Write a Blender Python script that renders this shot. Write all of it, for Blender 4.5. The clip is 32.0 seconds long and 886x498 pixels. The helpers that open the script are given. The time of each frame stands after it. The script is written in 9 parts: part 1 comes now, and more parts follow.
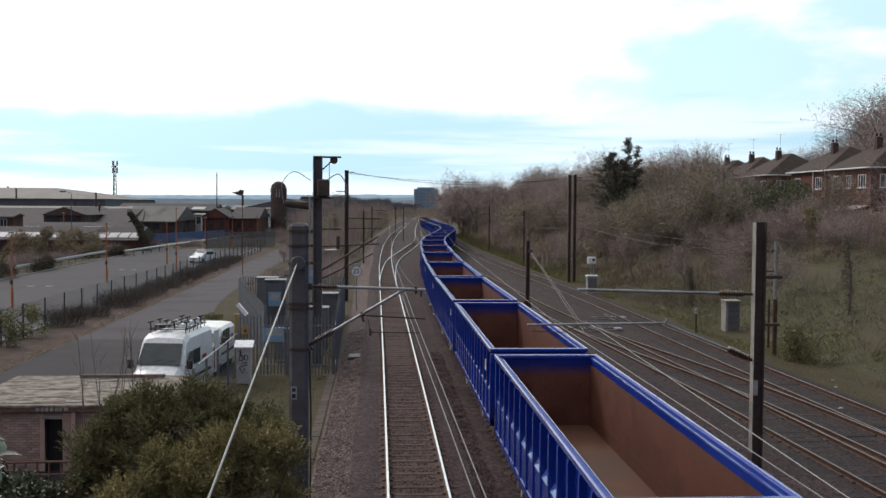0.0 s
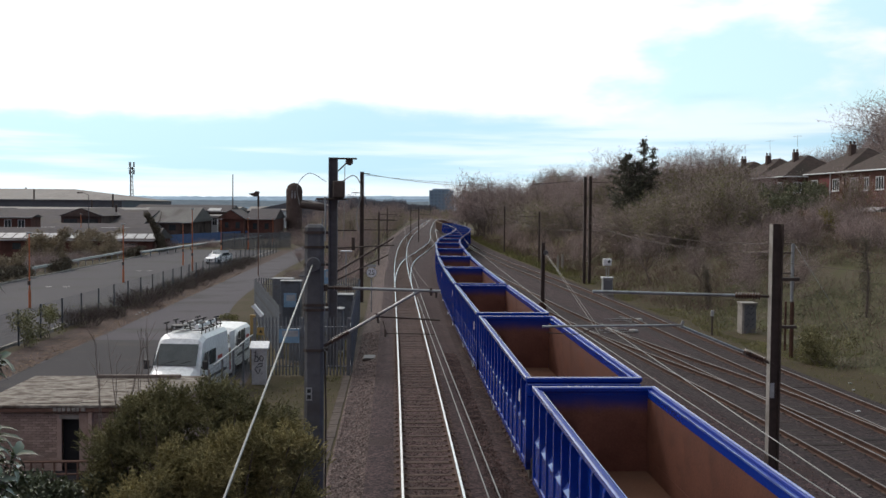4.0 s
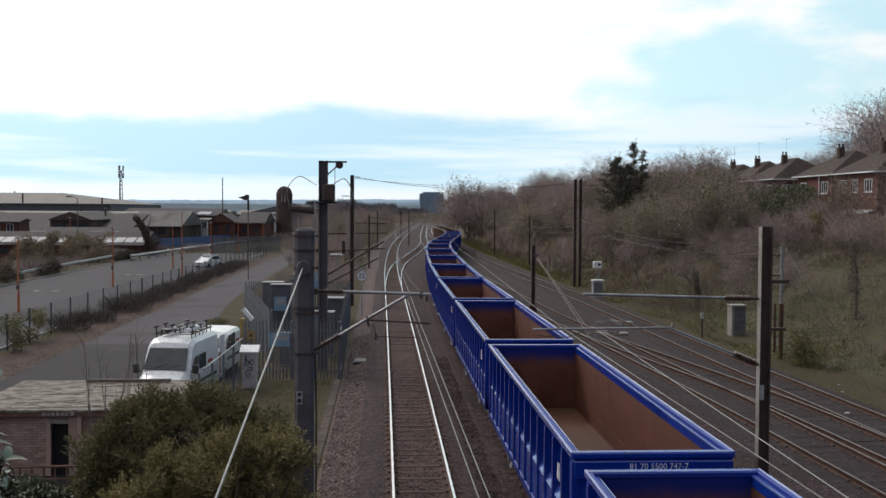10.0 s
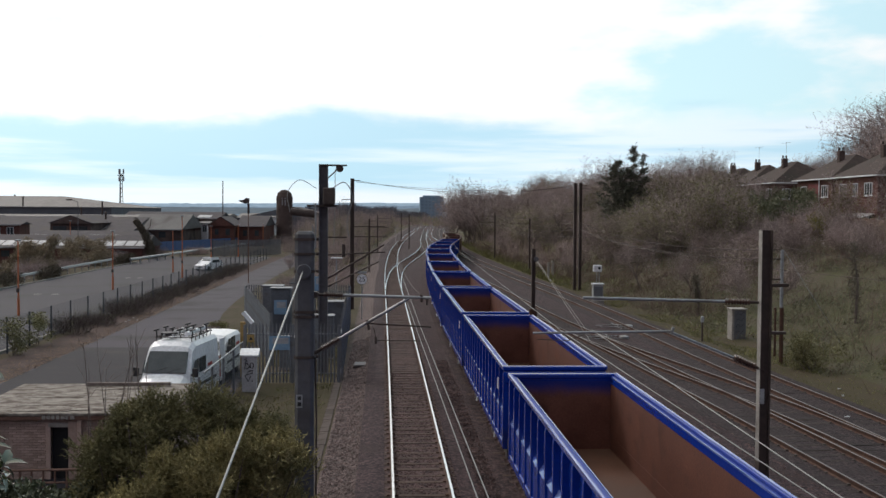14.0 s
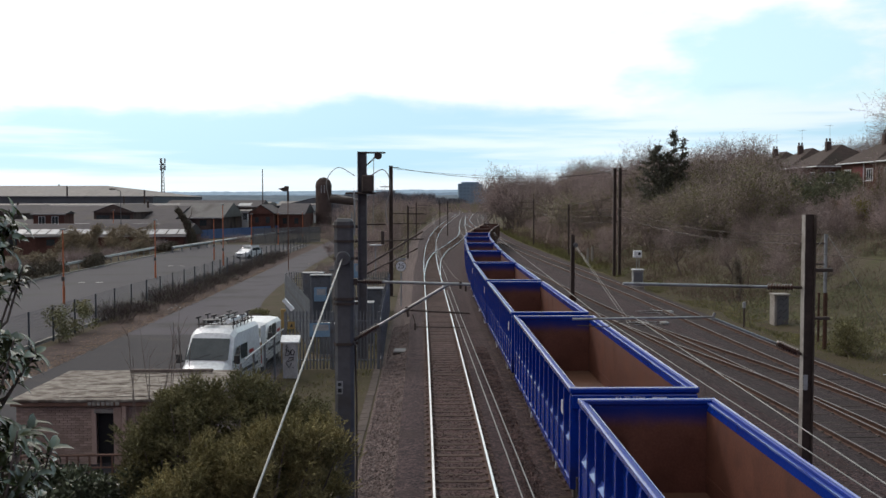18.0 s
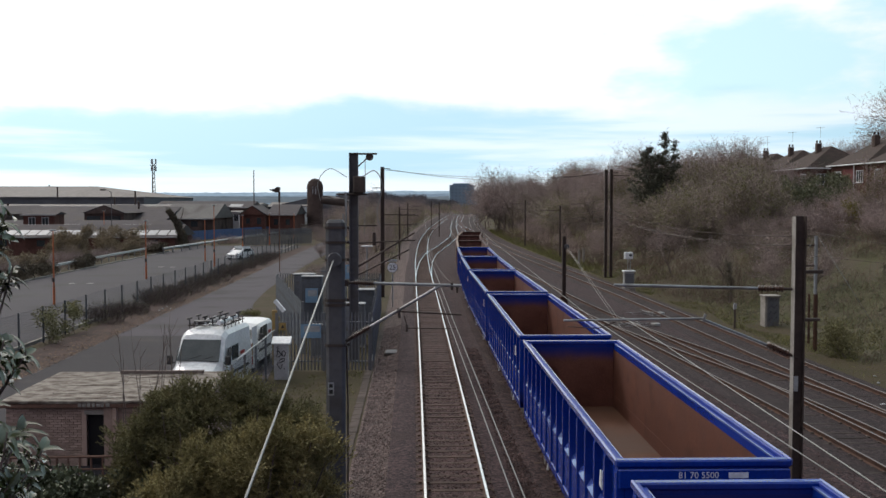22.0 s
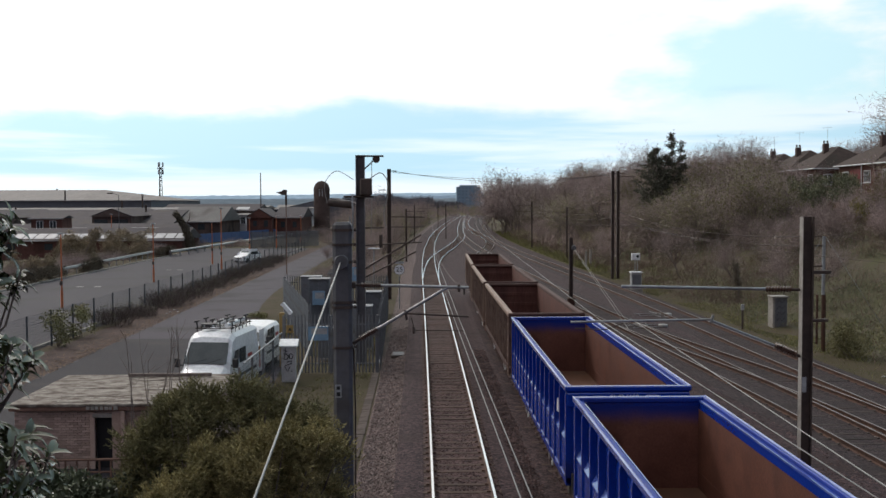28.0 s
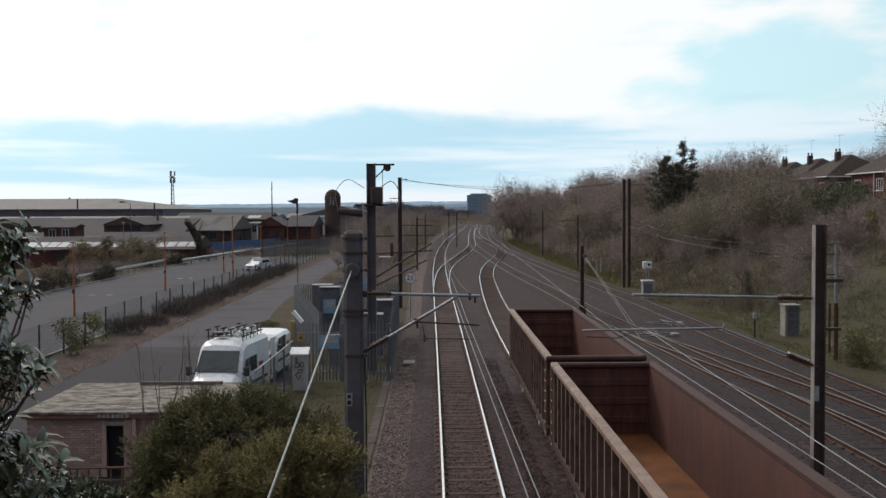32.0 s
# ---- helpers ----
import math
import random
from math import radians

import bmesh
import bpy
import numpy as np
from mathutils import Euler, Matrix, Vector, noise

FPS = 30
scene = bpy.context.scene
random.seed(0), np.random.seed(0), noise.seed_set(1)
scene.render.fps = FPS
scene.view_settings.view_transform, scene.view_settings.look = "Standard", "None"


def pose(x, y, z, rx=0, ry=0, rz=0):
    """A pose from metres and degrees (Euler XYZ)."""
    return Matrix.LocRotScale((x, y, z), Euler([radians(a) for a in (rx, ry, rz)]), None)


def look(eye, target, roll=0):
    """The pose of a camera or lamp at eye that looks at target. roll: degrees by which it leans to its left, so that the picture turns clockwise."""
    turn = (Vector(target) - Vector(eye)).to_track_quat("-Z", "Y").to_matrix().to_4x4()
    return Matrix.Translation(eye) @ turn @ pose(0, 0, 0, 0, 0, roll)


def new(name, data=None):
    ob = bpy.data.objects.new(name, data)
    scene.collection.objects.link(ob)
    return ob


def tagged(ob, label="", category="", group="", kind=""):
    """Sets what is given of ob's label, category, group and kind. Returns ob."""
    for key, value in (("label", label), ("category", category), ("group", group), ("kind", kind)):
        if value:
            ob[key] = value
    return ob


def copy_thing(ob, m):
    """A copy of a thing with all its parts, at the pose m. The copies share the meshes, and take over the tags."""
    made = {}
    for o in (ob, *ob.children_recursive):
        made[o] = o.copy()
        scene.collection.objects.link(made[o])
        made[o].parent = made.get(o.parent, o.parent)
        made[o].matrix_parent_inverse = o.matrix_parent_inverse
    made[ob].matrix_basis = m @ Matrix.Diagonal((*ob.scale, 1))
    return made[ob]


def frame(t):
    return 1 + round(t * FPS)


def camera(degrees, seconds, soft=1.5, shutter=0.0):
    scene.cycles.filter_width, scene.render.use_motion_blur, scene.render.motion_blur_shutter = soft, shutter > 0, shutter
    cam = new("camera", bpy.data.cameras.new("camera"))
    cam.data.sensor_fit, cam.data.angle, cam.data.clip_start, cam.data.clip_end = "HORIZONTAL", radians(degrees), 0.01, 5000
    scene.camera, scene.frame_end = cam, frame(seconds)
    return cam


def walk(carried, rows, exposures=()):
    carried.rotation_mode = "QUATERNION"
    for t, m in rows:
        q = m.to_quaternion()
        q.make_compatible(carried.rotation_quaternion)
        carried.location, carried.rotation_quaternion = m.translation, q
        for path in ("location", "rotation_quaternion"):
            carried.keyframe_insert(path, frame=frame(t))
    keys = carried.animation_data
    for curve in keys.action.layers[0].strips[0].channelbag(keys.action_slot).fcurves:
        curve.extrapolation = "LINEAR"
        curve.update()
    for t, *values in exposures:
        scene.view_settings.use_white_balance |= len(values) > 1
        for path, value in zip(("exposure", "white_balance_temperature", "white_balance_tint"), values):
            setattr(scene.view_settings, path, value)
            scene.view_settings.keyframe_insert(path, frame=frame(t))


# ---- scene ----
PATH = [
    (0, 87.510, -0.404, -3.616),
    (0.5, 87.550, -0.490, -3.526),
    (1, 87.530, -0.552, -3.306),
    (1.5, 87.500, -0.586, -3.070),
    (2, 87.551, -0.539, -2.882),
    (2.5, 87.551, -0.532, -2.779),
    (3, 87.590, -0.475, -2.724),
    (3.5, 87.585, -0.465, -2.740),
    (5.5, 87.677, -0.458, -2.878),
    (6, 87.773, -0.447, -2.956),
    (6.5, 87.783, -0.488, -3.017),
    (7, 87.845, -0.539, -3.066),
    (7.5, 87.901, -0.549, -3.159),
    (8, 87.943, -0.520, -3.165),
    (8.5, 87.942, -0.501, -3.170),
    (9, 87.834, -0.536, -3.208),
    (9.5, 87.790, -0.455, -3.262),
    (10, 87.768, -0.359, -3.310),
    (10.5, 87.765, -0.393, -3.339),
    (11, 87.797, -0.496, -3.407),
    (11.5, 87.814, -0.604, -3.425),
    (12, 87.878, -0.586, -3.470),
    (12.5, 87.944, -0.595, -3.460),
    (13, 87.993, -0.537, -3.463),
    (13.5, 87.999, -0.484, -3.417),
    (14, 87.966, -0.390, -3.300),
    (14.5, 87.880, -0.330, -2.815),
    (16.5, 87.062, 0.126, -0.871),
    (17, 87.050, 0.088, -0.910),
    (17.5, 87.122, 0.058, -1.008),
    (18, 87.203, 0.038, -1.134),
    (18.5, 87.321, 0.060, -1.274),
    (19, 87.285, -0.001, -1.415),
    (19.5, 87.360, -0.005, -1.545),
    (20, 87.371, -0.058, -1.691),
    (20.5, 87.460, -0.057, -1.731),
    (21, 87.343, -0.148, -1.768),
    (21.5, 87.354, -0.086, -1.685),
    (22, 87.275, -0.042, -1.610),
    (22.5, 87.247, -0.082, -1.587),
    (23, 87.234, -0.037, -1.522),
    (23.5, 87.233, -0.029, -1.524),
    (24, 87.255, -0.050, -1.553),
    (24.5, 87.280, -0.022, -1.560),
    (25, 87.284, -0.008, -1.584),
    (25.5, 87.300, 0.047, -1.586),
    (27.5, 87.355, 0.077, -1.559),
    (28, 87.384, 0.205, -1.238),
    (28.5, 87.393, 0.345, -0.933),
    (29, 87.497, 0.495, -0.576),
    (29.5, 87.610, 0.513, -0.431),
    (30, 87.703, 0.425, -0.353),
    (30.5, 87.750, 0.393, -0.407),
    (31, 87.797, 0.389, -0.469),
    (31.5, 87.799, 0.373, -0.515),
    (32, 87.858, 0.245, -0.628),
]


def build_path():
    return [(t, pose(0.0, 0.0, EYE, rx, ry, rz)) for t, rx, ry, rz in PATH]


EYE = 7.11
cam = camera(47.07, 32.0)
walk(cam, build_path(), [(0, 0.02), (3, 0.0), (6, -0.04), (9, -0.1), (13, -0.1), (17, -0.06), (19, -0.04), (25, -0.04), (28, -0.06), (30, -0.12), (32, -0.18)])

# ---- light ----
SUN = Vector((-0.45, 0.74, 0.62)).normalized()
sun_data = bpy.data.lights.new("sun", "SUN")
sun_data.energy, sun_data.angle, sun_data.color = 1.3, radians(10), (1.0, 0.895, 0.87)
sun = new("sun", sun_data)
sun.matrix_world = look(SUN * 100, (0, 0, 0))


def make_world():
    w = bpy.data.worlds.new("sky")
    scene.world = w
    w.use_nodes = True
    nt = w.node_tree
    nt.nodes.clear()
    N, L = nt.nodes.new, nt.links.new
    out, bg = N("ShaderNodeOutputWorld"), N("ShaderNodeBackground")
    sky = N("ShaderNodeTexSky")
    sky.sky_type, sky.sun_disc = "NISHITA", False
    sky.sun_elevation, sky.sun_rotation = math.asin(SUN.z), math.atan2(SUN.x, SUN.y)
    sky.air_density, sky.dust_density = 1.0, 0.6
    coord = N("ShaderNodeTexCoord")
    sep = N("ShaderNodeSeparateXYZ")
    L(coord.outputs["Generated"], sep.inputs[0])

    def math_node(op, a, b=None, clamp=False):
        m = N("ShaderNodeMath")
        m.operation, m.use_clamp = op, clamp
        for i, v in enumerate((a, b)):
            if v is None:
                continue
            if isinstance(v, (int, float)):
                m.inputs[i].default_value = v
            else:
                L(v, m.inputs[i])
        return m.outputs[0]

    def ramp(src, stops):
        r = N("ShaderNodeValToRGB")
        r.color_ramp.interpolation = "EASE"
        el = r.color_ramp.elements
        while len(el) < len(stops):
            el.new(0.5)
        for e, (p, c) in zip(el, stops):
            e.position = p
            e.color = (c, c, c, 1) if isinstance(c, (int, float)) else (*c, 1)
        L(src, r.inputs[0])
        return r.outputs[0]

    def clouds(scale, detail, seed):
        mp = N("ShaderNodeMapping")
        mp.inputs["Scale"].default_value = scale
        mp.inputs["Location"].default_value = seed
        L(coord.outputs["Generated"], mp.inputs[0])
        n = N("ShaderNodeTexNoise")
        n.inputs["Scale"].default_value, n.inputs["Detail"].default_value = 1.0, detail
        n.inputs["Roughness"].default_value = 0.55
        L(mp.outputs[0], n.inputs["Vector"])
        return n.outputs[0]

    height = sep.outputs["Z"]
    # cumulus aloft: broad puffs
    puffs = clouds((4.2, 4.2, 11.0), 6.0, (3.1, 0.4, 1.9))
    # stratus low down: long flat sheets
    sheets = clouds((2.2, 2.2, 30.0), 5.0, (1.3, 2.6, 0.35))
    def span(src, a, b, c, d):
        r = N("ShaderNodeMapRange")
        for i, v in enumerate((a, b, c, d)):
            r.inputs[i + 1].default_value = v
        L(src, r.inputs[0])
        return r.outputs[0]

    # the cloud thins towards the east, and lies in sheets near the ground
    puff_mask = ramp(math_node("ADD", puffs, span(sep.outputs["X"], 0.0, 0.32, 0.15, -0.115)), [(0.40, 0.0), (0.56, 1.0)])
    mixf = ramp(math_node("ADD", height, math_node("MULTIPLY", math_node("SUBTRACT", puffs, 0.5), 0.10)), [(0.082, 0.0), (0.104, 1.0)])
    sheet_mask = ramp(math_node("ADD", math_node("ADD", sheets, span(sep.outputs["X"], 0.02, 0.30, 0.0, 0.14)), span(height, 0.02, 0.06, 0.05, -0.13)), [(0.42, 0.0), (0.60, 1.0)])

    def mix(f, a, b):
        m = N("ShaderNodeMix")
        m.data_type = "RGBA"
        for sock, v in ((m.inputs[0], f), (m.inputs[6], a), (m.inputs[7], b)):
            if isinstance(v, (int, float)):
                sock.default_value = v
            elif isinstance(v, tuple):
                sock.default_value = (*v, 1)
            else:
                L(v, sock)
        return m.outputs[2]

    clear = N("ShaderNodeVectorMath")
    clear.operation = "SCALE"
    clear.inputs[3].default_value = 0.10
    L(sky.outputs[0], clear.inputs[0])
    blue = mix(0.75, clear.outputs[0], (0.93, 1.27, 1.33))
    aloft = mix(puff_mask, blue, (1.25, 1.25, 1.23))
    grey_under = mix(sheet_mask, (0.68, 0.97, 1.12), (1.04, 1.17, 1.24))
    low = mix(math_node("MULTIPLY", ramp(height, [(0.010, 1.0), (0.032, 0.0)]), span(sep.outputs["X"], -0.25, -0.05, 0.35, 1.0)), grey_under, (1.12, 1.17, 1.2))
    total = mix(mixf, low, aloft)
    # the cloud is brightest round the hidden sun and dull away from it
    dot = N("ShaderNodeVectorMath")
    dot.operation = "DOT_PRODUCT"
    L(coord.outputs["Generated"], dot.inputs[0])
    dot.inputs[1].default_value = SUN
    glow = ramp(math_node("ADD", math_node("MULTIPLY", dot.outputs["Value"], 0.5), 0.5), [(0.35, (0.252, 0.222, 0.285)), (0.85, (0.93, 0.955, 0.975)), (1.0, (1.32, 1.28, 1.22))])
    lit = N("ShaderNodeMix")
    lit.data_type, lit.blend_type = "RGBA", "MULTIPLY"
    lit.inputs[0].default_value = 1.0
    L(total, lit.inputs[6])
    L(glow, lit.inputs[7])
    L(lit.outputs[2], bg.inputs[0])
    bg.inputs[1].default_value = 0.95
    L(bg.outputs[0], out.inputs[0])


make_world()


# ---- materials ----
def material(name, c1, c2, size=0.3, rough=0.7, metal=0.0, bump=0.3, fine=None, stain=None, stain_size=1.5, stain_at=(0.52, 0.7),
             island=0.0, obrand=0.0, spec=0.5, world=False, stretch=(1, 1, 1), kind="noise"):
    """Two-tone grain at `size` metres, finer grain, optional stains of their own colour."""
    m = bpy.data.materials.new(name)
    m.use_nodes = True
    nt = m.node_tree
    N, L = nt.nodes.new, nt.links.new
    b = nt.nodes["Principled BSDF"]
    b.inputs["Roughness"].default_value, b.inputs["Metallic"].default_value = rough, metal
    b.inputs["Specular IOR Level"].default_value = spec
    if world:
        src = N("ShaderNodeNewGeometry").outputs["Position"]
    else:
        src = N("ShaderNodeTexCoord").outputs["Object"]
    mp = N("ShaderNodeMapping")
    mp.inputs["Scale"].default_value = stretch
    L(src, mp.inputs[0])

    def noise_out(s, detail=4.0):
        n = N("ShaderNodeTexNoise")
        n.inputs["Scale"].default_value, n.inputs["Detail"].default_value = 1.0 / s, detail
        L(mp.outputs[0], n.inputs["Vector"])
        return n.outputs[0]

    def ramp(srcs, p0, p1):
        r = N("ShaderNodeMapRange")
        r.inputs[1].default_value, r.inputs[2].default_value = p0, p1
        L(srcs, r.inputs[0])
        return r.outputs[0]

    def mix(f, a, bb):
        mm = N("ShaderNodeMix")
        mm.data_type = "RGBA"
        for sock, v in ((mm.inputs[0], f), (mm.inputs[6], a), (mm.inputs[7], bb)):
            if isinstance(v, (int, float)):
                sock.default_value = v
            elif isinstance(v, tuple):
                sock.default_value = (*v, 1)
            else:
                L(v, sock)
        return mm.outputs[2]

    grain = noise_out(size)
    if kind == "stones":
        vo = N("ShaderNodeTexVoronoi")
        vo.inputs["Scale"].default_value = 1.0 / size
        L(mp.outputs[0], vo.inputs["Vector"])
        sepc = N("ShaderNodeSeparateColor")
        L(vo.outputs["Color"], sepc.inputs[0])
        col = mix(sepc.outputs[0], c1, c2)
        relief = vo.outputs["Distance"]
    else:
        col = mix(ramp(grain, 0.3, 0.7), c1, c2)
        relief = noise_out(fine or size / 6)
    small = ramp(noise_out(fine or size / 6), 0.2, 0.8)
    hv = N("ShaderNodeHueSaturation")
    L(col, hv.inputs["Color"])
    vv = N("ShaderNodeMapRange")
    vv.inputs[3].default_value, vv.inputs[4].default_value = 0.78, 1.22
    L(small, vv.inputs[0])
    last = vv.outputs[0]
    for amount, what in ((island, "island"), (obrand, "object")):
        if amount:
            rnd = N("ShaderNodeNewGeometry").outputs["Random Per Island"] if what == "island" else N("ShaderNodeObjectInfo").outputs["Random"]
            k = N("ShaderNodeMapRange")
            k.inputs[3].default_value, k.inputs[4].default_value = 1 - amount, 1 + amount
            L(rnd, k.inputs[0])
            mu = N("ShaderNodeMath")
            mu.operation = "MULTIPLY"
            L(last, mu.inputs[0])
            L(k.outputs[0], mu.inputs[1])
            last = mu.outputs[0]
    L(last, hv.inputs["Value"])
    col = hv.outputs[0]
    if stain:
        col = mix(ramp(noise_out(stain_size, 6.0), *stain_at), col, stain)
    L(col, b.inputs["Base Color"])
    if bump:
        bp = N("ShaderNodeBump")
        bp.inputs["Strength"].default_value, bp.inputs["Distance"].default_value = bump, 0.02
        L(relief, bp.inputs["Height"])
        L(bp.outputs[0], b.inputs["Normal"])
    rr = N("ShaderNodeMapRange")
    rr.inputs[3].default_value, rr.inputs[4].default_value = max(0.02, rough - 0.1), min(1, rough + 0.1)
    L(grain, rr.inputs[0])
    L(rr.outputs[0], b.inputs["Roughness"])
    return m


M_GRASS = material("rough_grass", (0.050, 0.044, 0.021), (0.071, 0.055, 0.036), 1.2, 0.95, bump=0.8, fine=0.07, stain=(0.075, 0.056, 0.038), stain_size=4, world=True, spec=0.1)
M_BANK = material("bank_earth", (0.074, 0.061, 0.044), (0.070, 0.070, 0.034), 1.6, 0.95, bump=0.8, fine=0.08, stain=(0.084, 0.070, 0.049), stain_size=3.0, world=True, spec=0.1)
M_VERGE = material("verge", (0.084, 0.056, 0.051), (0.056, 0.042, 0.036), 0.9, 0.95, bump=0.7, fine=0.06, stain=(0.104, 0.073, 0.062), stain_size=2.5, world=True, spec=0.1)
M_BALLAST = material("ballast", (0.008, 0.005, 0.006), (0.074, 0.044, 0.046), 0.075, 0.9, bump=1.0, fine=0.4, stain=(0.031, 0.019, 0.018), stain_size=2.0, world=True, kind="stones", spec=0.2)
M_CLEANBALLAST = material("cess_ballast", (0.024, 0.017, 0.016), (0.160, 0.115, 0.106), 0.07, 0.9, bump=1.0, fine=0.4, stain=(0.071, 0.050, 0.044), stain_size=1.6, stain_at=(0.55, 0.75), world=True, kind="stones", spec=0.2)
M_FOURFOOT = material("four_foot_ballast", (0.019, 0.011, 0.011), (0.108, 0.064, 0.060), 0.075, 0.9, bump=1.0, fine=0.4, stain=(0.047, 0.030, 0.026), stain_size=1.2, world=True, kind="stones", spec=0.2)
M_OLDBALLAST = material("old_ballast", (0.009, 0.006, 0.007), (0.055, 0.037, 0.038), 0.075, 0.9, bump=1.0, fine=0.4, stain=(0.026, 0.018, 0.018), stain_size=1.3, world=True, kind="stones", spec=0.2)
M_ASPHALT = material("asphalt", (0.044, 0.038, 0.046), (0.060, 0.052, 0.064), 2.5, 0.88, bump=0.25, fine=0.03, stain=(0.027, 0.023, 0.026), stain_size=3.5, world=True, spec=0.3)
M_CARPARK = material("car_park_asphalt", (0.031, 0.0285, 0.035), (0.042, 0.0385, 0.047), 5.0, 0.88, bump=0.2, fine=0.04, stain=(0.024, 0.023, 0.024), stain_size=6, world=True, spec=0.3)
# Hill and ridge colours turn paler and bluer with distance: painted haze.
M_HILL = material("hazed_far_hills", (0.170, 0.228, 0.288), (0.240, 0.304, 0.360), 90.0, 1.0, bump=0.0, fine=15, world=True, spec=0.0)
M_RIDGE_NEAR = material("hazed_near_ridge", (0.120, 0.150, 0.178), (0.170, 0.200, 0.225), 26.0, 1.0, bump=0.0, fine=6, world=True, spec=0.0)
M_RIDGE_MID = material("hazed_mid_ridge", (0.185, 0.248, 0.315), (0.235, 0.300, 0.370), 60.0, 1.0, bump=0.0, fine=12, world=True, spec=0.0)
M_RIDGE_FAR = material("hazed_far_ridge", (0.300, 0.395, 0.490), (0.340, 0.440, 0.530), 120.0, 1.0, bump=0.0, fine=20, world=True, spec=0.0)
M_RAIL_TOP = material("polished_rail", (0.62, 0.62, 0.63), (0.75, 0.75, 0.76), 0.5, 0.16, metal=1.0, bump=0.02, world=True)
M_RAIL = material("rusty_rail", (0.05, 0.026, 0.019), (0.095, 0.05, 0.034), 0.25, 0.8, bump=0.3, world=True, spec=0.25)
M_RAIL_DULL = material("dull_rail_head", (0.060, 0.040, 0.033), (0.115, 0.084, 0.072), 0.9, 0.42, metal=0.45, bump=0.05, world=True)
M_SLEEPER = material("concrete_sleeper", (0.058, 0.039, 0.031), (0.097, 0.066, 0.054), 0.4, 0.9, bump=0.4, stain=(0.062, 0.040, 0.030), stain_size=0.7, obrand=0.2, world=True, spec=0.2)
M_TIMBER = material("timber_sleeper", (0.026, 0.020, 0.019), (0.054, 0.043, 0.040), 0.3, 0.9, bump=0.5, stain=(0.040, 0.029, 0.023), stain_size=0.8, obrand=0.35, world=True, spec=0.15)
M_BLUE = material("blue_wagon_paint", (0.004, 0.027, 0.235), (0.006, 0.036, 0.295), 1.6, 0.2, bump=0.03, fine=0.05, stain=(0.012, 0.022, 0.12), stain_size=0.8, stain_at=(0.6, 0.85))
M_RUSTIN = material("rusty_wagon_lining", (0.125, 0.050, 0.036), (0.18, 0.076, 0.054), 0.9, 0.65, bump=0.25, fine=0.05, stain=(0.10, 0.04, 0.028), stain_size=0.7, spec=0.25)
M_FLOORIN = material("rusty_wagon_floor", (0.098, 0.046, 0.029), (0.140, 0.066, 0.041), 0.8, 0.75, bump=0.4, fine=0.05, stain=(0.098, 0.060, 0.046), stain_size=2.3, stain_at=(0.44, 0.70), obrand=0.12, spec=0.2)
M_BLUEDULL = material("dull_blue_paint", (0.004, 0.026, 0.225), (0.006, 0.034, 0.275), 1.2, 0.5, bump=0.03, fine=0.05, stain=(0.012, 0.026, 0.15), stain_size=0.8, stain_at=(0.6, 0.85), spec=0.3)
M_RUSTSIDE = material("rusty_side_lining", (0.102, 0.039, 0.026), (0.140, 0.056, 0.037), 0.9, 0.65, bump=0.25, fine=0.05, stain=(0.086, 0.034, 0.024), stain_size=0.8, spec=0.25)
M_FLOORRUST = material("orange_rust_floor", (0.130, 0.050, 0.019), (0.200, 0.076, 0.026), 0.5, 0.8, bump=0.5, fine=0.06, stain=(0.080, 0.040, 0.027), stain_size=1.1, spec=0.2)
M_BROWNIN = material("streaked_brown_lining", (0.092, 0.042, 0.035), (0.130, 0.061, 0.050), 0.55, 0.75, bump=0.25, fine=0.12, stain=(0.078, 0.040, 0.033), stain_size=0.7, spec=0.25, stretch=(1.6, 1.6, 0.3))
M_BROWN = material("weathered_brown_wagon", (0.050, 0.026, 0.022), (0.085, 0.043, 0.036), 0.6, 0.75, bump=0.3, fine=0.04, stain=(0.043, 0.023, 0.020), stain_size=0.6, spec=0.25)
# Near-black brown for the outer sheet between the ribs.
M_DARKSHEET = material("dark_side_sheet", (0.020, 0.014, 0.013), (0.036, 0.024, 0.021), 0.6, 0.8, bump=0.2, fine=0.05, spec=0.2)
M_BROWNRIB = material("worn_brown_ribs", (0.125, 0.078, 0.062), (0.185, 0.122, 0.098), 0.5, 0.7, bump=0.3, fine=0.04, stain=(0.080, 0.045, 0.036), stain_size=0.4, spec=0.3)
M_TAN = material("tan_top_rail", (0.247, 0.167, 0.125), (0.181, 0.108, 0.076), 0.4, 0.6, bump=0.25, fine=0.04, stain=(0.115, 0.058, 0.040), stain_size=0.5, spec=0.4)
M_STEEL = material("dark_running_gear", (0.035, 0.03, 0.028), (0.075, 0.06, 0.052), 0.3, 0.7, bump=0.2, spec=0.3)
M_WHEEL = material("wheel_steel", (0.22, 0.20, 0.19), (0.32, 0.30, 0.29), 0.3, 0.4, metal=0.8, bump=0.1)
M_WHITE = material("white_paint", (0.78, 0.79, 0.80), (0.70, 0.71, 0.72), 0.8, 0.35, bump=0.03, spec=0.5)
M_MAST = material("grey_mast_paint", (0.085, 0.084, 0.092), (0.118, 0.116, 0.125), 0.8, 0.6, bump=0.15, stain=(0.085, 0.075, 0.07), stain_size=0.9, spec=0.35)
M_MASTDARK = material("rusty_dark_mast", (0.055, 0.042, 0.036), (0.095, 0.07, 0.06), 0.6, 0.7, bump=0.2, spec=0.3)
M_GALV = material("galvanised_steel", (0.26, 0.27, 0.28), (0.36, 0.37, 0.38), 0.5, 0.5, metal=0.5, bump=0.1, stain=(0.20, 0.19, 0.18), stain_size=0.6)
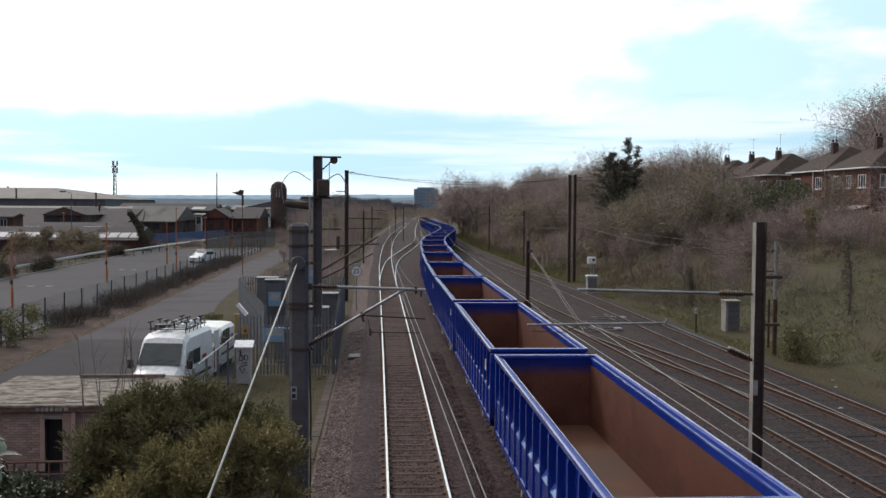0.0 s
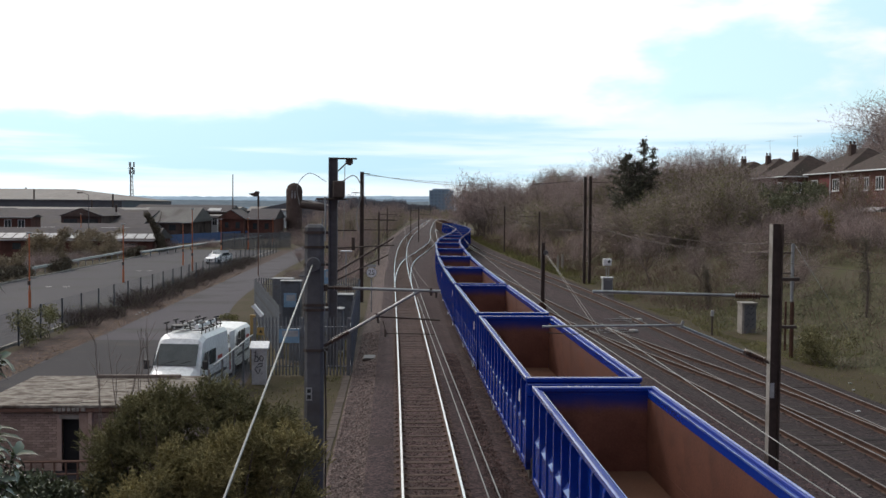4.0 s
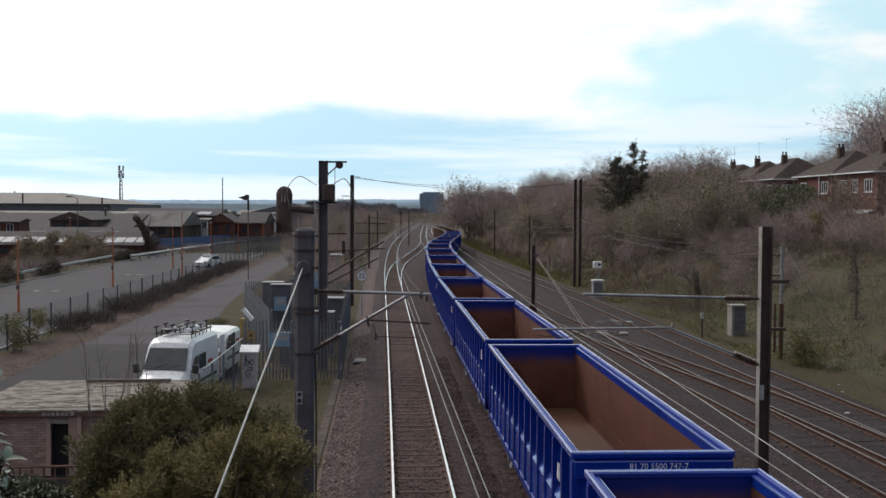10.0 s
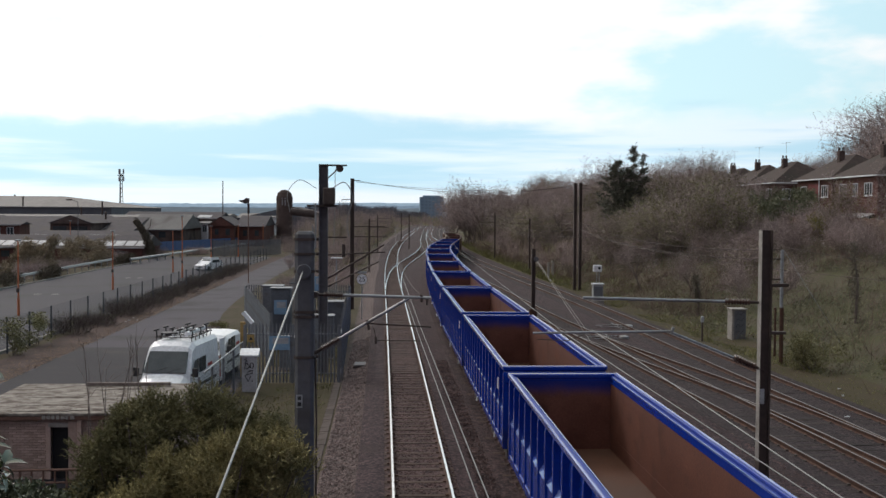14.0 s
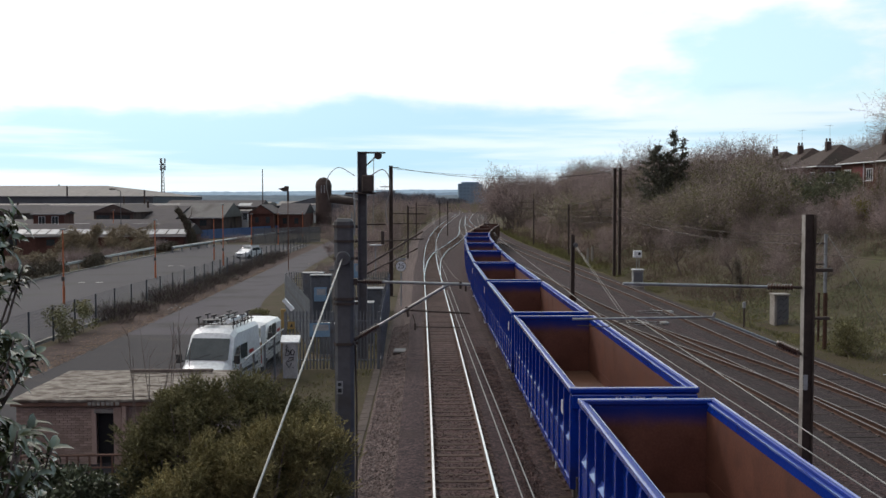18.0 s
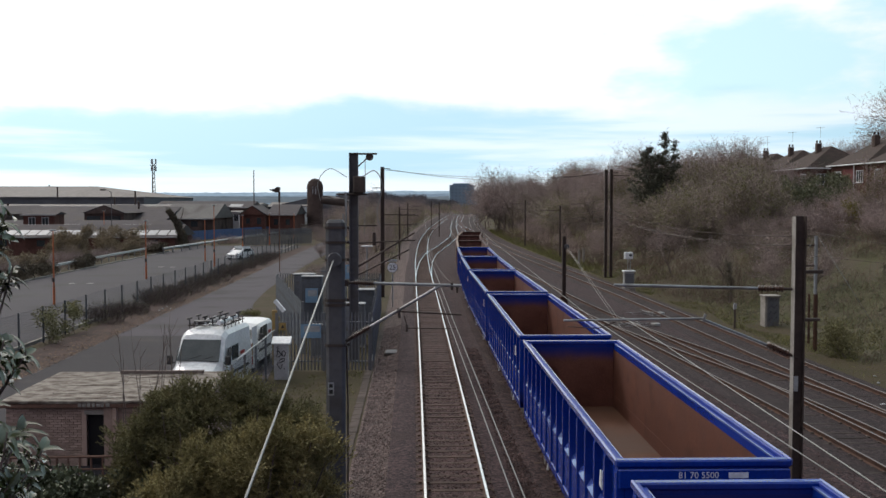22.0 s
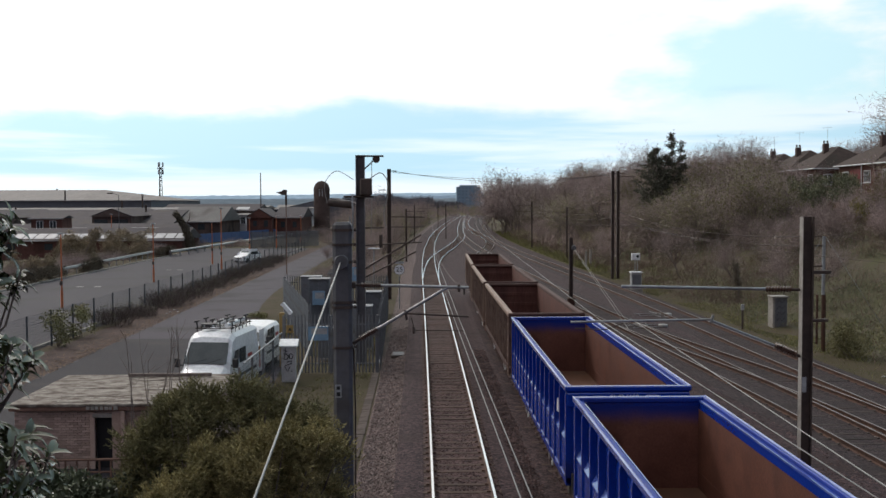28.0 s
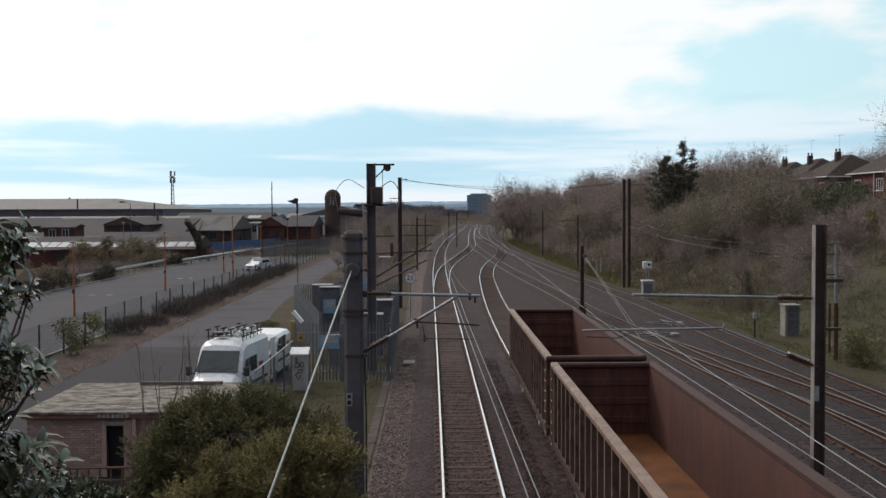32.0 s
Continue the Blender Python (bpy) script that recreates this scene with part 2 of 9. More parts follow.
M_INSUL = material("brown_insulator", (0.06, 0.03, 0.02), (0.09, 0.045, 0.03), 0.1, 0.3, bump=0.05)
M_CABLE = material("grey_cable", (0.22, 0.22, 0.21), (0.30, 0.30, 0.29), 0.2, 0.6, bump=0.0)
M_CONCRETE = material("concrete", (0.26, 0.24, 0.22), (0.34, 0.32, 0.29), 0.5, 0.9, bump=0.3, stain=(0.17, 0.15, 0.13), stain_size=0.8, spec=0.2)
M_BARK = material("winter_twigs", (0.275, 0.216, 0.203), (0.405, 0.328, 0.306), 0.5, 0.9, bump=0.0, island=0.35, obrand=0.2, spec=0.1)
M_TRUNK = material("bark", (0.14, 0.110, 0.098), (0.24, 0.202, 0.178), 0.2, 0.95, bump=0.5, spec=0.1)
M_OLIVE = material("budding_olive_leaves", (0.165, 0.165, 0.078), (0.250, 0.232, 0.118), 0.5, 0.8, bump=0.0, island=0.4, obrand=0.15, spec=0.2)
M_EVERGREEN = material("evergreen_leaves", (0.080, 0.088, 0.048), (0.150, 0.152, 0.085), 0.6, 0.7, bump=0.0, island=0.45, spec=0.3)
M_CONIFER = material("conifer_needles", (0.060, 0.064, 0.047), (0.115, 0.112, 0.080), 0.6, 0.8, bump=0.0, island=0.4, spec=0.2)
M_BLADE = material("grass_blades", (0.120, 0.128, 0.048), (0.230, 0.215, 0.090), 1.4, 0.8, bump=0.0, island=0.4, world=True, spec=0.2)
M_LAUREL = material("glossy_laurel_leaves", (0.040, 0.050, 0.020), (0.085, 0.094, 0.042), 0.2, 0.2, bump=0.05, island=0.4, spec=0.6)


# ---- mesh tools ----
class Form:
    def __init__(self):
        self.v, self.f = [], []

    def face(self, pts):
        n = len(self.v)
        self.v += [tuple(p) for p in pts]
        self.f.append(tuple(range(n, n + len(pts))))
        return self

    def box(self, x0, x1, y0, y1, z0, z1):
        n = len(self.v)
        self.v += [(x, y, z) for z in (z0, z1) for x, y in ((x0, y0), (x1, y0), (x1, y1), (x0, y1))]
        self.f += [tuple(n + i for i in q) for q in ((3, 2, 1, 0), (4, 5, 6, 7), (0, 1, 5, 4), (1, 2, 6, 5), (2, 3, 7, 6), (3, 0, 4, 7))]
        return self

    def cbox(self, x0, x1, y0, y1, z0, z1, b=0.01):
        """A box with chamfered edges."""
        n = len(self.v)
        idx = {}
        for sx in (0, 1):
            for sy in (0, 1):
                for sz in (0, 1):
                    for ax in range(3):
                        p = [(x0, x1)[sx], (y0, y1)[sy], (z0, z1)[sz]]
                        for a, s in enumerate((sx, sy, sz)):
                            if a != ax:
                                p[a] += -b if s else b
                        idx[sx, sy, sz, ax] = len(self.v)
                        self.v.append(tuple(p))
        c = [((x0 + x1) / 2), ((y0 + y1) / 2), ((z0 + z1) / 2)]

        def add(q):
            p = [Vector(self.v[i]) for i in q]
            nrm = (p[1] - p[0]).cross(p[2] - p[0])
            mid = sum(p, Vector()) / len(p) - Vector(c)
            self.f.append(tuple(q) if nrm.dot(mid) >= 0 else tuple(reversed(q)))

        for ax in range(3):
            o = [a for a in range(3) if a != ax]
            for s in (0, 1):
                q = []
                for u, w in ((0, 0), (1, 0), (1, 1), (0, 1)):
                    k = [0, 0, 0]
                    k[ax], k[o[0]], k[o[1]] = s, u, w
                    q.append(idx[(*k, ax)])
                add(q)
            for u in (0, 1):
                for w in (0, 1):
                    q = []
                    for s, a in ((0, o[0]), (1, o[0]), (1, o[1]), (0, o[1])):
                        k = [0, 0, 0]
                        k[ax], k[o[0]], k[o[1]] = s, u, w
                        q.append(idx[(*k, a)])
                    add(q)
        for sx in (0, 1):
            for sy in (0, 1):
                for sz in (0, 1):
                    add([idx[sx, sy, sz, a] for a in range(3)])
        return self

    def tube(self, p, q, r0, r1=None, n=8, caps=True):
        r1 = r0 if r1 is None else r1
        p, q = Vector(p), Vector(q)
        d = (q - p).normalized()
        a = d.orthogonal().normalized()
        b = d.cross(a)
        s = len(self.v)
        for c, r in ((p, r0), (q, r1)):
            for i in range(n):
                t = 2 * math.pi * i / n
                self.v.append(tuple(c + a * (r * math.cos(t)) + b * (r * math.sin(t))))
        for i in range(n):
            j = (i + 1) % n
            self.f.append((s + i, s + j, s + n + j, s + n + i))
        if caps:
            self.f.append(tuple(s + i for i in reversed(range(n))))
            self.f.append(tuple(s + n + i for i in range(n)))
        return self

    def line(self, pts, r, n=6, r1=None):
        """One round skin swept along a run of points."""
        k = len(pts) - 1
        r1 = r if r1 is None else r1
        pts = [Vector(p) for p in pts]
        s, a = len(self.v), None
        for i, p in enumerate(pts):
            d = (pts[min(i + 1, k)] - pts[max(i - 1, 0)]).normalized()
            a = d.orthogonal().normalized() if a is None else (a - d * a.dot(d)).normalized()
            b = d.cross(a)
            rr = r + (r1 - r) * i / k
            for j in range(n):
                t = 2 * math.pi * j / n
                self.v.append(tuple(p + a * (rr * math.cos(t)) + b * (rr * math.sin(t))))
        for i in range(k):
            for j in range(n):
                q = (j + 1) % n
                self.f.append((s + i * n + j, s + i * n + q, s + i * n + n + q, s + i * n + n + j))
        self.f.append(tuple(s + j for j in reversed(range(n))))
        self.f.append(tuple(s + k * n + j for j in range(n)))
        return self

    def prism(self, outline, axis, a, b):
        """A 2D outline (counter-clockwise) pushed along an axis from a to b. axis 0: outline is (y, z); 1: (x, z); 2: (x, y)."""
        n, s = len(outline), len(self.v)
        for w in (a, b):
            for u, t in outline:
                p = [u, t]
                p.insert(axis, w)
                self.v.append(tuple(p))
        self.f.append(tuple(s + i for i in range(n)))
        self.f.append(tuple(s + n + i for i in reversed(range(n))))
        for i in range(n):
            j = (i + 1) % n
            self.f.append((s + i, s + n + i, s + n + j, s + j))
        return self

    def spin(self, profile, n=20, centre=(0, 0, 0), axis=2):
        """A turned shape from (radius, height) pairs."""
        s = len(self.v)
        for r, h in profile:
            for i in range(n):
                t = 2 * math.pi * i / n
                p = [r * math.cos(t), r * math.sin(t)]
                p.insert(axis, h)
                self.v.append(tuple(p[k] + centre[k] for k in range(3)))
        for k in range(len(profile) - 1):
            for i in range(n):
                j = (i + 1) % n
                self.f.append((s + k * n + i, s + k * n + j, s + (k + 1) * n + j, s + (k + 1) * n + i))
        self.f.append(tuple(s + i for i in reversed(range(n))))
        e = s + (len(profile) - 1) * n
        self.f.append(tuple(e + i for i in range(n)))
        return self

    def mesh(self, name, mat, smooth=False):
        me = bpy.data.meshes.new(name)
        me.from_pydata(self.v, [], self.f)
        me.materials.append(mat)
        me.validate()
        bm = bmesh.new()
        bm.from_mesh(me)
        bmesh.ops.recalc_face_normals(bm, faces=bm.faces)
        bm.to_mesh(me)
        bm.free()
        if smooth:
            me.shade_smooth()
        me.update()
        return me

    def raw(self, name, mat):
        me = bpy.data.meshes.new(name)
        me.from_pydata(self.v, [], self.f)
        me.materials.append(mat)
        me.update()
        return me


def part(name, form, mat, parent=None, label="", smooth=False):
    ob = new(name, form.mesh(name, mat, smooth) if isinstance(form, Form) else form)
    if parent is not None:
        ob.parent = parent
    if label:
        ob["label"] = label
    return ob


def empty(name, m=None, label="", category="", group="", kind=""):
    ob = new(name)
    ob.empty_display_size = 0.3
    if m is not None:
        ob.matrix_basis = m
    return tagged(ob, label, category, group, kind)


KNOTS = {}


def spline(knots, v):
    """Smooth value at v from (position, value) knots."""
    key = id(knots)
    if key not in KNOTS:
        xs = np.array([k[0] for k in knots], float)
        ys = np.array([k[1] for k in knots], float)
        KNOTS[key] = (xs.tolist(), ys.tolist(), np.gradient(ys, xs).tolist(), knots)
    xs, ys, sl, _ = KNOTS[key]
    if v <= xs[0]:
        return ys[0] + sl[0] * (v - xs[0])
    if v >= xs[-1]:
        return ys[-1] + sl[-1] * (v - xs[-1])
    i = 0
    while xs[i + 1] < v:
        i += 1
    h = xs[i + 1] - xs[i]
    t = (v - xs[i]) / h
    h00, h10, h01, h11 = 2 * t**3 - 3 * t**2 + 1, t**3 - 2 * t**2 + t, -2 * t**3 + 3 * t**2, t**3 - t**2
    return h00 * ys[i] + h10 * h * sl[i] + h01 * ys[i + 1] + h11 * h * sl[i + 1]


def smoothstep(a, b, v):
    t = min(1.0, max(0.0, (v - a) / (b - a)))
    return t * t * (3 - 2 * t)


# ---- plan: lines of the tracks, as (along, across) knots ----
K_LEFT = [(-80, 0.97), (60, 0.97), (85, 0.9), (105, 0.84), (125, 0.9), (160, 1.3), (215, 2.7), (300, 6.5), (420, 13), (600, 24)]
K_CROSS = [(92, 0.86), (106, 1.05), (122, 1.5), (139, 2.5), (153, 3.8), (176, 5.8), (201, 7.7), (226, 8.9), (260, 10.0), (300, 11.6), (420, 17), (600, 27)]
K_TRAIN = [(-200, 4.56), (40, 4.56), (62, 4.60), (78, 4.85), (97, 5.4), (112, 6.0), (126, 6.95), (140, 8.3), (155, 10.0), (168, 11.3), (184, 12.5), (201, 13.0), (222, 12.9), (245, 12.9), (290, 13.3), (340, 15.0), (420, 19.3), (600, 30)]
K_DIAG = [(-80, 13.5), (28, 13.35), (36, 13.15), (44, 12.8), (52, 12.4), (60, 11.9), (68, 11.4), (76, 11.05), (90, 10.6), (112, 9.75), (127, 9.3), (147, 8.9), (160, 8.75), (195, 8.55), (235, 9.3), (280, 10.9), (420, 17)]
K_RIGHT = [(-80, 17.2), (24, 16.9), (34, 16.75), (45, 16.5), (60, 16.3), (75, 16.15), (88, 15.8), (104, 15.2), (120, 14.6), (140, 14.0), (160, 13.65), (192, 13.7), (240, 14.8), (300, 17.2), (360, 20.2), (420, 23.5), (600, 36)]
K_YARD = [(-80, 15.6), (28, 15.3), (36, 14.9), (42, 14.25), (48, 13.4), (54, 12.55), (60, 11.95), (70, 11.3)]
K_EDGE = [(-80, 19.6), (60, 19.0), (100, 18.3), (150, 17.4), (200, 17.3), (250, 18.5), (300, 20.6), (360, 23.5), (420, 27), (600, 40), (900, 60), (3000, 200)]


def ground_z(x, y):
    """Height of the ground sheet."""
    e = spline(K_EDGE, min(y, 900)) + 1.2
    z = -0.5
    if x > e:
        d = x - e
        top = 5.6 + 2.0 * smoothstep(60, 200, y)
        z += top * smoothstep(0, 19, d) + 0.07 * max(0.0, d - 19) * (1.0 if d < 90 else 90 / d)
        z += 0.35 * noise.noise((x * 0.16, y * 0.16, 0.0)) * smoothstep(0, 6, d)
    if x < -45:
        z += -1.5 * smoothstep(-45, -70, x) * (1 - smoothstep(900, 1600, y))
    if y > 900 and x < e:
        z += 17 * smoothstep(1000, 2400, y) * (0.8 + 0.5 * noise.noise((x * 0.0026, y * 0.0008, 3.0)))
    return z


def make_ground():
    xs = sorted(set([-2500, -1800, -1200, -800, -550, -380, -260, -180, -130, -95] + list(range(-70, 0, 5)) + [0, 4, 8, 12, 15] + [16 + 1.0 * i for i in range(45)] + [64, 70, 78, 90, 110, 140, 180, 240, 320, 450, 650, 900, 1300, 1800, 2500]))
    ys = sorted(set([-400, -200, -100, -60] + list(range(-40, 20, 10)) + [20 + 2.5 * i for i in range(60)] + list(range(170, 420, 10)) + [440, 470, 520, 580, 650, 750, 900, 1050, 1250, 1500, 1800, 2100, 2400, 2700, 3000, 3400, 4000]))
    f = Form()
    nx = len(xs)
    for y in ys:
        for x in xs:
            f.v.append((x, y, ground_z(x, y)))
    for j in range(len(ys) - 1):
        for i in range(nx - 1):
            f.f.append((j * nx + i, j * nx + i + 1, (j + 1) * nx + i + 1, (j + 1) * nx + i))
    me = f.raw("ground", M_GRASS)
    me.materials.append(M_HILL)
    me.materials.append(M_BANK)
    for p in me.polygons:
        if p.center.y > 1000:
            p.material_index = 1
        elif p.center.x > spline(K_EDGE, min(p.center.y, 900)) + 2.5:
            p.material_index = 2
    me.shade_smooth()
    tagged(new("ground", me), "rough winter grass and earth rising to a bank", "ground", kind="structure")


make_ground()


def far_ridges():
    """Wooded ridges that close the valley, one behind another; distance haze is in their colours."""
    for y0, base, swing, mat, label, seed in ((1500, 13.5, 4.0, M_RIDGE_NEAR, "low wooded rise beyond the town", 1.0), (2300, 23.0, 9.0, M_RIDGE_MID, "wooded ridge across the valley", 5.0), (3300, 40.0, 10.0, M_RIDGE_FAR, "distant skyline ridge with haze painted into its colour", 9.0)):
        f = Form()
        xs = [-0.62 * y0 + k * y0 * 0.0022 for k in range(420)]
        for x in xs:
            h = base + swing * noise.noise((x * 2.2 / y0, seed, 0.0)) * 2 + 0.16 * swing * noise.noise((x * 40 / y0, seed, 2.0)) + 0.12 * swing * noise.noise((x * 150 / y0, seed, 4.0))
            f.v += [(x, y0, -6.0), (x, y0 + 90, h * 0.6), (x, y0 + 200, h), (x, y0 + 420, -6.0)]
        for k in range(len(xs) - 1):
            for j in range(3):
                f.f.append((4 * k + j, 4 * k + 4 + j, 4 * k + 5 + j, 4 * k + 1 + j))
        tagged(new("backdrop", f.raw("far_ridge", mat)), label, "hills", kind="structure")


far_ridges()


def ribbon(name, left, right, z, y0, y1, step, mat, label, category, zfun=None):
    f = Form()
    y = y0
    n = 0
    while True:
        for k in range(7):
            a = left(y) + (right(y) - left(y)) * k / 6
            f.v.append((a, y, zfun(k / 6, y) if zfun else z))
        n += 1
        if y >= y1:
            break
        y = min(y1, y + step * (1 + max(0, y) / 60))
    for j in range(n - 1):
        for k in range(6):
            f.f.append((j * 7 + k, j * 7 + k + 1, j * 7 + 7 + k + 1, j * 7 + 7 + k))
    return tagged(new(name, f.raw(name, mat)), label, category, kind="structure")


def edge(y):
    return spline(K_EDGE, y)


K_CESS = [(-80, -1.75), (60, -1.7), (110, -1.9), (160, -2.2), (215, -1.5), (300, 1.5), (420, 7), (600, 17)]


def cess(y):
    return spline(K_CESS, y)


def ballast_bed():
    """Cess path, shoulder, level bed and far shoulder."""
    f, ys, y = Form(), [], -60.0
    while y < 600:
        ys.append(y)
        y += 3.0 * (1 + max(0, y) / 60)
    ys.append(600.0)
    for y in ys:
        c, e = cess(y), edge(y)
        for x, z in ((c - 0.35, -0.56), (c - 0.1, -0.45), (c + 0.35, -0.42), (c + 1.0, -0.20), (c + 1.4, -0.172), (c + 3.6, -0.188), ((c + e) / 2, -0.188), (e - 1.6, -0.188), (e - 0.9, -0.3), (e, -0.56)):
            f.v.append((x, y, z))
    for j in range(len(ys) - 1):
        for k in range(9):
            f.f.append((j * 10 + k, j * 10 + k + 1, j * 10 + 11 + k, j * 10 + 10 + k))
    me = f.raw("ballast_bed", M_BALLAST)
    me.materials.append(M_CLEANBALLAST)
    for i, p in enumerate(me.polygons):
        p.material_index = 1 if i % 9 < 4 else 0
    tagged(new("ballast_bed", me), "brown stone ballast bed under the tracks", "ballast", kind="structure")


ballast_bed()


# ---- tracks ----
def track(name, knots, y0, y1, head, sleeper_mat, first, last, label, drop=0.0, spacing=0.665, gauge=1.505):
    base = empty(name, None, label, "railway track", kind="structure")

    def pt(y, off):
        x0, x1 = spline(knots, y - 0.5), spline(knots, y + 0.5)
        t = Vector((x1 - x0, 1.0)).normalized()
        return (spline(knots, y) + off * t.y, y - off * t.x)

    ys = [y0]
    while ys[-1] < y1:
        ys.append(min(y1, ys[-1] + (2.0 if ys[-1] < 250 else 8.0)))
    for side in (-1, 1):
        for nm, prof, mat in (("rail", [(-0.07, -0.17), (0.07, -0.17), (0.07, -0.155), (0.012, -0.13), (0.012, -0.045), (0.036, -0.035), (0.036, -0.006), (-0.036, -0.006), (-0.036, -0.035), (-0.012, -0.045), (-0.012, -0.13), (-0.07, -0.155)], M_RAIL),
                              ("rail_head", [(-0.035, -0.006), (0.035, -0.006), (0.03, 0.0), (-0.03, 0.0)], head)):
            f = Form()
            n = len(prof)
            for y in ys:
                for u, w in prof:
                    p = pt(y, side * gauge / 2 + u)
                    f.v.append((p[0], p[1], w))
            for j in range(len(ys) - 1):
                for i in range(n):
                    k = (i + 1) % n
                    f.f.append((j * n + i, j * n + k, (j + 1) * n + k, (j + 1) * n + i))
            ob = part(nm, f.raw(nm, mat), None, base)
    # four-foot ballast
    f = Form()
    for y in ys:
        for off in (-1.3, 1.3):
            p = pt(y, off)
            f.v.append((p[0], p[1], (-0.150 if sleeper_mat is M_TIMBER else -0.166) - drop))
    for j in range(len(ys) - 1):
        f.f.append((2 * j, 2 * j + 1, 2 * j + 3, 2 * j + 2))
    part("four_foot", f.raw("four_foot", M_OLDBALLAST if sleeper_mat is M_TIMBER else M_FOURFOOT), None, base)
    for o0, o1 in ((-1.75, -0.98), (0.98, 1.75)):
        f = Form()
        for y in ys:
            for k, off in enumerate((o0, (o0 + o1) / 2, o1)):
                p = pt(y, off)
                f.v.append((p[0], p[1], (-0.136 if k == 1 else (-0.141 if abs(off) < 1.2 else -0.2)) - drop))
        for j in range(len(ys) - 1):
            for k in range(2):
                f.f.append((3 * j + k, 3 * j + k + 1, 3 * j + 4 + k, 3 * j + 3 + k))
        part("ballast_shoulder", f.raw("ballast_shoulder", M_OLDBALLAST if sleeper_mat is M_TIMBER else M_BALLAST), None, base)
    s = Form().cbox(-1.27, 1.27, -0.115, 0.115, -0.30, -0.147, 0.03).mesh("sleeper", sleeper_mat)
    clip = Form()
    for sx in (-1, 1):
        for o in (-0.1, 0.1):
            clip.cbox(sx * gauge / 2 + o - 0.045, sx * gauge / 2 + o + 0.045, -0.05, 0.05, -0.156, -0.115, 0.01)
    clip = clip.mesh("rail_clip", M_STEEL if sleeper_mat is M_TIMBER else M_RAIL)
    rest = Form()
    y = y0
    rng = random.Random(name)
    while y < min(y1, 260):
        x, yy = pt(y, 0)
        a = math.atan2(spline(knots, y + 0.5) - spline(knots, y - 0.5), 1.0)
        if first <= y <= last:
            o = new("sleeper", s)
            o.parent = base
            o.matrix_basis = pose(x + rng.uniform(-0.02, 0.02), yy, rng.uniform(-0.012, 0.006) - (rng.uniform(0.0, 0.022) if sleeper_mat is M_TIMBER else 0.0), 0, 0, -math.degrees(a) + rng.uniform(-0.5, 0.5))
            if y < 60:
                c = new("rail_clip", clip)
                c.parent = o
        else:
            c0, s0 = math.cos(-a), math.sin(-a)
            n = len(rest.v)
            for u, w, zz in ((-1.27, -.12, -.152), (1.27, -.12, -.152), (1.27, .12, -.152), (-1.27, .12, -.152), (-1.27, -.12, -.25), (1.27, -.12, -.25)):
                rest.v.append((x + u * c0 - w * s0, yy + u * s0 + w * c0, zz - drop))
            rest.f += [(n, n + 1, n + 2, n + 3), (n + 4, n + 5, n + 1, n)]
        y += spacing
    if rest.f:
        tagged(part("far_sleepers", rest.raw("far_sleepers", sleeper_mat), None, base), kind="stuff")
    return base


track("track_main", K_LEFT, -20, 600, M_RAIL_TOP, M_SLEEPER, 21, 130, "ballasted railway track with polished rails")
track("track_crossover", K_CROSS, 93, 600, M_RAIL_TOP, M_SLEEPER, 96, 150, "crossover track branching from the main line", 0.004)
track("track_goods", K_TRAIN, -60, 600, M_RAIL_TOP, M_SLEEPER, 21, 130, "goods track with polished rails curving away", 0.007)
track("track_diagonal", K_DIAG, -20, 420, M_RAIL_DULL, M_TIMBER, 21, 130, "timber-sleepered track with dull rails", 0.010)
track("track_siding", K_YARD, -20, 70, M_RAIL_DULL, M_TIMBER, 21, 69, "rusty siding joining through old points", 0.013)
track("track_bank", K_RIGHT, -20, 600, M_RAIL_DULL, M_TIMBER, 21, 130, "timber-sleepered track beside the bank", 0.016)


# ---- train ----
PITCH, BODY = 14.75, 13.63      # wagon spacing and body length
W, TOP, SILL, FLOOR = 1.40, 3.08, 0.86, 1.15
FIRST_END = 27.25   # far end of the first wagon at the start
RUN = [(0, 0), (1, 8.6), (2, 17.0), (3, 25.6), (6, 50.95), (9, 76.85), (13, 111.2), (17, 145.6), (19, 163.1), (23, 198.6), (25, 216.0), (28, 242.3), (29, 251.7), (31, 271.2), (32, 280.6)]   # seconds, metres run


def arc_table():
    pts, s = [], 0.0
    y, last = -120.0, None
    while y < 420:
        p = Vector((spline(K_TRAIN, y), y))
        if last is not None:
            s += (p - last).length
        pts.append((s, p.x, p.y))
        last = p
        y += 0.5
    a = np.array(pts)
    a[:, 0] -= np.interp(0.0, a[:, 2], a[:, 0])
    return a


ARC = arc_table()


def on_track(s):
    return Vector((np.interp(s, ARC[:, 0], ARC[:, 1]), np.interp(s, ARC[:, 0], ARC[:, 2]), 0.0))


def wagon_pose(far_end):
    """The pose of a wagon whose far body end is at that length along its track."""
    a, b = on_track(far_end - BODY + 2.2), on_track(far_end - 2.2)
    d = b - a
    return Matrix.Translation((a + b) / 2) @ Matrix.Rotation(math.atan2(-d.x, d.y), 4, "Z")


def far_end(n, t):
    return FIRST_END + PITCH * n - spline(RUN, t)


# Glossy, and paler than the body blue: sky sheen put into the colour.
M_SHEENBLUE = material("glossy_blue_painted_sheen", (0.05, 0.085, 0.34), (0.07, 0.11, 0.40), 0.8, 0.13, bump=0.01, fine=0.03, stain=(0.16, 0.21, 0.45), stain_size=1.4, stain_at=(0.5, 0.62), spec=0.6)
M_SHEENBLUE.node_tree.nodes["Principled BSDF"].inputs["Coat Weight"].default_value = 0.45
M_SHEENBLUE.node_tree.nodes["Principled BSDF"].inputs["Coat Roughness"].default_value = 0.08


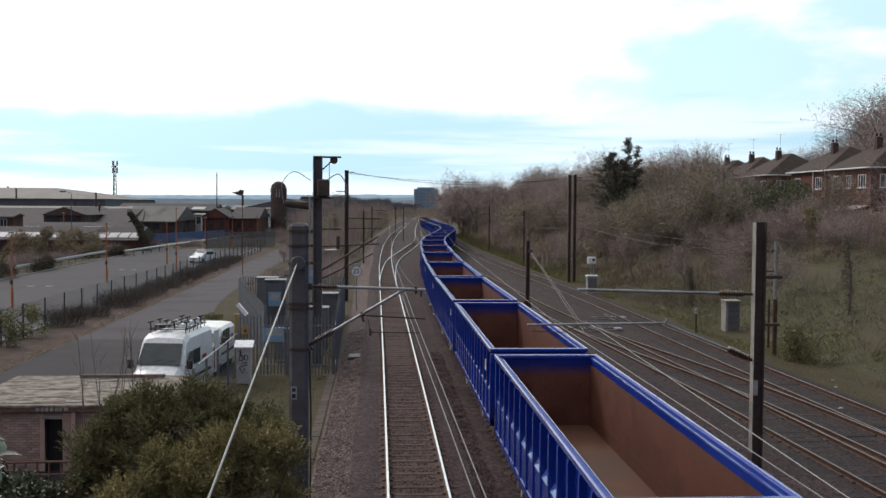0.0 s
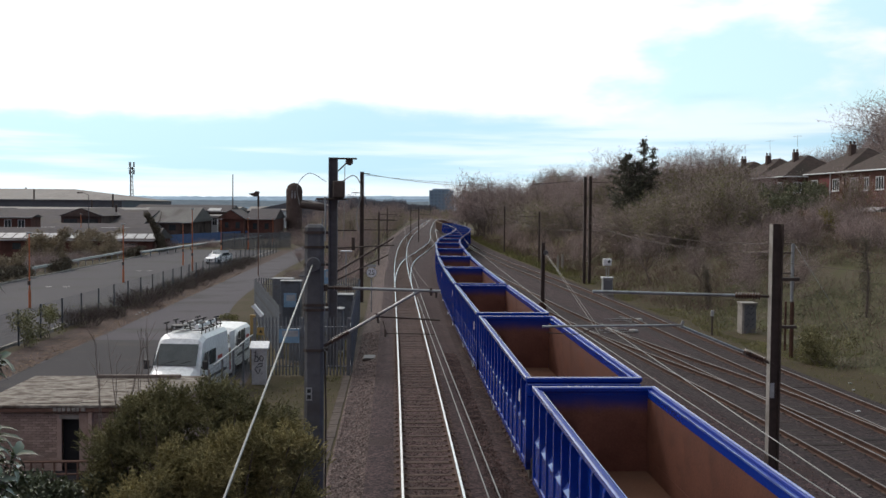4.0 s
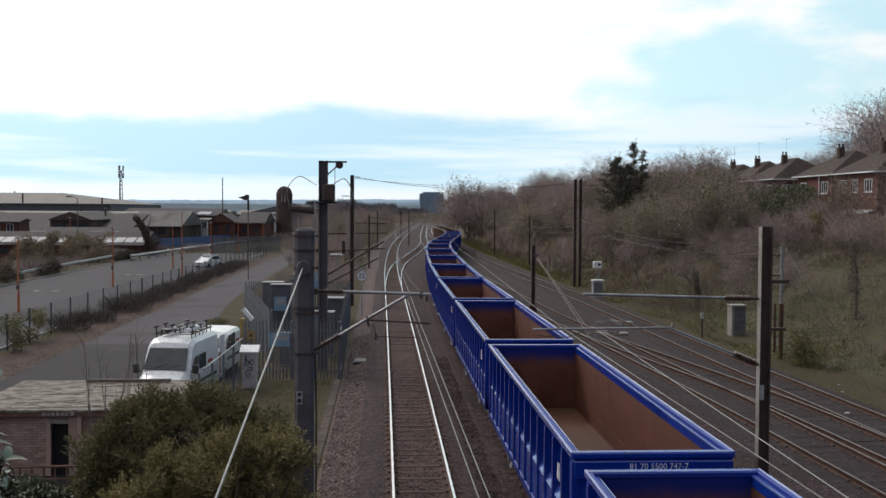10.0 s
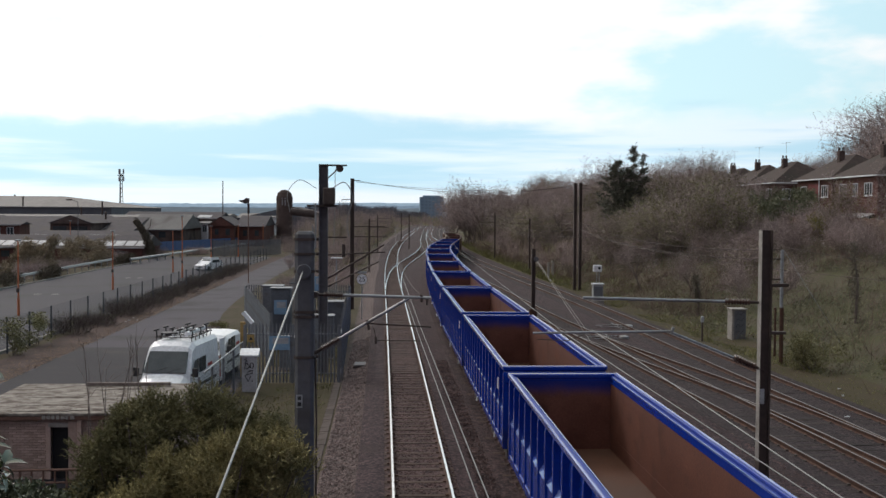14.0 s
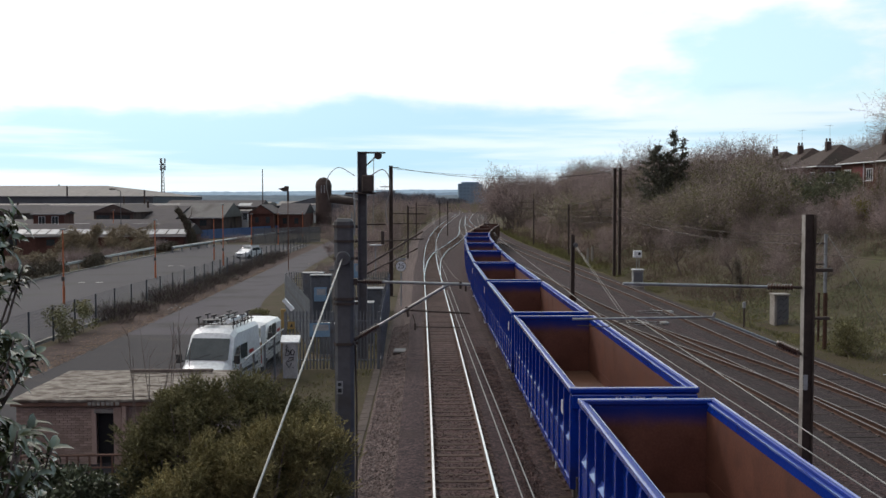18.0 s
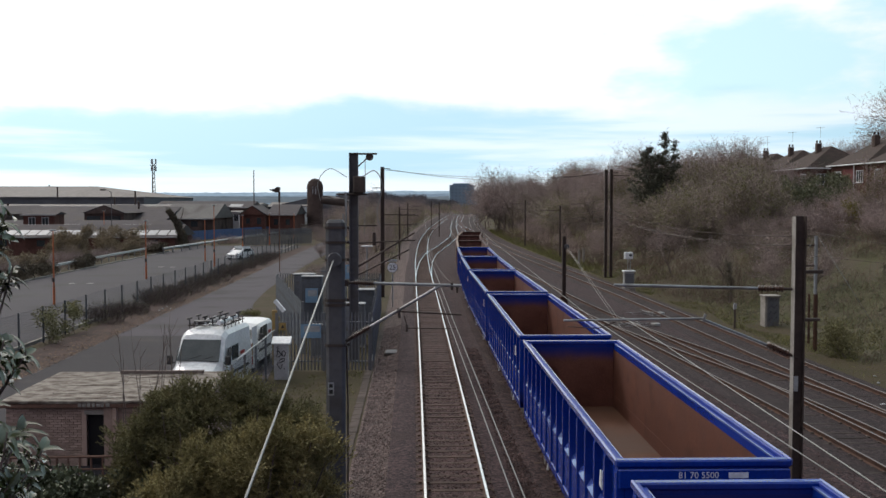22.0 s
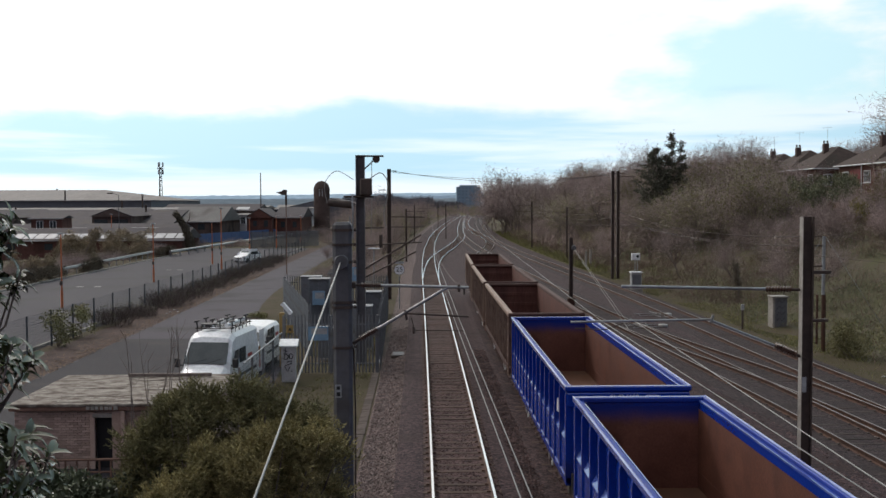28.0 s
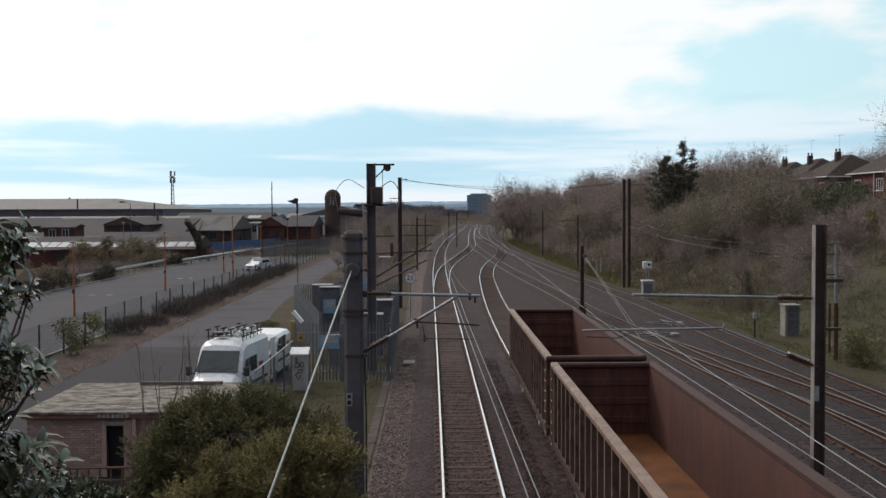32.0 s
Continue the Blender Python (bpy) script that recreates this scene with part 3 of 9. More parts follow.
def overspray(m, z0, z1, spread, colour):
    """Blue paint that straggles down from the top of the lining."""
    nt = m.node_tree
    N, L = nt.nodes.new, nt.links.new
    b = nt.nodes["Principled BSDF"]
    base = b.inputs["Base Color"].links[0].from_socket
    co = N("ShaderNodeTexCoord")
    sp = N("ShaderNodeSeparateXYZ")
    L(co.outputs["Object"], sp.inputs[0])
    n = N("ShaderNodeTexNoise")
    n.inputs["Scale"].default_value, n.inputs["Detail"].default_value = 1.3, 5.0
    L(co.outputs["Object"], n.inputs["Vector"])
    a = N("ShaderNodeMath")
    a.operation = "MULTIPLY_ADD"
    L(n.outputs[0], a.inputs[0])
    a.inputs[1].default_value = spread
    L(sp.outputs["Z"], a.inputs[2])
    r = N("ShaderNodeMapRange")
    r.interpolation_type = "SMOOTHSTEP"
    r.inputs[1].default_value, r.inputs[2].default_value = z0 + spread / 2, z1 + spread / 2
    L(a.outputs[0], r.inputs[0])
    mx = N("ShaderNodeMix")
    mx.data_type = "RGBA"
    L(r.outputs[0], mx.inputs[0])
    L(base, mx.inputs[6])
    mx.inputs[7].default_value = (*colour, 1)
    L(mx.outputs[2], b.inputs["Base Color"])


overspray(M_RUSTIN, 2.44, 2.86, 0.34, (0.006, 0.022, 0.2))


def bogie(parent, y):
    b = part("bogie_frame", Form(), M_STEEL, parent)
    f = Form()
    for sx in (-1, 1):
        f.prism([(-1.35, 0.42), (-1.2, 0.36), (-0.45, 0.30), (0.45, 0.30), (1.2, 0.36), (1.35, 0.42), (1.3, 0.62), (0.6, 0.58), (0.4, 0.50), (-0.4, 0.50), (-0.6, 0.58), (-1.3, 0.62)], 0, sx * 1.02 - 0.06, sx * 1.02 + 0.06)
        for yy in (-0.9, 0.9):
            f.cbox(sx * 1.02 - 0.11, sx * 1.02 + 0.11, yy - 0.15, yy + 0.15, 0.33, 0.60, 0.02)
            f.tube((sx * 1.04, yy - 0.28, 0.40), (sx * 1.04, yy - 0.28, 0.66), 0.07)
            f.tube((sx * 1.04, yy + 0.28, 0.40), (sx * 1.04, yy + 0.28, 0.66), 0.07)
    f.cbox(-0.95, 0.95, -0.22, 0.22, 0.42, 0.66, 0.03)
    f.cbox(-0.3, 0.3, -0.3, 0.3, 0.66, 0.86, 0.03)
    b.data = f.mesh("bogie_frame", M_STEEL)
    b.matrix_basis = pose(0, y, 0)
    wheel = Form().spin([(0.46, -0.07), (0.46, -0.04), (0.425, -0.035), (0.42, 0.065), (0.36, 0.065), (0.34, 0.03), (0.14, 0.02), (0.12, 0.09), (0.05, 0.09)], 18, axis=0).mesh("wheel", M_WHEEL, True)
    for sx in (-1, 1):
        for yy in (-0.9, 0.9):
            w = part("wheel", wheel, None, b)
            w.matrix_basis = pose(sx * 0.75, yy, 0.42, 0, 0, 0 if sx > 0 else 180)
    part("axle", Form().tube((-0.75, -0.9, 0.42), (0.75, -0.9, 0.42), 0.075), M_STEEL, b)
    part("axle", Form().tube((-0.75, 0.9, 0.42), (0.75, 0.9, 0.42), 0.075), M_STEEL, b)


def running_gear(wagon, H):
    for y in (-H + 2.2, H - 2.2):
        bogie(wagon, y)
    for y in (-H + 3.9, H - 3.9):
        for sx in (-1, 1):
            part("brake_wheel", Form().spin([(0.16, -0.015), (0.2, -0.015), (0.2, 0.015), (0.16, 0.015)], 16, (sx * 1.24, y, 0.66), 0), M_WHEEL, wagon, "pale brake wheel")
            part("brake_lever", Form().line([(sx * 1.2, y - 0.5, 0.8), (sx * 1.24, y - 0.52, 0.45)], 0.03, 6), M_WHITE, wagon, "white release lever")
    part("air_pipe", Form().line([(-1.15, -H + 0.6, 0.80), (-1.15, H - 0.6, 0.80)], 0.03, 6), M_STEEL, wagon)
    for s in (-1, 1):
        part("headstock", Form().cbox(-1.25, 1.25, s * H - 0.1, s * H + 0.1, 0.82, 1.14, 0.015), M_STEEL, wagon)
        for x in (-0.87, 0.87):
            part("buffer", Form().spin([(0.11, 0), (0.11, 0.18), (0.075, 0.19), (0.075, 0.34), (0.23, 0.36), (0.23, 0.39), (0.12, 0.41)], 14, (x, 0, 1.0), 1) if s > 0 else
                 Form().spin([(0.11, 0), (0.11, -0.18), (0.075, -0.19), (0.075, -0.34), (0.23, -0.36), (0.23, -0.39), (0.12, -0.41)], 14, (x, 0, 1.0), 1), M_STEEL, wagon).location = (0, s * (H + 0.005), 0)
        part("coupling", Form().cbox(-0.06, 0.06, -0.42, 0.0, 0.9, 1.02, 0.02) if s < 0 else Form().cbox(-0.06, 0.06, 0.0, 0.42, 0.9, 1.02, 0.02), M_STEEL, wagon).location = (0, s * H, 0)
    part("centre_sill", Form().cbox(-0.25, 0.25, -H + 0.15, H - 0.15, 0.72, 1.08, 0.02), M_STEEL, wagon)


def blue_wagon():
    w = empty("open_box_wagon", None, "blue open box wagon with rust-brown lining, empty, in the goods train", "railway wagon", "goods train")
    H = BODY / 2
    for s in (-1, 1):
        # side sheet: thin above, thicker below a sloping ledge
        o = [(0.0, FLOOR - 0.12), (0.105, FLOOR - 0.12), (0.105, 1.83), (0.015, 1.97), (0.015, TOP - 0.1), (0.0, TOP - 0.1)]
        outline = [(s * (W - 0.16 + u), z) for u, z in o]
        part("side_sheet", Form().prism(outline if s < 0 else outline[::-1], 1, -H + 0.06, H - 0.06), M_BLUE, w)
        lin = s * (W - 0.165)
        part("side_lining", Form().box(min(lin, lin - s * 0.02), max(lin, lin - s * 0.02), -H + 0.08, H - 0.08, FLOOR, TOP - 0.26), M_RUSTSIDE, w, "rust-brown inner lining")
        part("inner_top_band", Form().box(min(lin, lin - s * 0.024), max(lin, lin - s * 0.024), -H + 0.08, H - 0.08, TOP - 0.26, TOP - 0.11), M_BLUE, w)
        x0, x1 = sorted((s * (W - 0.048), s * W))
        part("top_rail", Form().cbox(x0, x1, -H, H, TOP - 0.12, TOP, 0.018), M_SHEENBLUE, w, "glossy blue top rail with sky sheen painted pale")
        x0, x1 = sorted((s * (W - 0.105), s * (W - 0.0485)))
        part("rail_inner_face", Form().cbox(x0, x1, -H + 0.01, H - 0.01, TOP - 0.12, TOP - 0.018, 0.01), M_BLUEDULL, w)
        x0, x1 = sorted((s * (W - 0.185), s * (W - 0.106)))
        part("inner_lip", Form().cbox(x0, x1, -H + 0.05, H - 0.05, TOP - 0.15, TOP - 0.075, 0.012), M_BLUEDULL, w)
        # thin pale strip added as the bright line along the lip
        xe = s * (W - 0.188)
        part("lip_glint", Form().box(xe - 0.009, xe + 0.009, -H + 0.06, H - 0.06, TOP - 0.1, TOP - 0.068), M_SHEENBLUE, w)
        part("lining_seam", Form().box(min(lin - s * 0.02, lin - s * 0.027), max(lin - s * 0.02, lin - s * 0.027), -H + 0.1, H - 0.1, FLOOR + 0.34, FLOOR + 0.355), M_RUSTSIDE, w)
        # pale strip over the sheet's ledge, coloured as its sky glint
        led = [(s * (W - 0.052), 1.815), (s * (W - 0.05), 1.832), (s * (W - 0.143), 1.978), (s * (W - 0.147), 1.965)]
        part("ledge_glint", Form().prism(led if s > 0 else led[::-1], 1, -H + 0.07, H - 0.07), M_SHEENBLUE, w)
        part("side_sill", Form().cbox(min(s * (W - 0.16), s * (W - 0.03)), max(s * (W - 0.16), s * (W - 0.03)), -H + 0.03, H - 0.03, SILL, FLOOR - 0.1, 0.015), M_BLUE, w)
        n = 15
        for i in range(n):
            y = -H + 0.12 + (2 * H - 0.24) * i / (n - 1)
            ww = 0.06 if 0 < i < n - 1 else 0.09
            pr = [(s * (W - 0.15), SILL + 0.02), (s * (W - 0.025), SILL + 0.08), (s * (W - 0.025), TOP - 0.24), (s * (W - 0.06), TOP - 0.121), (s * (W - 0.15), TOP - 0.121)]
            part("rib", Form().prism(pr if s > 0 else pr[::-1], 1, y - ww, y + ww), M_BLUE, w)
    for s in (-1, 1):
        y0, y1 = sorted((s * (H - 0.03), s * (H - 0.10)))
        part("end_sheet", Form().box(-W + 0.16, W - 0.16, y0, y1, FLOOR - 0.1, TOP - 0.1), M_BLUE, w)
        y0, y1 = sorted((s * (H - 0.10), s * (H - 0.122)))
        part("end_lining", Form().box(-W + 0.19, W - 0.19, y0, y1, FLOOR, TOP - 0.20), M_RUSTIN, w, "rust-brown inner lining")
        part("end_top_band", Form().box(-W + 0.19, W - 0.19, y0 - 0.002, y1 + 0.002, TOP - 0.20, TOP - 0.11), M_BLUE, w)
        y0, y1 = sorted((s * (H - 0.16), s * (H + 0.02)))
        part("end_rail", Form().cbox(-W + 0.02, W - 0.02, y0, y1, TOP - 0.13, TOP - 0.012, 0.025), M_BLUE, w)
        y0, y1 = sorted((s * (H - 0.03), s * (H + 0.05)))
        part("end_beam", Form().cbox(-W + 0.05, W - 0.05, y0, y1, TOP - 0.46, TOP - 0.15, 0.02), M_BLUE, w)
        for x in (-0.95, -0.32, 0.32, 0.95):
            part("end_post", Form().cbox(x - 0.06, x + 0.06, min(s * (H - 0.03), s * (H + 0.045)), max(s * (H - 0.03), s * (H + 0.045)), SILL + 0.25, TOP - 0.47, 0.012), M_BLUE, w)
    # white mark on the side sheet
    f = Form().prism([(-H + 1.18, 2.26), (-H + 1.24, 2.26), (-H + 1.24, 2.56), (-H + 1.18, 2.6)], 0, -W + 0.018, -W + 0.022)
    part("side_mark", f, M_WHITE, w)
    f = Form().prism([(-H + 1.30, 2.26), (-H + 1.46, 2.26), (-H + 1.40, 2.56), (-H + 1.30, 2.56)], 0, -W + 0.018, -W + 0.022)
    part("side_mark", f, M_WHITE, w)
    part("wagon_floor", Form().box(-W + 0.17, W - 0.17, -H + 0.11, H - 0.11, FLOOR - 0.06, FLOOR), M_FLOORIN, w, "rust-coloured steel floor")
    running_gear(w, H)
    return w


def brown_wagon():
    w = empty("weathered_box_wagon", None, "weathered brown open box wagon with ribbed sides and ladders", "railway wagon", "goods train")
    H = BODY / 2
    T = TOP
    for s in (-1, 1):
        x0, x1 = sorted((s * (W - 0.19), s * (W - 0.15)))
        part("side_sheet", Form().box(x0, x1, -H + 0.08, H - 0.08, FLOOR - 0.1, T - 0.1), M_DARKSHEET, w)
        xi = s * (W - 0.192)
        part("side_lining", Form().box(min(xi, xi - s * 0.014), max(xi, xi - s * 0.014), -H + 0.11, H - 0.11, FLOOR, T - 0.15), M_BROWNIN, w, "rust-streaked brown inner lining")
        # left rail is tan, right rail the darker body brown
        part("top_rail", Form().prism([(s * (W - 0.21), T - 0.14), (s * W, T - 0.14), (s * (W + 0.005), T - 0.05), (s * (W - 0.03), T), (s * (W - 0.17), T), (s * (W - 0.21), T - 0.05)][::s], 1, -H, H), M_TAN if s < 0 else M_BROWN, w, "rounded tan top rail" if s < 0 else "")
        part("side_sill", Form().cbox(min(s * (W - 0.16), s * (W - 0.02)), max(s * (W - 0.16), s * (W - 0.02)), -H, H, SILL, FLOOR - 0.08, 0.015), M_BROWN, w)
        n = 17
        for i in range(n):
            y = -H + 0.55 + (2 * H - 1.1) * i / (n - 1)
            pr = [(s * (W - 0.15), SILL + 0.06), (s * (W - 0.02), SILL + 0.12), (s * (W - 0.02), T - 0.16), (s * (W - 0.15), T - 0.14)]
            part("rib", Form().prism(pr if s > 0 else pr[::-1], 1, y - 0.055, y + 0.055), M_BROWNRIB, w)
        for e in (-1, 1):
            y = e * (H - 0.2)
            f = Form()
            for yy in (y - 0.17, y + 0.17):
                f.tube((s * (W - 0.01), yy, SILL - 0.1), (s * (W - 0.01), yy, T - 0.18), 0.018, n=6)
            for k in range(7):
                z = SILL + 0.05 + k * 0.29
                f.tube((s * (W - 0.01), y - 0.17, z), (s * (W - 0.01), y + 0.17, z), 0.016, n=6)
            part("ladder", f, M_TAN, w)
    for s in (-1, 1):
        y0, y1 = sorted((s * (H - 0.03), s * (H - 0.10)))
        part("end_sheet", Form().box(-W + 0.15, W - 0.15, y0, y1, FLOOR - 0.1, T - 0.1), M_BROWNIN, w)
        y0, y1 = sorted((s * (H - 0.18), s * (H + 0.03)))
        part("end_rail", Form().cbox(-W + 0.02, W - 0.02, y0, y1, T - 0.15, T - 0.008, 0.04), M_BROWN, w)
        for z in (1.55, 2.05, 2.55):
            y0, y1 = sorted((s * (H - 0.09), s * (H - 0.122)))
            part("end_stiffener", Form().cbox(-W + 0.21, W - 0.21, y0, y1, z - 0.10, z + 0.10, 0.018), M_BROWNIN, w)
            y0, y1 = sorted((s * (H - 0.03), s * (H + 0.04)))
            part("end_stiffener", Form().cbox(-W + 0.1, W - 0.1, y0, y1, z - 0.07, z + 0.07, 0.03), M_BROWN, w)
    part("wagon_floor", Form().box(-W + 0.19, W - 0.19, -H + 0.1, H - 0.1, FLOOR - 0.06, FLOOR), M_FLOORRUST, w, "orange-rust steel floor")
    running_gear(w, H)
    return w


TEXTS = {}


def number_line(w, tail):
    """White running number on the wagon's leading end; the last figures as a bar where they cannot be read."""
    H = BODY / 2
    words = "81 70 5500" + (" " + tail if tail else "")
    if words not in TEXTS:
        cu = bpy.data.curves.new("running_number", "FONT")
        cu.body, cu.size, cu.align_x, cu.align_y, cu.extrude = words, 0.14, "LEFT", "CENTER", 0.002
        cu.materials.append(M_WHITE)
        TEXTS[words] = cu
        TEXTS["bar"] = TEXTS.get("bar") or Form().box(0.37, 0.68, -H - 0.056, -H - 0.052, TOP - 0.29, TOP - 0.20).mesh("number_bar", M_WHITE)
    t = new("running_number", TEXTS[words])
    t.parent = w
    t.matrix_basis = pose(-0.42, -H - 0.055, TOP - 0.245, 90, 0, 0)
    if not tail:
        part("number_bar", TEXTS["bar"], None, w)


def make_train():
    wagons = []
    blue, brown = blue_wagon(), brown_wagon()
    for n in range(-1, 21):
        kind = brown if n >= 18 else blue
        first = (n == -1) or (n == 18)
        w = kind if first else copy_thing(kind, wagon_pose(far_end(n, 0)))
        w.matrix_basis = wagon_pose(far_end(n, 0))
        wagons.append((n, w))
    for n, w in wagons:
        if n < 18:
            number_line(w, {6: "747-7", 15: "742-8"}.get(n))
    return wagons


TRAIN = make_train()


# ---- line-side equipment ----
M_YELLOW = material("yellow_paint", (0.338, 0.225, 0.072), (0.270, 0.180, 0.060), 0.3, 0.6, bump=0.1)
M_GRAF = material("black_spray", (0.012, 0.012, 0.014), (0.02, 0.02, 0.022), 0.2, 0.6, bump=0.0)
M_GLASS = material("dark_glass", (0.03, 0.04, 0.045), (0.05, 0.06, 0.065), 0.4, 0.08, bump=0.0, spec=0.45)
M_RUBBER = material("black_rubber", (0.02, 0.02, 0.02), (0.035, 0.035, 0.035), 0.2, 0.75, bump=0.1)
M_PALISADE = material("grey_palisade", (0.14, 0.15, 0.165), (0.20, 0.21, 0.225), 0.5, 0.55, metal=0.3, bump=0.1, obrand=0.15, stain=(0.12, 0.11, 0.10), stain_size=0.5)
M_BLUESIGN = material("blue_sign", (0.160, 0.275, 0.399), (0.208, 0.338, 0.456), 0.3, 0.5, bump=0.0)
M_CABINET = material("grey_cabinet", (0.30, 0.31, 0.32), (0.38, 0.39, 0.40), 0.6, 0.6, bump=0.08, stain=(0.22, 0.21, 0.19), stain_size=0.7)
M_RED = material("red_paint", (0.42, 0.03, 0.025), (0.35, 0.025, 0.02), 0.3, 0.4, bump=0.0)


def insulator(f, p, q, r=0.075, sheds=9):
    """A ribbed rod from p to q, as one turned skin."""
    p, q = Vector(p), Vector(q)
    d = (q - p).normalized()
    a = d.orthogonal().normalized()
    b = d.cross(a)
    rings = [(0.0, 0.5)]
    for k in range(sheds):
        rings += [((k + 0.25) / sheds, 0.5), ((k + 0.35) / sheds, 1.0), ((k + 0.6) / sheds, 0.95), ((k + 0.8) / sheds, 0.5)]
    rings.append((1.0, 0.5))
    n, s = 10, len(f.v)
    for t, k in rings:
        c = p.lerp(q, t)
        for i in range(n):
            w = 2 * math.pi * i / n
            f.v.append(tuple(c + a * (r * k * math.cos(w)) + b * (r * k * math.sin(w))))
    for k in range(len(rings) - 1):
        for i in range(n):
            j = (i + 1) % n
            f.f.append((s + k * n + i, s + k * n + j, s + k * n + n + j, s + k * n + n + i))
    f.f.append(tuple(s + i for i in reversed(range(n))))
    e = s + (len(rings) - 1) * n
    f.f.append(tuple(e + i for i in range(n)))
    return f


def h_section(f, x, y, z0, z1, w=0.28, d=0.28, t=0.03):
    """A rolled H column in one piece."""
    a, b, c = w / 2, d / 2, t / 2
    o = [(-a, -b), (-a + t, -b), (-a + t, -c), (a - t, -c), (a - t, -b), (a, -b), (a, b), (a - t, b), (a - t, c), (-a + t, c), (-a + t, b), (-a, b)]
    return f.prism([(x + u, y + v) for u, v in o], 2, z0, z1)


def mast_near():
    m = empty("overhead_line_mast", pose(-1.78, 23, -0.6), "thick grey steel overhead line mast with strap bands", "mast", "overhead line masts")
    part("column", Form().cbox(-0.212, 0.212, -0.19, 0.19, 0.0, 7.28, 0.07), M_MAST, m)
    part("foundation", Form().cbox(-0.45, 0.45, -0.45, 0.45, -0.1, 0.35, 0.04), M_CONCRETE, m)
    for z in (7.1, 6.77, 6.38, 5.47, 5.36, 4.45):
        part("strap_band", Form().cbox(-0.23, 0.23, -0.208, 0.208, z - 0.03, z + 0.03, 0.06), M_MASTDARK, m)
        part("strap_bolt", Form().tube((0.25, 0, z), (0.31, 0, z), 0.035), M_MASTDARK, m)
    part("stay_insulator", Form().spin([(0.05, -0.05), (0.15, -0.05), (0.165, 0.0), (0.13, 0.05), (0.04, 0.09)], 20, (0.0, -0.29, 6.39), 1), M_MAST, m, "grey disc insulator")
    part("bracket", Form().cbox(-0.07, 0.07, -0.27, -0.2, 6.3, 6.48, 0.01), M_MASTDARK, m)
    part("conduit", Form().line([(0.24, -0.12, 7.9), (0.25, -0.12, 7.4), (0.24, -0.12, 6.9)], 0.02), M_GALV, m)
    part("top_tube", Form().tube((0.85, 0, 5.84), (2.85, 0, 5.78), 0.035), M_GALV, m)
    part("tube_insulator", insulator(Form(), (0.42, 0, 5.85), (0.86, 0, 5.84)), M_INSUL, m, "brown ribbed insulator")
    part("tube_clamp", Form().tube((0.22, 0, 5.85), (0.44, 0, 5.85), 0.03).cbox(0.2, 0.3, -0.08, 0.08, 5.78, 5.92, 0.01), M_MASTDARK, m)
    part("strut", Form().tube((0.78, 0, 4.85), (2.36, 0, 5.78), 0.035), M_GALV, m)
    part("strut_insulator", insulator(Form(), (0.38, 0, 4.62), (0.78, 0, 4.85)), M_INSUL, m, "brown ribbed insulator")
    part("strut_clamp", Form().tube((0.22, 0, 4.52), (0.39, 0, 4.63), 0.04), M_MASTDARK, m)
    part("registration_arm", Form().tube((1.45, 0, 5.2), (2.85, 0, 5.12), 0.022).tube((1.4, 0, 5.28), (1.45, 0, 5.05), 0.03), M_MASTDARK, m)
    part("steady_arm", Form().line([(1.55, 0, 5.1), (1.62, 0, 4.82), (2.75, 0, 4.80)], 0.014).tube((1.6, 0, 4.74), (1.6, 0, 4.9), 0.03), M_MASTDARK, m)
    part("dropper_fitting", Form().tube((2.75, 0, 5.78), (2.75, 0, 5.62), 0.025).cbox(2.6, 2.66, -0.03, 0.03, 5.68, 5.86, 0.01), M_MASTDARK, m)
    pl = part("number_plate", Form().box(-0.17, -0.03, -0.206, -0.202, 3.32, 3.62), M_CABINET, m, "small white plate with dark bars")
    part("plate_bar", Form().box(-0.14, -0.06, -0.209, -0.2065, 3.5, 3.58).box(-0.14, -0.06, -0.209, -0.2065, 3.36, 3.45), M_GRAF, pl)
    part("earth_cable", Form().line([(0.23, 0.1, 4.4), (0.26, 0.1, 3.0), (0.25, 0.1, 0.4)], 0.02), M_MASTDARK, m)
    return m


def wire(name, pts, r, label, mat=None, sag=0.0):
    f = Form()
    full = []
    for a, b in zip(pts, pts[1:]):
        n = 10 if sag else 1
        for k in range(n):
            t = k / n
            p = Vector(a).lerp(Vector(b), t)
            p.z -= sag * 4 * t * (1 - t)
            full.append(p)
    full.append(Vector(pts[-1]))
    f.line(full, r, 5)
    return tagged(new(name, f.mesh(name, mat or M_CABLE, True)), label, "cable", "overhead wires")


mast_near()
wire("stay_cable", [(-1.80, 22.72, 5.79), (-2.13, 2.0, 1.70)], 0.017, "pale grey anchor cable running down from the mast", M_CABLE)


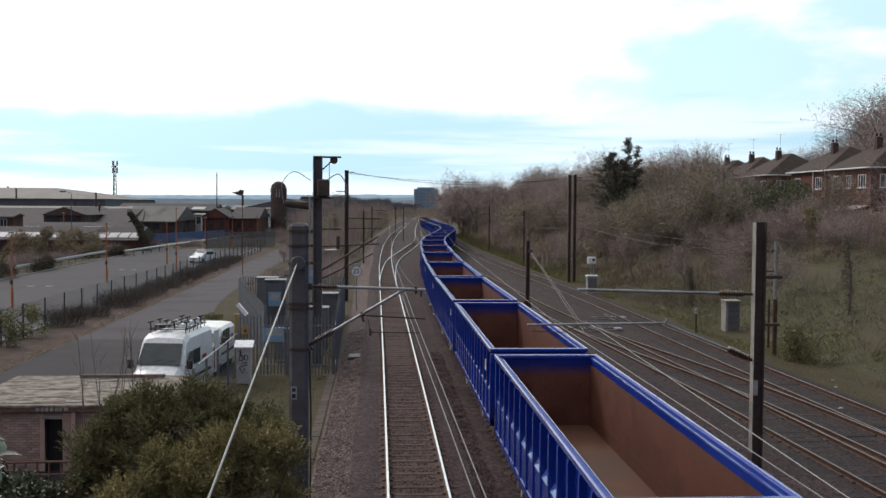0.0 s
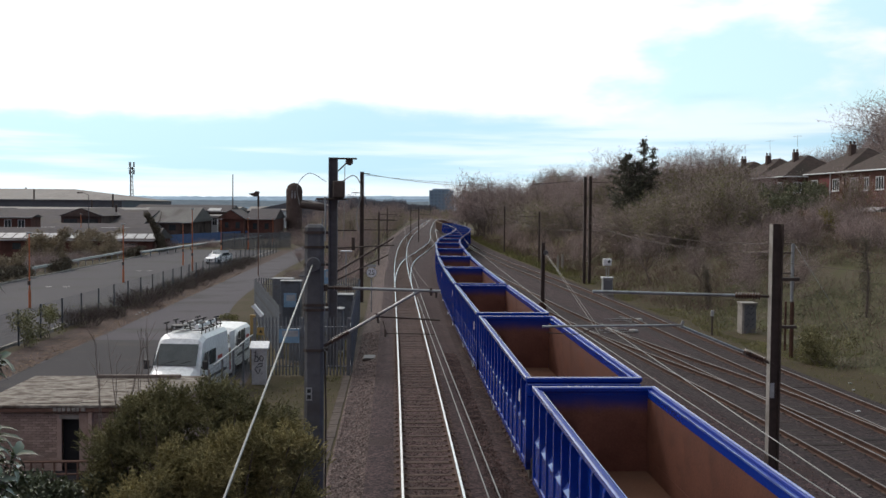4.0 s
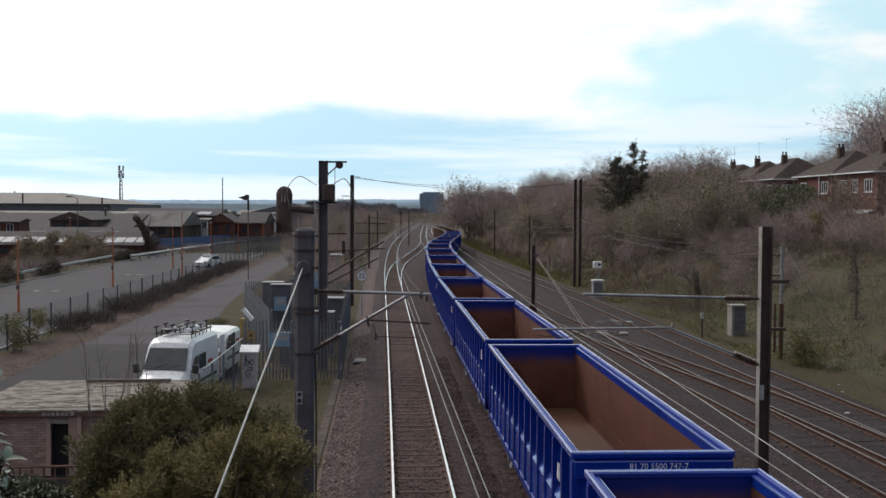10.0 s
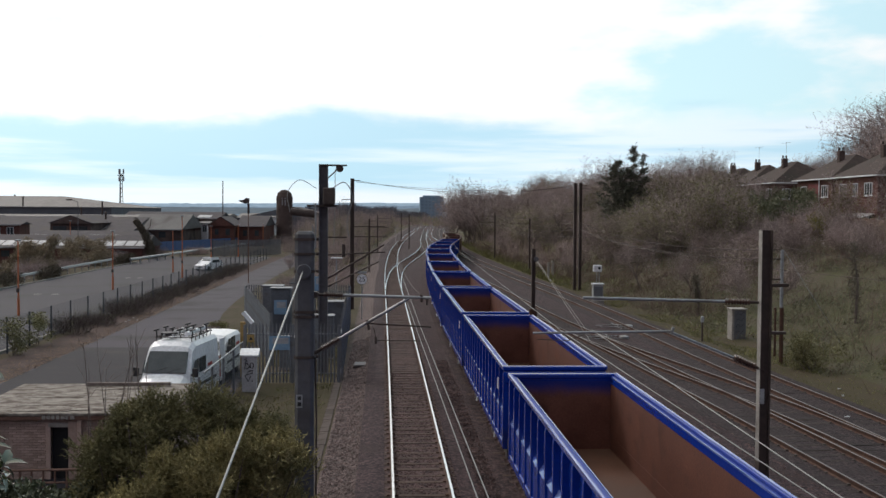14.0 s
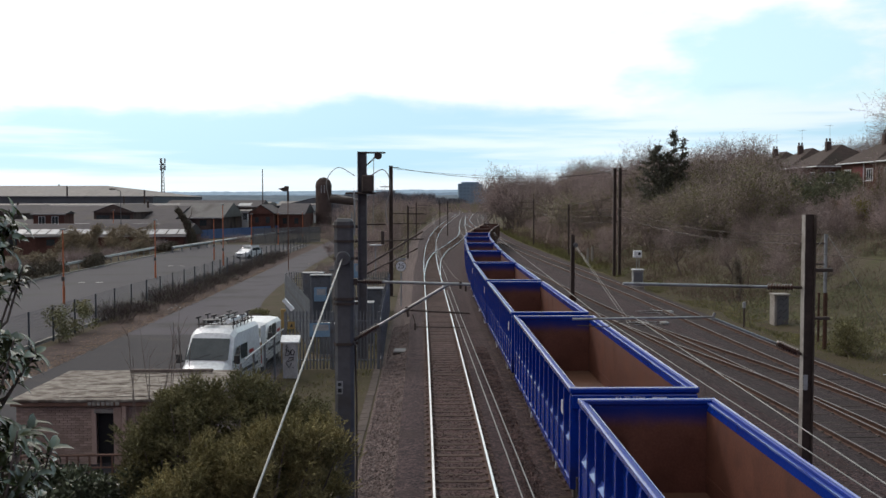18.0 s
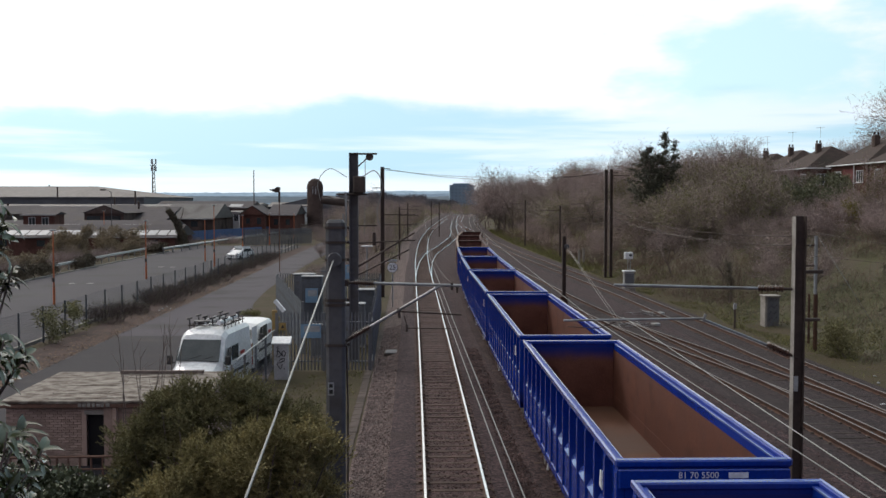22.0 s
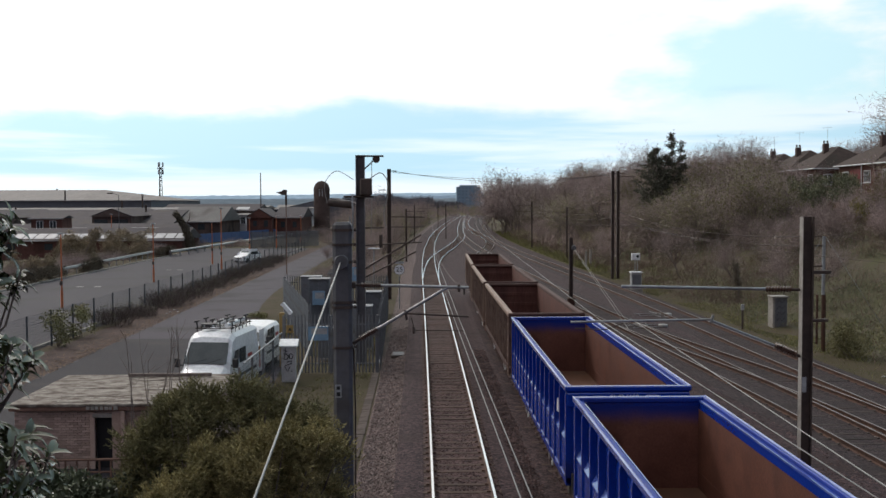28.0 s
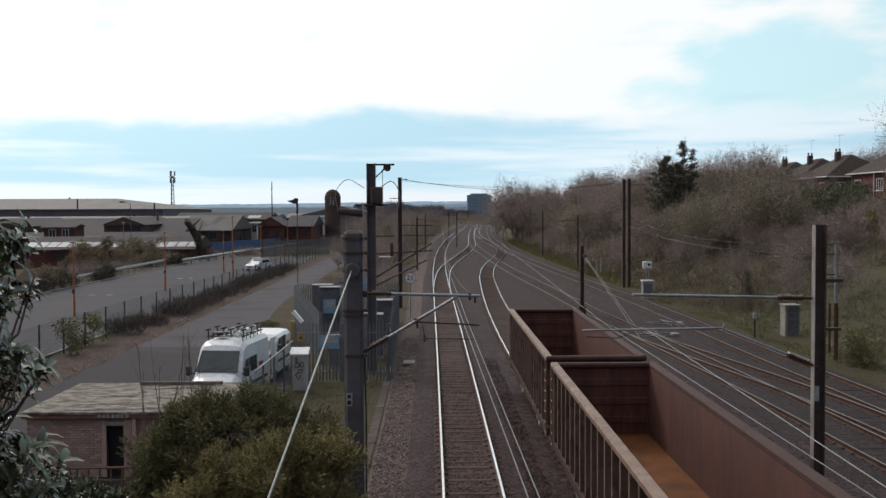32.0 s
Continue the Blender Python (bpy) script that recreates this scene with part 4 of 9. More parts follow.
def mast_right():
    m = empty("overhead_line_mast", pose(8.80, 23, -0.6), "dark brown H-section steel overhead line mast", "mast", "overhead line masts")
    part("column", h_section(Form(), 0, 0, 0.0, 7.36, 0.25, 0.22, 0.03), M_MASTDARK, m)
    # thin pale sheet gives the column its sunlit left side by colour
    part("lit_flange", Form().box(-0.129, -0.1255, -0.108, 0.108, 2.0, 7.35), M_CONCRETE, m, "flange face coloured pale as if sunlit")
    part("foundation", Form().cbox(-0.4, 0.4, -0.4, 0.4, -0.1, 0.38, 0.04), M_CONCRETE, m)
    part("number_plate", Form().box(-0.12, -0.02, -0.118, -0.113, 3.35, 3.7), M_CABINET, m, "pale plate")
    part("top_tube", Form().tube((-0.95, 0, 5.71), (-4.25, 0, 5.79), 0.035), M_GALV, m)
    part("tube_insulator", insulator(Form(), (-0.35, 0, 5.70), (-0.95, 0, 5.71)), M_INSUL, m, "brown ribbed insulator")
    part("tube_clamp", Form().tube((-0.15, 0, 5.69), (-0.37, 0, 5.70), 0.035), M_MASTDARK, m)
    part("strut", Form().tube((-0.55, 0, 4.34), (-2.2, 0, 5.0), 0.032), M_GALV, m)
    part("strut_insulator", insulator(Form(), (-0.22, 0, 4.20), (-0.72, 0, 4.42), 0.085), M_INSUL, m, "brown ribbed insulator")
    part("strut_clamp", Form().tube((0.0, 0, 4.1), (-0.24, 0, 4.21), 0.035), M_MASTDARK, m)
    part("registration_arm", Form().tube((-2.2, 0, 5.02), (-5.4, 0, 4.98), 0.026).tube((-2.2, 0, 4.95), (-2.14, 0, 5.12), 0.035), M_GALV, m)
    part("steady_arm", Form().line([(-4.2, 0, 4.95), (-4.6, 0, 4.80), (-5.3, 0, 4.84)], 0.013), M_MASTDARK, m)
    part("side_bracket", Form().cbox(0.14, 0.55, -0.05, 0.05, 6.05, 6.13, 0.01), M_MASTDARK, m)
    part("side_bracket", Form().cbox(0.14, 0.5, -0.05, 0.05, 4.95, 5.02, 0.01), M_MASTDARK, m)
    return m


mast_right()
# contact wires above the two near tracks, and the tie lines across
wire("contact_wire", [(1.12, -4, 4.42), (0.86, 23, 4.45), (0.70, 48, 4.5), (1.0, 80, 4.5), (1.3, 130, 4.5), (3.0, 220, 4.5)], 0.007, "thin grey contact wire above the main track")
wire("contact_wire", [(1.03, -4, 4.40), (0.76, 23, 4.42), (0.70, 30, 4.43)], 0.007, "thin grey contact wire above the main track")
wire("contact_wire", [(4.2, -4, 4.4), (4.1, 23, 4.4), (5.2, 70, 4.45), (8.2, 140, 4.5), (13, 200, 4.5)], 0.007, "thin grey contact wire above the goods track")
wire("contact_wire", [(3.97, -4, 4.4), (4.86, 23.5, 4.4)], 0.007, "thin grey contact wire above the goods track")
wire("catenary_wire", [(0.9, 23, 5.2), (0.5, 48, 5.5), (0.9, 80, 5.6), (1.3, 130, 5.6)], 0.010, "thin sagging catenary wire", M_MASTDARK, 0.35)
wire("catenary_wire", [(15.5, 23, 5.3), (14.6, 70, 5.5), (14.2, 130, 5.6)], 0.010, "thin sagging catenary wire", M_MASTDARK, 0.4)
wire("catenary_wire", [(20.2, 50.7, 5.35), (19.2, 100, 6.3), (18.4, 160, 6.4)], 0.02, "sagging dark line-side wire", M_MASTDARK, 0.8)
wire("catenary_wire", [(20.2, 50.7, 4.85), (19.2, 100, 5.6), (18.2, 160, 5.7)], 0.02, "sagging dark line-side wire", M_MASTDARK, 0.7)
wire("catenary_wire", [(20.1, 50.7, 5.25), (8.9, 23.1, 5.95)], 0.012, "thin line-side wire between masts", M_MASTDARK, 0.15)
wire("catenary_wire", [(19.2, 100, 7.4), (18.0, 165, 6.9), (21.5, 240, 7.2)], 0.022, "sagging dark line-side wire", M_MASTDARK, 0.7)
wire("catenary_wire", [(19.2, 100, 4.9), (18.0, 165, 5.4), (14, 230, 5.4)], 0.02, "sagging dark line-side wire", M_MASTDARK, 0.8)
wire("catenary_wire", [(20.2, 50.7, 5.5), (26.5, 36, 4.6)], 0.014, "thin line-side wire running up the bank", M_MASTDARK, 0.2)
wire("head_span_wire", [(-2.3, 80, 9.6), (19.1, 100, 10.0)], 0.018, "head span wire across the tracks", M_MASTDARK, 0.9)
wire("head_span_wire", [(-2.3, 80, 9.5), (19.1, 100, 9.8)], 0.014, "head span wire across the tracks", M_MASTDARK, 0.55)


def rounded(pts, n=6):
    """A smooth run through points, for hanging cables."""
    p = [Vector(q) for q in pts]
    p = [p[0] * 2 - p[1]] + p + [p[-1] * 2 - p[-2]]
    out = []
    for i in range(1, len(p) - 2):
        for k in range(n):
            t = k / n
            out.append(0.5 * (2 * p[i] + (p[i + 1] - p[i - 1]) * t + (2 * p[i - 1] - 5 * p[i] + 4 * p[i + 1] - p[i + 2]) * t * t + (3 * p[i] - p[i - 1] - 3 * p[i + 1] + p[i + 2]) * t ** 3))
    return out + [p[-2]]


def mast_far():
    m = empty("overhead_line_mast", pose(-2.85, 48, -0.5), "tall dark steel anchor mast with transformer and arms", "mast", "overhead line masts")
    part("column", h_section(Form(), 0, 0, 0, 9.85, 0.42, 0.4, 0.05), M_MAST, m)
    part("top_arm", Form().cbox(-0.1, 1.1, -0.1, 0.1, 9.76, 9.84, 0.02), M_MASTDARK, m)
    part("arm_strut", Form().tube((0.2, 0, 9.2), (0.8, 0, 9.75), 0.03), M_MASTDARK, m)
    part("pulley", Form().spin([(0.05, -0.04), (0.18, -0.04), (0.14, 0.0), (0.18, 0.04), (0.05, 0.04)], 14, (0.75, 0, 9.66), 1), M_MASTDARK, m)
    part("switch_box", Form().cbox(0.0, 0.55, -0.55, -0.21, 7.95, 8.75, 0.06), M_MASTDARK, m)
    part("cross_plate", Form().cbox(-0.75, 0.65, -0.35, 0.35, 7.85, 7.95, 0.02), M_MASTDARK, m)
    part("transformer_drum", Form().tube((-1.5, -0.2, 7.62), (-0.35, -0.2, 7.50), 0.17, n=14), M_MASTDARK, m)
    part("feeder_cable", Form().line(rounded([(0.4, -0.3, 8.7), (1.0, -0.2, 9.0), (1.35, 0, 8.3), (1.1, 0.1, 7.2), (1.2, 0.1, 6.4)]), 0.022), M_CABLE, m)
    part("feeder_cable", Form().line(rounded([(-0.3, -0.3, 8.7), (-1.1, -0.2, 9.1), (-1.65, -0.2, 8.5), (-1.55, -0.2, 7.6)]), 0.016), M_CABLE, m)
    part("feeder_cable", Form().line([(0.55, -0.2, 9.6), (0.55, -0.2, 8.2), (0.5, -0.2, 6.0)], 0.016), M_CABLE, m)
    part("pale_conduit", Form().line([(-0.5, -0.25, 7.0), (-0.42, -0.25, 6.2), (-0.5, -0.25, 5.3)], 0.035), M_GALV, m)
    part("cantilever_strut", Form().tube((0.2, 0, 4.5), (2.85, 0, 6.1), 0.04), M_MASTDARK, m)
    part("cantilever_strut", Form().tube((0.2, 0, 5.6), (2.9, 0, 5.75), 0.03), M_MASTDARK, m)
    part("cantilever_strut", Form().tube((0.2, 0, 4.1), (2.6, 0, 5.3), 0.035), M_MASTDARK, m)
    part("cantilever_insulator", insulator(Form(), (0.3, 0, 4.56), (0.75, 0, 4.83)), M_INSUL, m)
    part("balance_weight", Form().tube((0.95, 0, 5.5), (0.95, 0, 6.1), 0.08, n=12), M_MASTDARK, m)
    part("small_arm", Form().cbox(0.2, 1.1, -0.04, 0.04, 6.4, 6.46, 0.01), M_MASTDARK, m)


mast_far()


def plain_mast(x, y, top, w, label, arm=None):
    m = empty("overhead_line_mast", pose(x, y, -0.5), label, "mast", "overhead line masts")
    part("column", h_section(Form(), 0, 0, 0, top + 0.5, w, w, w * 0.12), M_MASTDARK, m)
    if arm:
        for z, a in arm:
            part("arm", Form().cbox(min(0, a), max(0, a), -0.03, 0.03, z + 0.47, z + 0.53, 0.01), M_MASTDARK, m)
    return m


plain_mast(-2.5, 80, 9.75, 0.3, "dark steel mast with head span", [(8.1, -0.8), (9.6, 0.6), (6.0, 2.6), (5.2, 2.8)])
plain_mast(-1.9, 130, 6.3, 0.2, "dark steel mast beside the main track", [(6.0, 2.4), (5.2, 2.4)])
plain_mast(-1.2, 185, 6.6, 0.2, "dark steel mast beside the main track", [(6.0, 2.6), (5.2, 2.8)])
plain_mast(5.0, 205, 6.8, 0.2, "dark steel mast between the tracks", [(6.2, -2.2), (5.4, 2.4)])
plain_mast(4.5, 270, 7.0, 0.2, "dark steel mast between the tracks", [(6.2, -2.2), (5.4, 2.4)])
plain_mast(18.9, 100, 10.15, 0.27, "tall rust-brown twin steel mast on the bank side", [(9.9, 1.2), (8.0, 0.8)])
plain_mast(19.5, 100.4, 10.2, 0.27, "tall rust-brown twin steel mast on the bank side", [(9.6, 1.8)])
plain_mast(18.0, 165, 7.2, 0.2, "dark steel mast at the foot of the bank", [(6.6, -2.6), (5.6, -2.8)])
plain_mast(19.4, 135, 6.4, 0.2, "dark steel mast at the foot of the bank", [(5.8, -2.6)])
plain_mast(21.5, 240, 7.5, 0.2, "dark steel mast at the foot of the bank", [(6.6, -2.6)])


def thin_mast():
    m = empty("signal_post", pose(20.25, 50.7, -0.5), "thin grey steel post with rusty lower half", "post", "line-side posts")
    part("tube", Form().tube((0, 0, 2.9), (0, 0, 5.85), 0.09), M_GALV, m)
    part("lower_tube", Form().tube((0.03, 0, -0.1), (0.03, 0, 2.9), 0.11), M_RAIL, m, "rusty lower tube")
    part("conduit", Form().tube((-0.3, 0, 0.4), (-0.3, 0, 2.9), 0.06), M_RAIL, m)
    part("arm", Form().cbox(-0.75, 0, -0.04, 0.04, 4.3, 4.38, 0.01).cbox(-0.6, 0, -0.04, 0.04, 5.35, 5.42, 0.01), M_MASTDARK, m)
    wire("guy_wire", [(20.35, 50.7, 5.3), (22.6, 49, 0.9)], 0.012, "thin guy wire anchored in the bank", M_GALV)


thin_mast()


M_STAY = material("weathered_stay", (0.26, 0.25, 0.22), (0.36, 0.34, 0.31), 0.2, 0.7, bump=0.0)


def stayed_post():
    m = empty("termination_post", pose(10.35, 70, -0.5), "short dark steel post with twin stays to the ground", "post", "line-side posts")
    part("column", h_section(Form(), 0, 0, 0.9, 5.15, 0.26, 0.26, 0.03), M_MASTDARK, m)
    part("base_sleeve", Form().cbox(-0.24, 0.24, -0.24, 0.24, -0.1, 1.0, 0.03), M_RAIL, m)
    part("insulator", Form().spin([(0.05, -0.1), (0.16, -0.08), (0.18, 0.02), (0.1, 0.1), (0.03, 0.12)], 14, (0.16, -0.2, 4.45), 1), M_MAST, m)
    part("stay", Form().tube((0.16, -0.2, 4.45), (1.95, -11.0, 0.2), 0.013, n=6), M_STAY, m)
    part("stay", Form().tube((0.16, -0.2, 4.35), (1.5, -13.0, 0.2), 0.013, n=6), M_STAY, m)


stayed_post()


def signal_cabinet():
    m = empty("signal_cabinet", pose(18.0, 84.8, -0.5), "grey line-side signal cabinet with white head on posts", "signal")
    part("cabinet_body", Form().cbox(-0.42, 0.42, -0.3, 0.3, 0.35, 1.65, 0.03), M_CABINET, m)
    part("cabinet_door", Form().cbox(-0.36, 0.36, -0.325, -0.303, 0.45, 1.5, 0.008), M_PALISADE, m)
    part("cabinet_roof", Form().cbox(-0.5, 0.5, -0.38, 0.38, 1.65, 1.76, 0.03), M_WHITE, m)
    part("plinth", Form().cbox(-0.5, 0.5, -0.4, 0.4, -0.1, 0.35, 0.03), M_CONCRETE, m)
    for x in (-0.08, 0.12):
        part("head_post", Form().tube((x, 0, 1.76), (x, 0, 2.75), 0.04), M_GALV, m)
    part("signal_head", Form().cbox(-0.38, 0.32, -0.2, 0.2, 2.72, 3.3, 0.04), M_WHITE, m, "white signal head")
    part("lens", Form().tube((0.1, -0.21, 3.05), (0.1, -0.2, 3.05), 0.12, n=16), M_GLASS, m)


signal_cabinet()


def relay_pillar():
    m = empty("concrete_cabinet", pose(21.5, 60.7, ground_z(21.5, 60.7)), "pale concrete line-side cabinet with dark scrawls", "cabinet")
    part("cabinet_body", Form().cbox(-0.3, 0.45, -0.35, 0.35, -0.3, 1.75, 0.03), M_PALISADE, m)
    part("pale_edge", Form().cbox(-0.45, -0.3, -0.42, 0.42, -0.3, 1.85, 0.02), M_CONCRETE, m)
    part("roof_slab", Form().cbox(-0.5, 0.5, -0.46, 0.46, 1.76, 1.86, 0.02), M_CONCRETE, m)
    f = Form()
    for k in range(4):
        z = 0.35 + k * 0.36
        f.line([(-0.2, -0.355, z), (-0.05, -0.355, z + 0.2), (0.12, -0.355, z + 0.02), (0.3, -0.355, z + 0.22)], 0.018, 4)
    part("scrawl", f, M_GRAF, m)
    p = empty("marker_post", pose(19.1, 59.9, -0.5), "short dark marker post with pale cap", "post", "line-side posts")
    part("stake", Form().cbox(-0.05, 0.05, -0.05, 0.05, -0.1, 1.15, 0.01), M_MASTDARK, p)
    part("cap", Form().cbox(-0.09, 0.09, -0.07, 0.07, 1.15, 1.5, 0.02), M_CABINET, p)
    for x, y, h in ((19.2, 118, 1.9), (20.4, 122, 1.9)):
        q = empty("marker_post", pose(x, y, -0.5), "pale concrete marker post by the line", "post", "line-side posts")
        part("stake", Form().cbox(-0.13, 0.13, -0.1, 0.1, -0.1, h, 0.02), M_CONCRETE, q)


relay_pillar()


def speed_sign():
    m = empty("speed_sign", pose(-1.56, 72, -0.58), "round white speed limit sign on a post", "sign")
    part("post", Form().tube((0, 0.05, -0.1), (0, 0.05, 2.5), 0.04), M_GALV, m)
    part("disc", Form().tube((0, 0.0, 2.95), (0, 0.03, 2.95), 0.35, n=28), M_WHITE, m, "white disc with black figures")
    part("backing_disc", Form().tube((0, 0.031, 2.95), (0, 0.045, 2.95), 0.375, n=28), M_MASTDARK, m)
    part("name_bar", Form().cbox(-0.33, 0.33, 0.0, 0.03, 3.36, 3.52, 0.01), M_CABINET, m)
    cu = bpy.data.curves.new("figures", "FONT")
    cu.body, cu.size, cu.align_x, cu.align_y, cu.extrude = "25", 0.5, "CENTER", "CENTER", 0.003
    cu.materials.append(M_GRAF)
    t = new("figures", cu)
    t.parent = m
    t.matrix_basis = pose(0, -0.006, 2.95, 90, 0, 0)


speed_sign()


# ---- fenced compound ----
def palisade(name, x0, y0, x1, y1, h, label, pale_step=0.15, base=-0.5):
    g = empty(name, pose(x0, y0, base, 0, 0, math.degrees(math.atan2(y1 - y0, x1 - x0))), label, "fence", "palisade fences")
    L = math.hypot(x1 - x0, y1 - y0)
    n = int(L / pale_step)
    pale = Form().prism([(-0.034, 0), (-0.012, -0.018), (0.012, -0.018), (0.034, 0), (0.028, 0.004), (-0.028, 0.004)], 2, 0.05, h - 0.12)
    pale.prism([(-0.034, 0), (-0.012, -0.018), (0.012, -0.018), (0.034, 0)], 2, h - 0.12, h - 0.118)
    pale.face([(-0.034, -0.009, h - 0.12), (0.034, -0.009, h - 0.12), (0.0, -0.012, h)])
    pm = pale.mesh("pale", M_PALISADE)
    for i in range(n):
        o = new("pale", pm)
        o.parent = g
        o.location = (0.07 + i * pale_step, -0.03, 0)
    for z in (0.45, h - 0.5):
        part("rail", Form().cbox(0, L, -0.02, 0.03, z - 0.025, z + 0.025, 0.005), M_PALISADE, g)
    k = max(1, int(round(L / 2.75)))
    for i in range(k + 1):
        part("post", Form().box(-0.04, 0.04, 0.0, 0.09, -0.2, h - 0.1), M_PALISADE, g).location = (L * i / k, 0.03, 0)
    return g


palisade("palisade_fence", -6.15, 45.2, -1.95, 45.2, 2.7, "grey steel palisade fence facing the line")
palisade("palisade_fence", -1.9, 45.2, -2.3, 69.4, 2.7, "grey steel palisade fence along the cess", 0.16)
palisade("palisade_fence", -9.4, 69.5, -5.6, 50.5, 2.7, "grey steel palisade fence along the road", 0.16)
palisade("palisade_fence", -2.35, 69.6, -9.3, 69.6, 2.7, "grey steel palisade fence at the compound's back", 0.16)


M_CABDARK = material("dark_blue_grey_cabinet", (0.070, 0.078, 0.092), (0.105, 0.115, 0.130), 0.6, 0.55, bump=0.1, stain=(0.06, 0.058, 0.055), stain_size=0.7)


def compound_things():
    def cab(name, x, y, w, d, h, mat, label):
        c = empty(name, pose(x, y, -0.5), label, "cabinet", "compound cabinets")
        part("body", Form().cbox(-w / 2, w / 2, -d / 2, d / 2, 0.1, h, 0.03), mat, c)
        part("plinth", Form().cbox(-w / 2 - 0.05, w / 2 + 0.05, -d / 2 - 0.05, d / 2 + 0.05, -0.1, 0.1, 0.02), M_CONCRETE, c)
        part("roof", Form().cbox(-w / 2 - 0.06, w / 2 + 0.06, -d / 2 - 0.06, d / 2 + 0.06, h, h + 0.08, 0.03), M_PALISADE, c)
        for sx in (-1, 1):
            part("door", Form().cbox(min(sx * 0.02, sx * (w / 2 - 0.05)), max(sx * 0.02, sx * (w / 2 - 0.05)), -d / 2 - 0.025, -d / 2 - 0.002, 0.2, h - 0.1, 0.006), mat, c)
        return c

    cab("equipment_cabinet", -6.7, 62, 1.2, 1.0, 3.1, M_PALISADE, "tall grey steel equipment cabinet inside the compound")
    cab("equipment_cabinet", -5.75, 57.4, 1.1, 0.9, 3.3, M_CABDARK, "dark blue-grey equipment cabinet inside the compound")
    c = cab("equipment_cabinet", -4.85, 61.2, 1.4, 1.0, 3.35, M_CONCRETE, "pale equipment cabinet with a rounded top")
    part("rounded_top", Form().prism([(0.76 * math.cos(k * math.pi / 8), 3.42 + 0.38 * math.sin(k * math.pi / 8)) for k in range(9)], 1, -0.5, 0.5), M_CONCRETE, c)
    cab("equipment_cabinet", -3.2, 53, 1.2, 1.0, 2.2, M_PALISADE, "grey steel equipment cabinet inside the compound")
    cab("equipment_cabinet", -2.9, 58, 1.2, 1.0, 2.5, M_CABDARK, "dark blue-grey equipment cabinet inside the compound")
    cab("equipment_cabinet", -4.4, 49.5, 1.2, 0.8, 1.5, M_PALISADE, "low grey equipment cabinet inside the compound")
    for x, y, z, w, h, lab in ((-4.6, 45.14, 1.0, 0.9, 0.62, "blue and white warning board on the fence"), (-5.75, 56.9, 1.4, 0.7, 0.8, "pale blue notice board on an equipment cabinet"), (-3.6, 57.3, 2.7, 0.7, 0.8, "pale blue notice board on a mast")):
        s = empty("notice_board", pose(x, y, z), lab, "sign", "notice boards")
        part("board", Form().cbox(-w / 2, w / 2, -0.03, 0, 0, h, 0.005), M_BLUESIGN, s)
        part("white_panel", Form().box(-w / 2 + 0.15, w / 2 - 0.05, -0.034, -0.031, h * 0.45, h * 0.88), M_CABINET, s)
    s = empty("warning_sign", pose(-5.85, 45.12, 1.35), "small yellow warning sign on the fence", "sign", "notice boards")
    part("plate", Form().cbox(-0.15, 0.15, -0.02, 0, 0, 0.34, 0.004), M_YELLOW, s)
    part("triangle", Form().prism([(-0.08, 0.1), (0.08, 0.1), (0, 0.25)][::-1], 1, -0.026, -0.021), M_GRAF, s)
    # floodlight dome and lamp inside
    d = empty("dome_lamp", pose(-3.4, 66, -0.5), "white dome lamp on a thin post", "lamp")
    part("post", Form().tube((0, 0, -0.1), (0, 0, 1.55), 0.04), M_GALV, d)
    part("dome", Form().spin([(0.3, 0), (0.3, 0.12), (0.22, 0.25), (0.1, 0.32), (0.02, 0.34)], 16, (0, 0, 1.5)), M_WHITE, d)
    f = empty("flat_lamp", pose(-4.1, 88, -0.5), "flat pale lamp head on a post", "lamp")
    part("post", Form().tube((0, 0, -0.1), (0, 0, 3.65), 0.06), M_GALV, f)
    part("head", Form().cbox(-0.5, 0.5, -0.2, 0.2, 3.6, 3.72, 0.03), M_WHITE, f)


compound_things()


M_PALEGREY = material("pale_grey_paint", (0.48, 0.48, 0.48), (0.58, 0.58, 0.58), 0.4, 0.6, bump=0.08, stain=(0.36, 0.34, 0.32), stain_size=0.5)


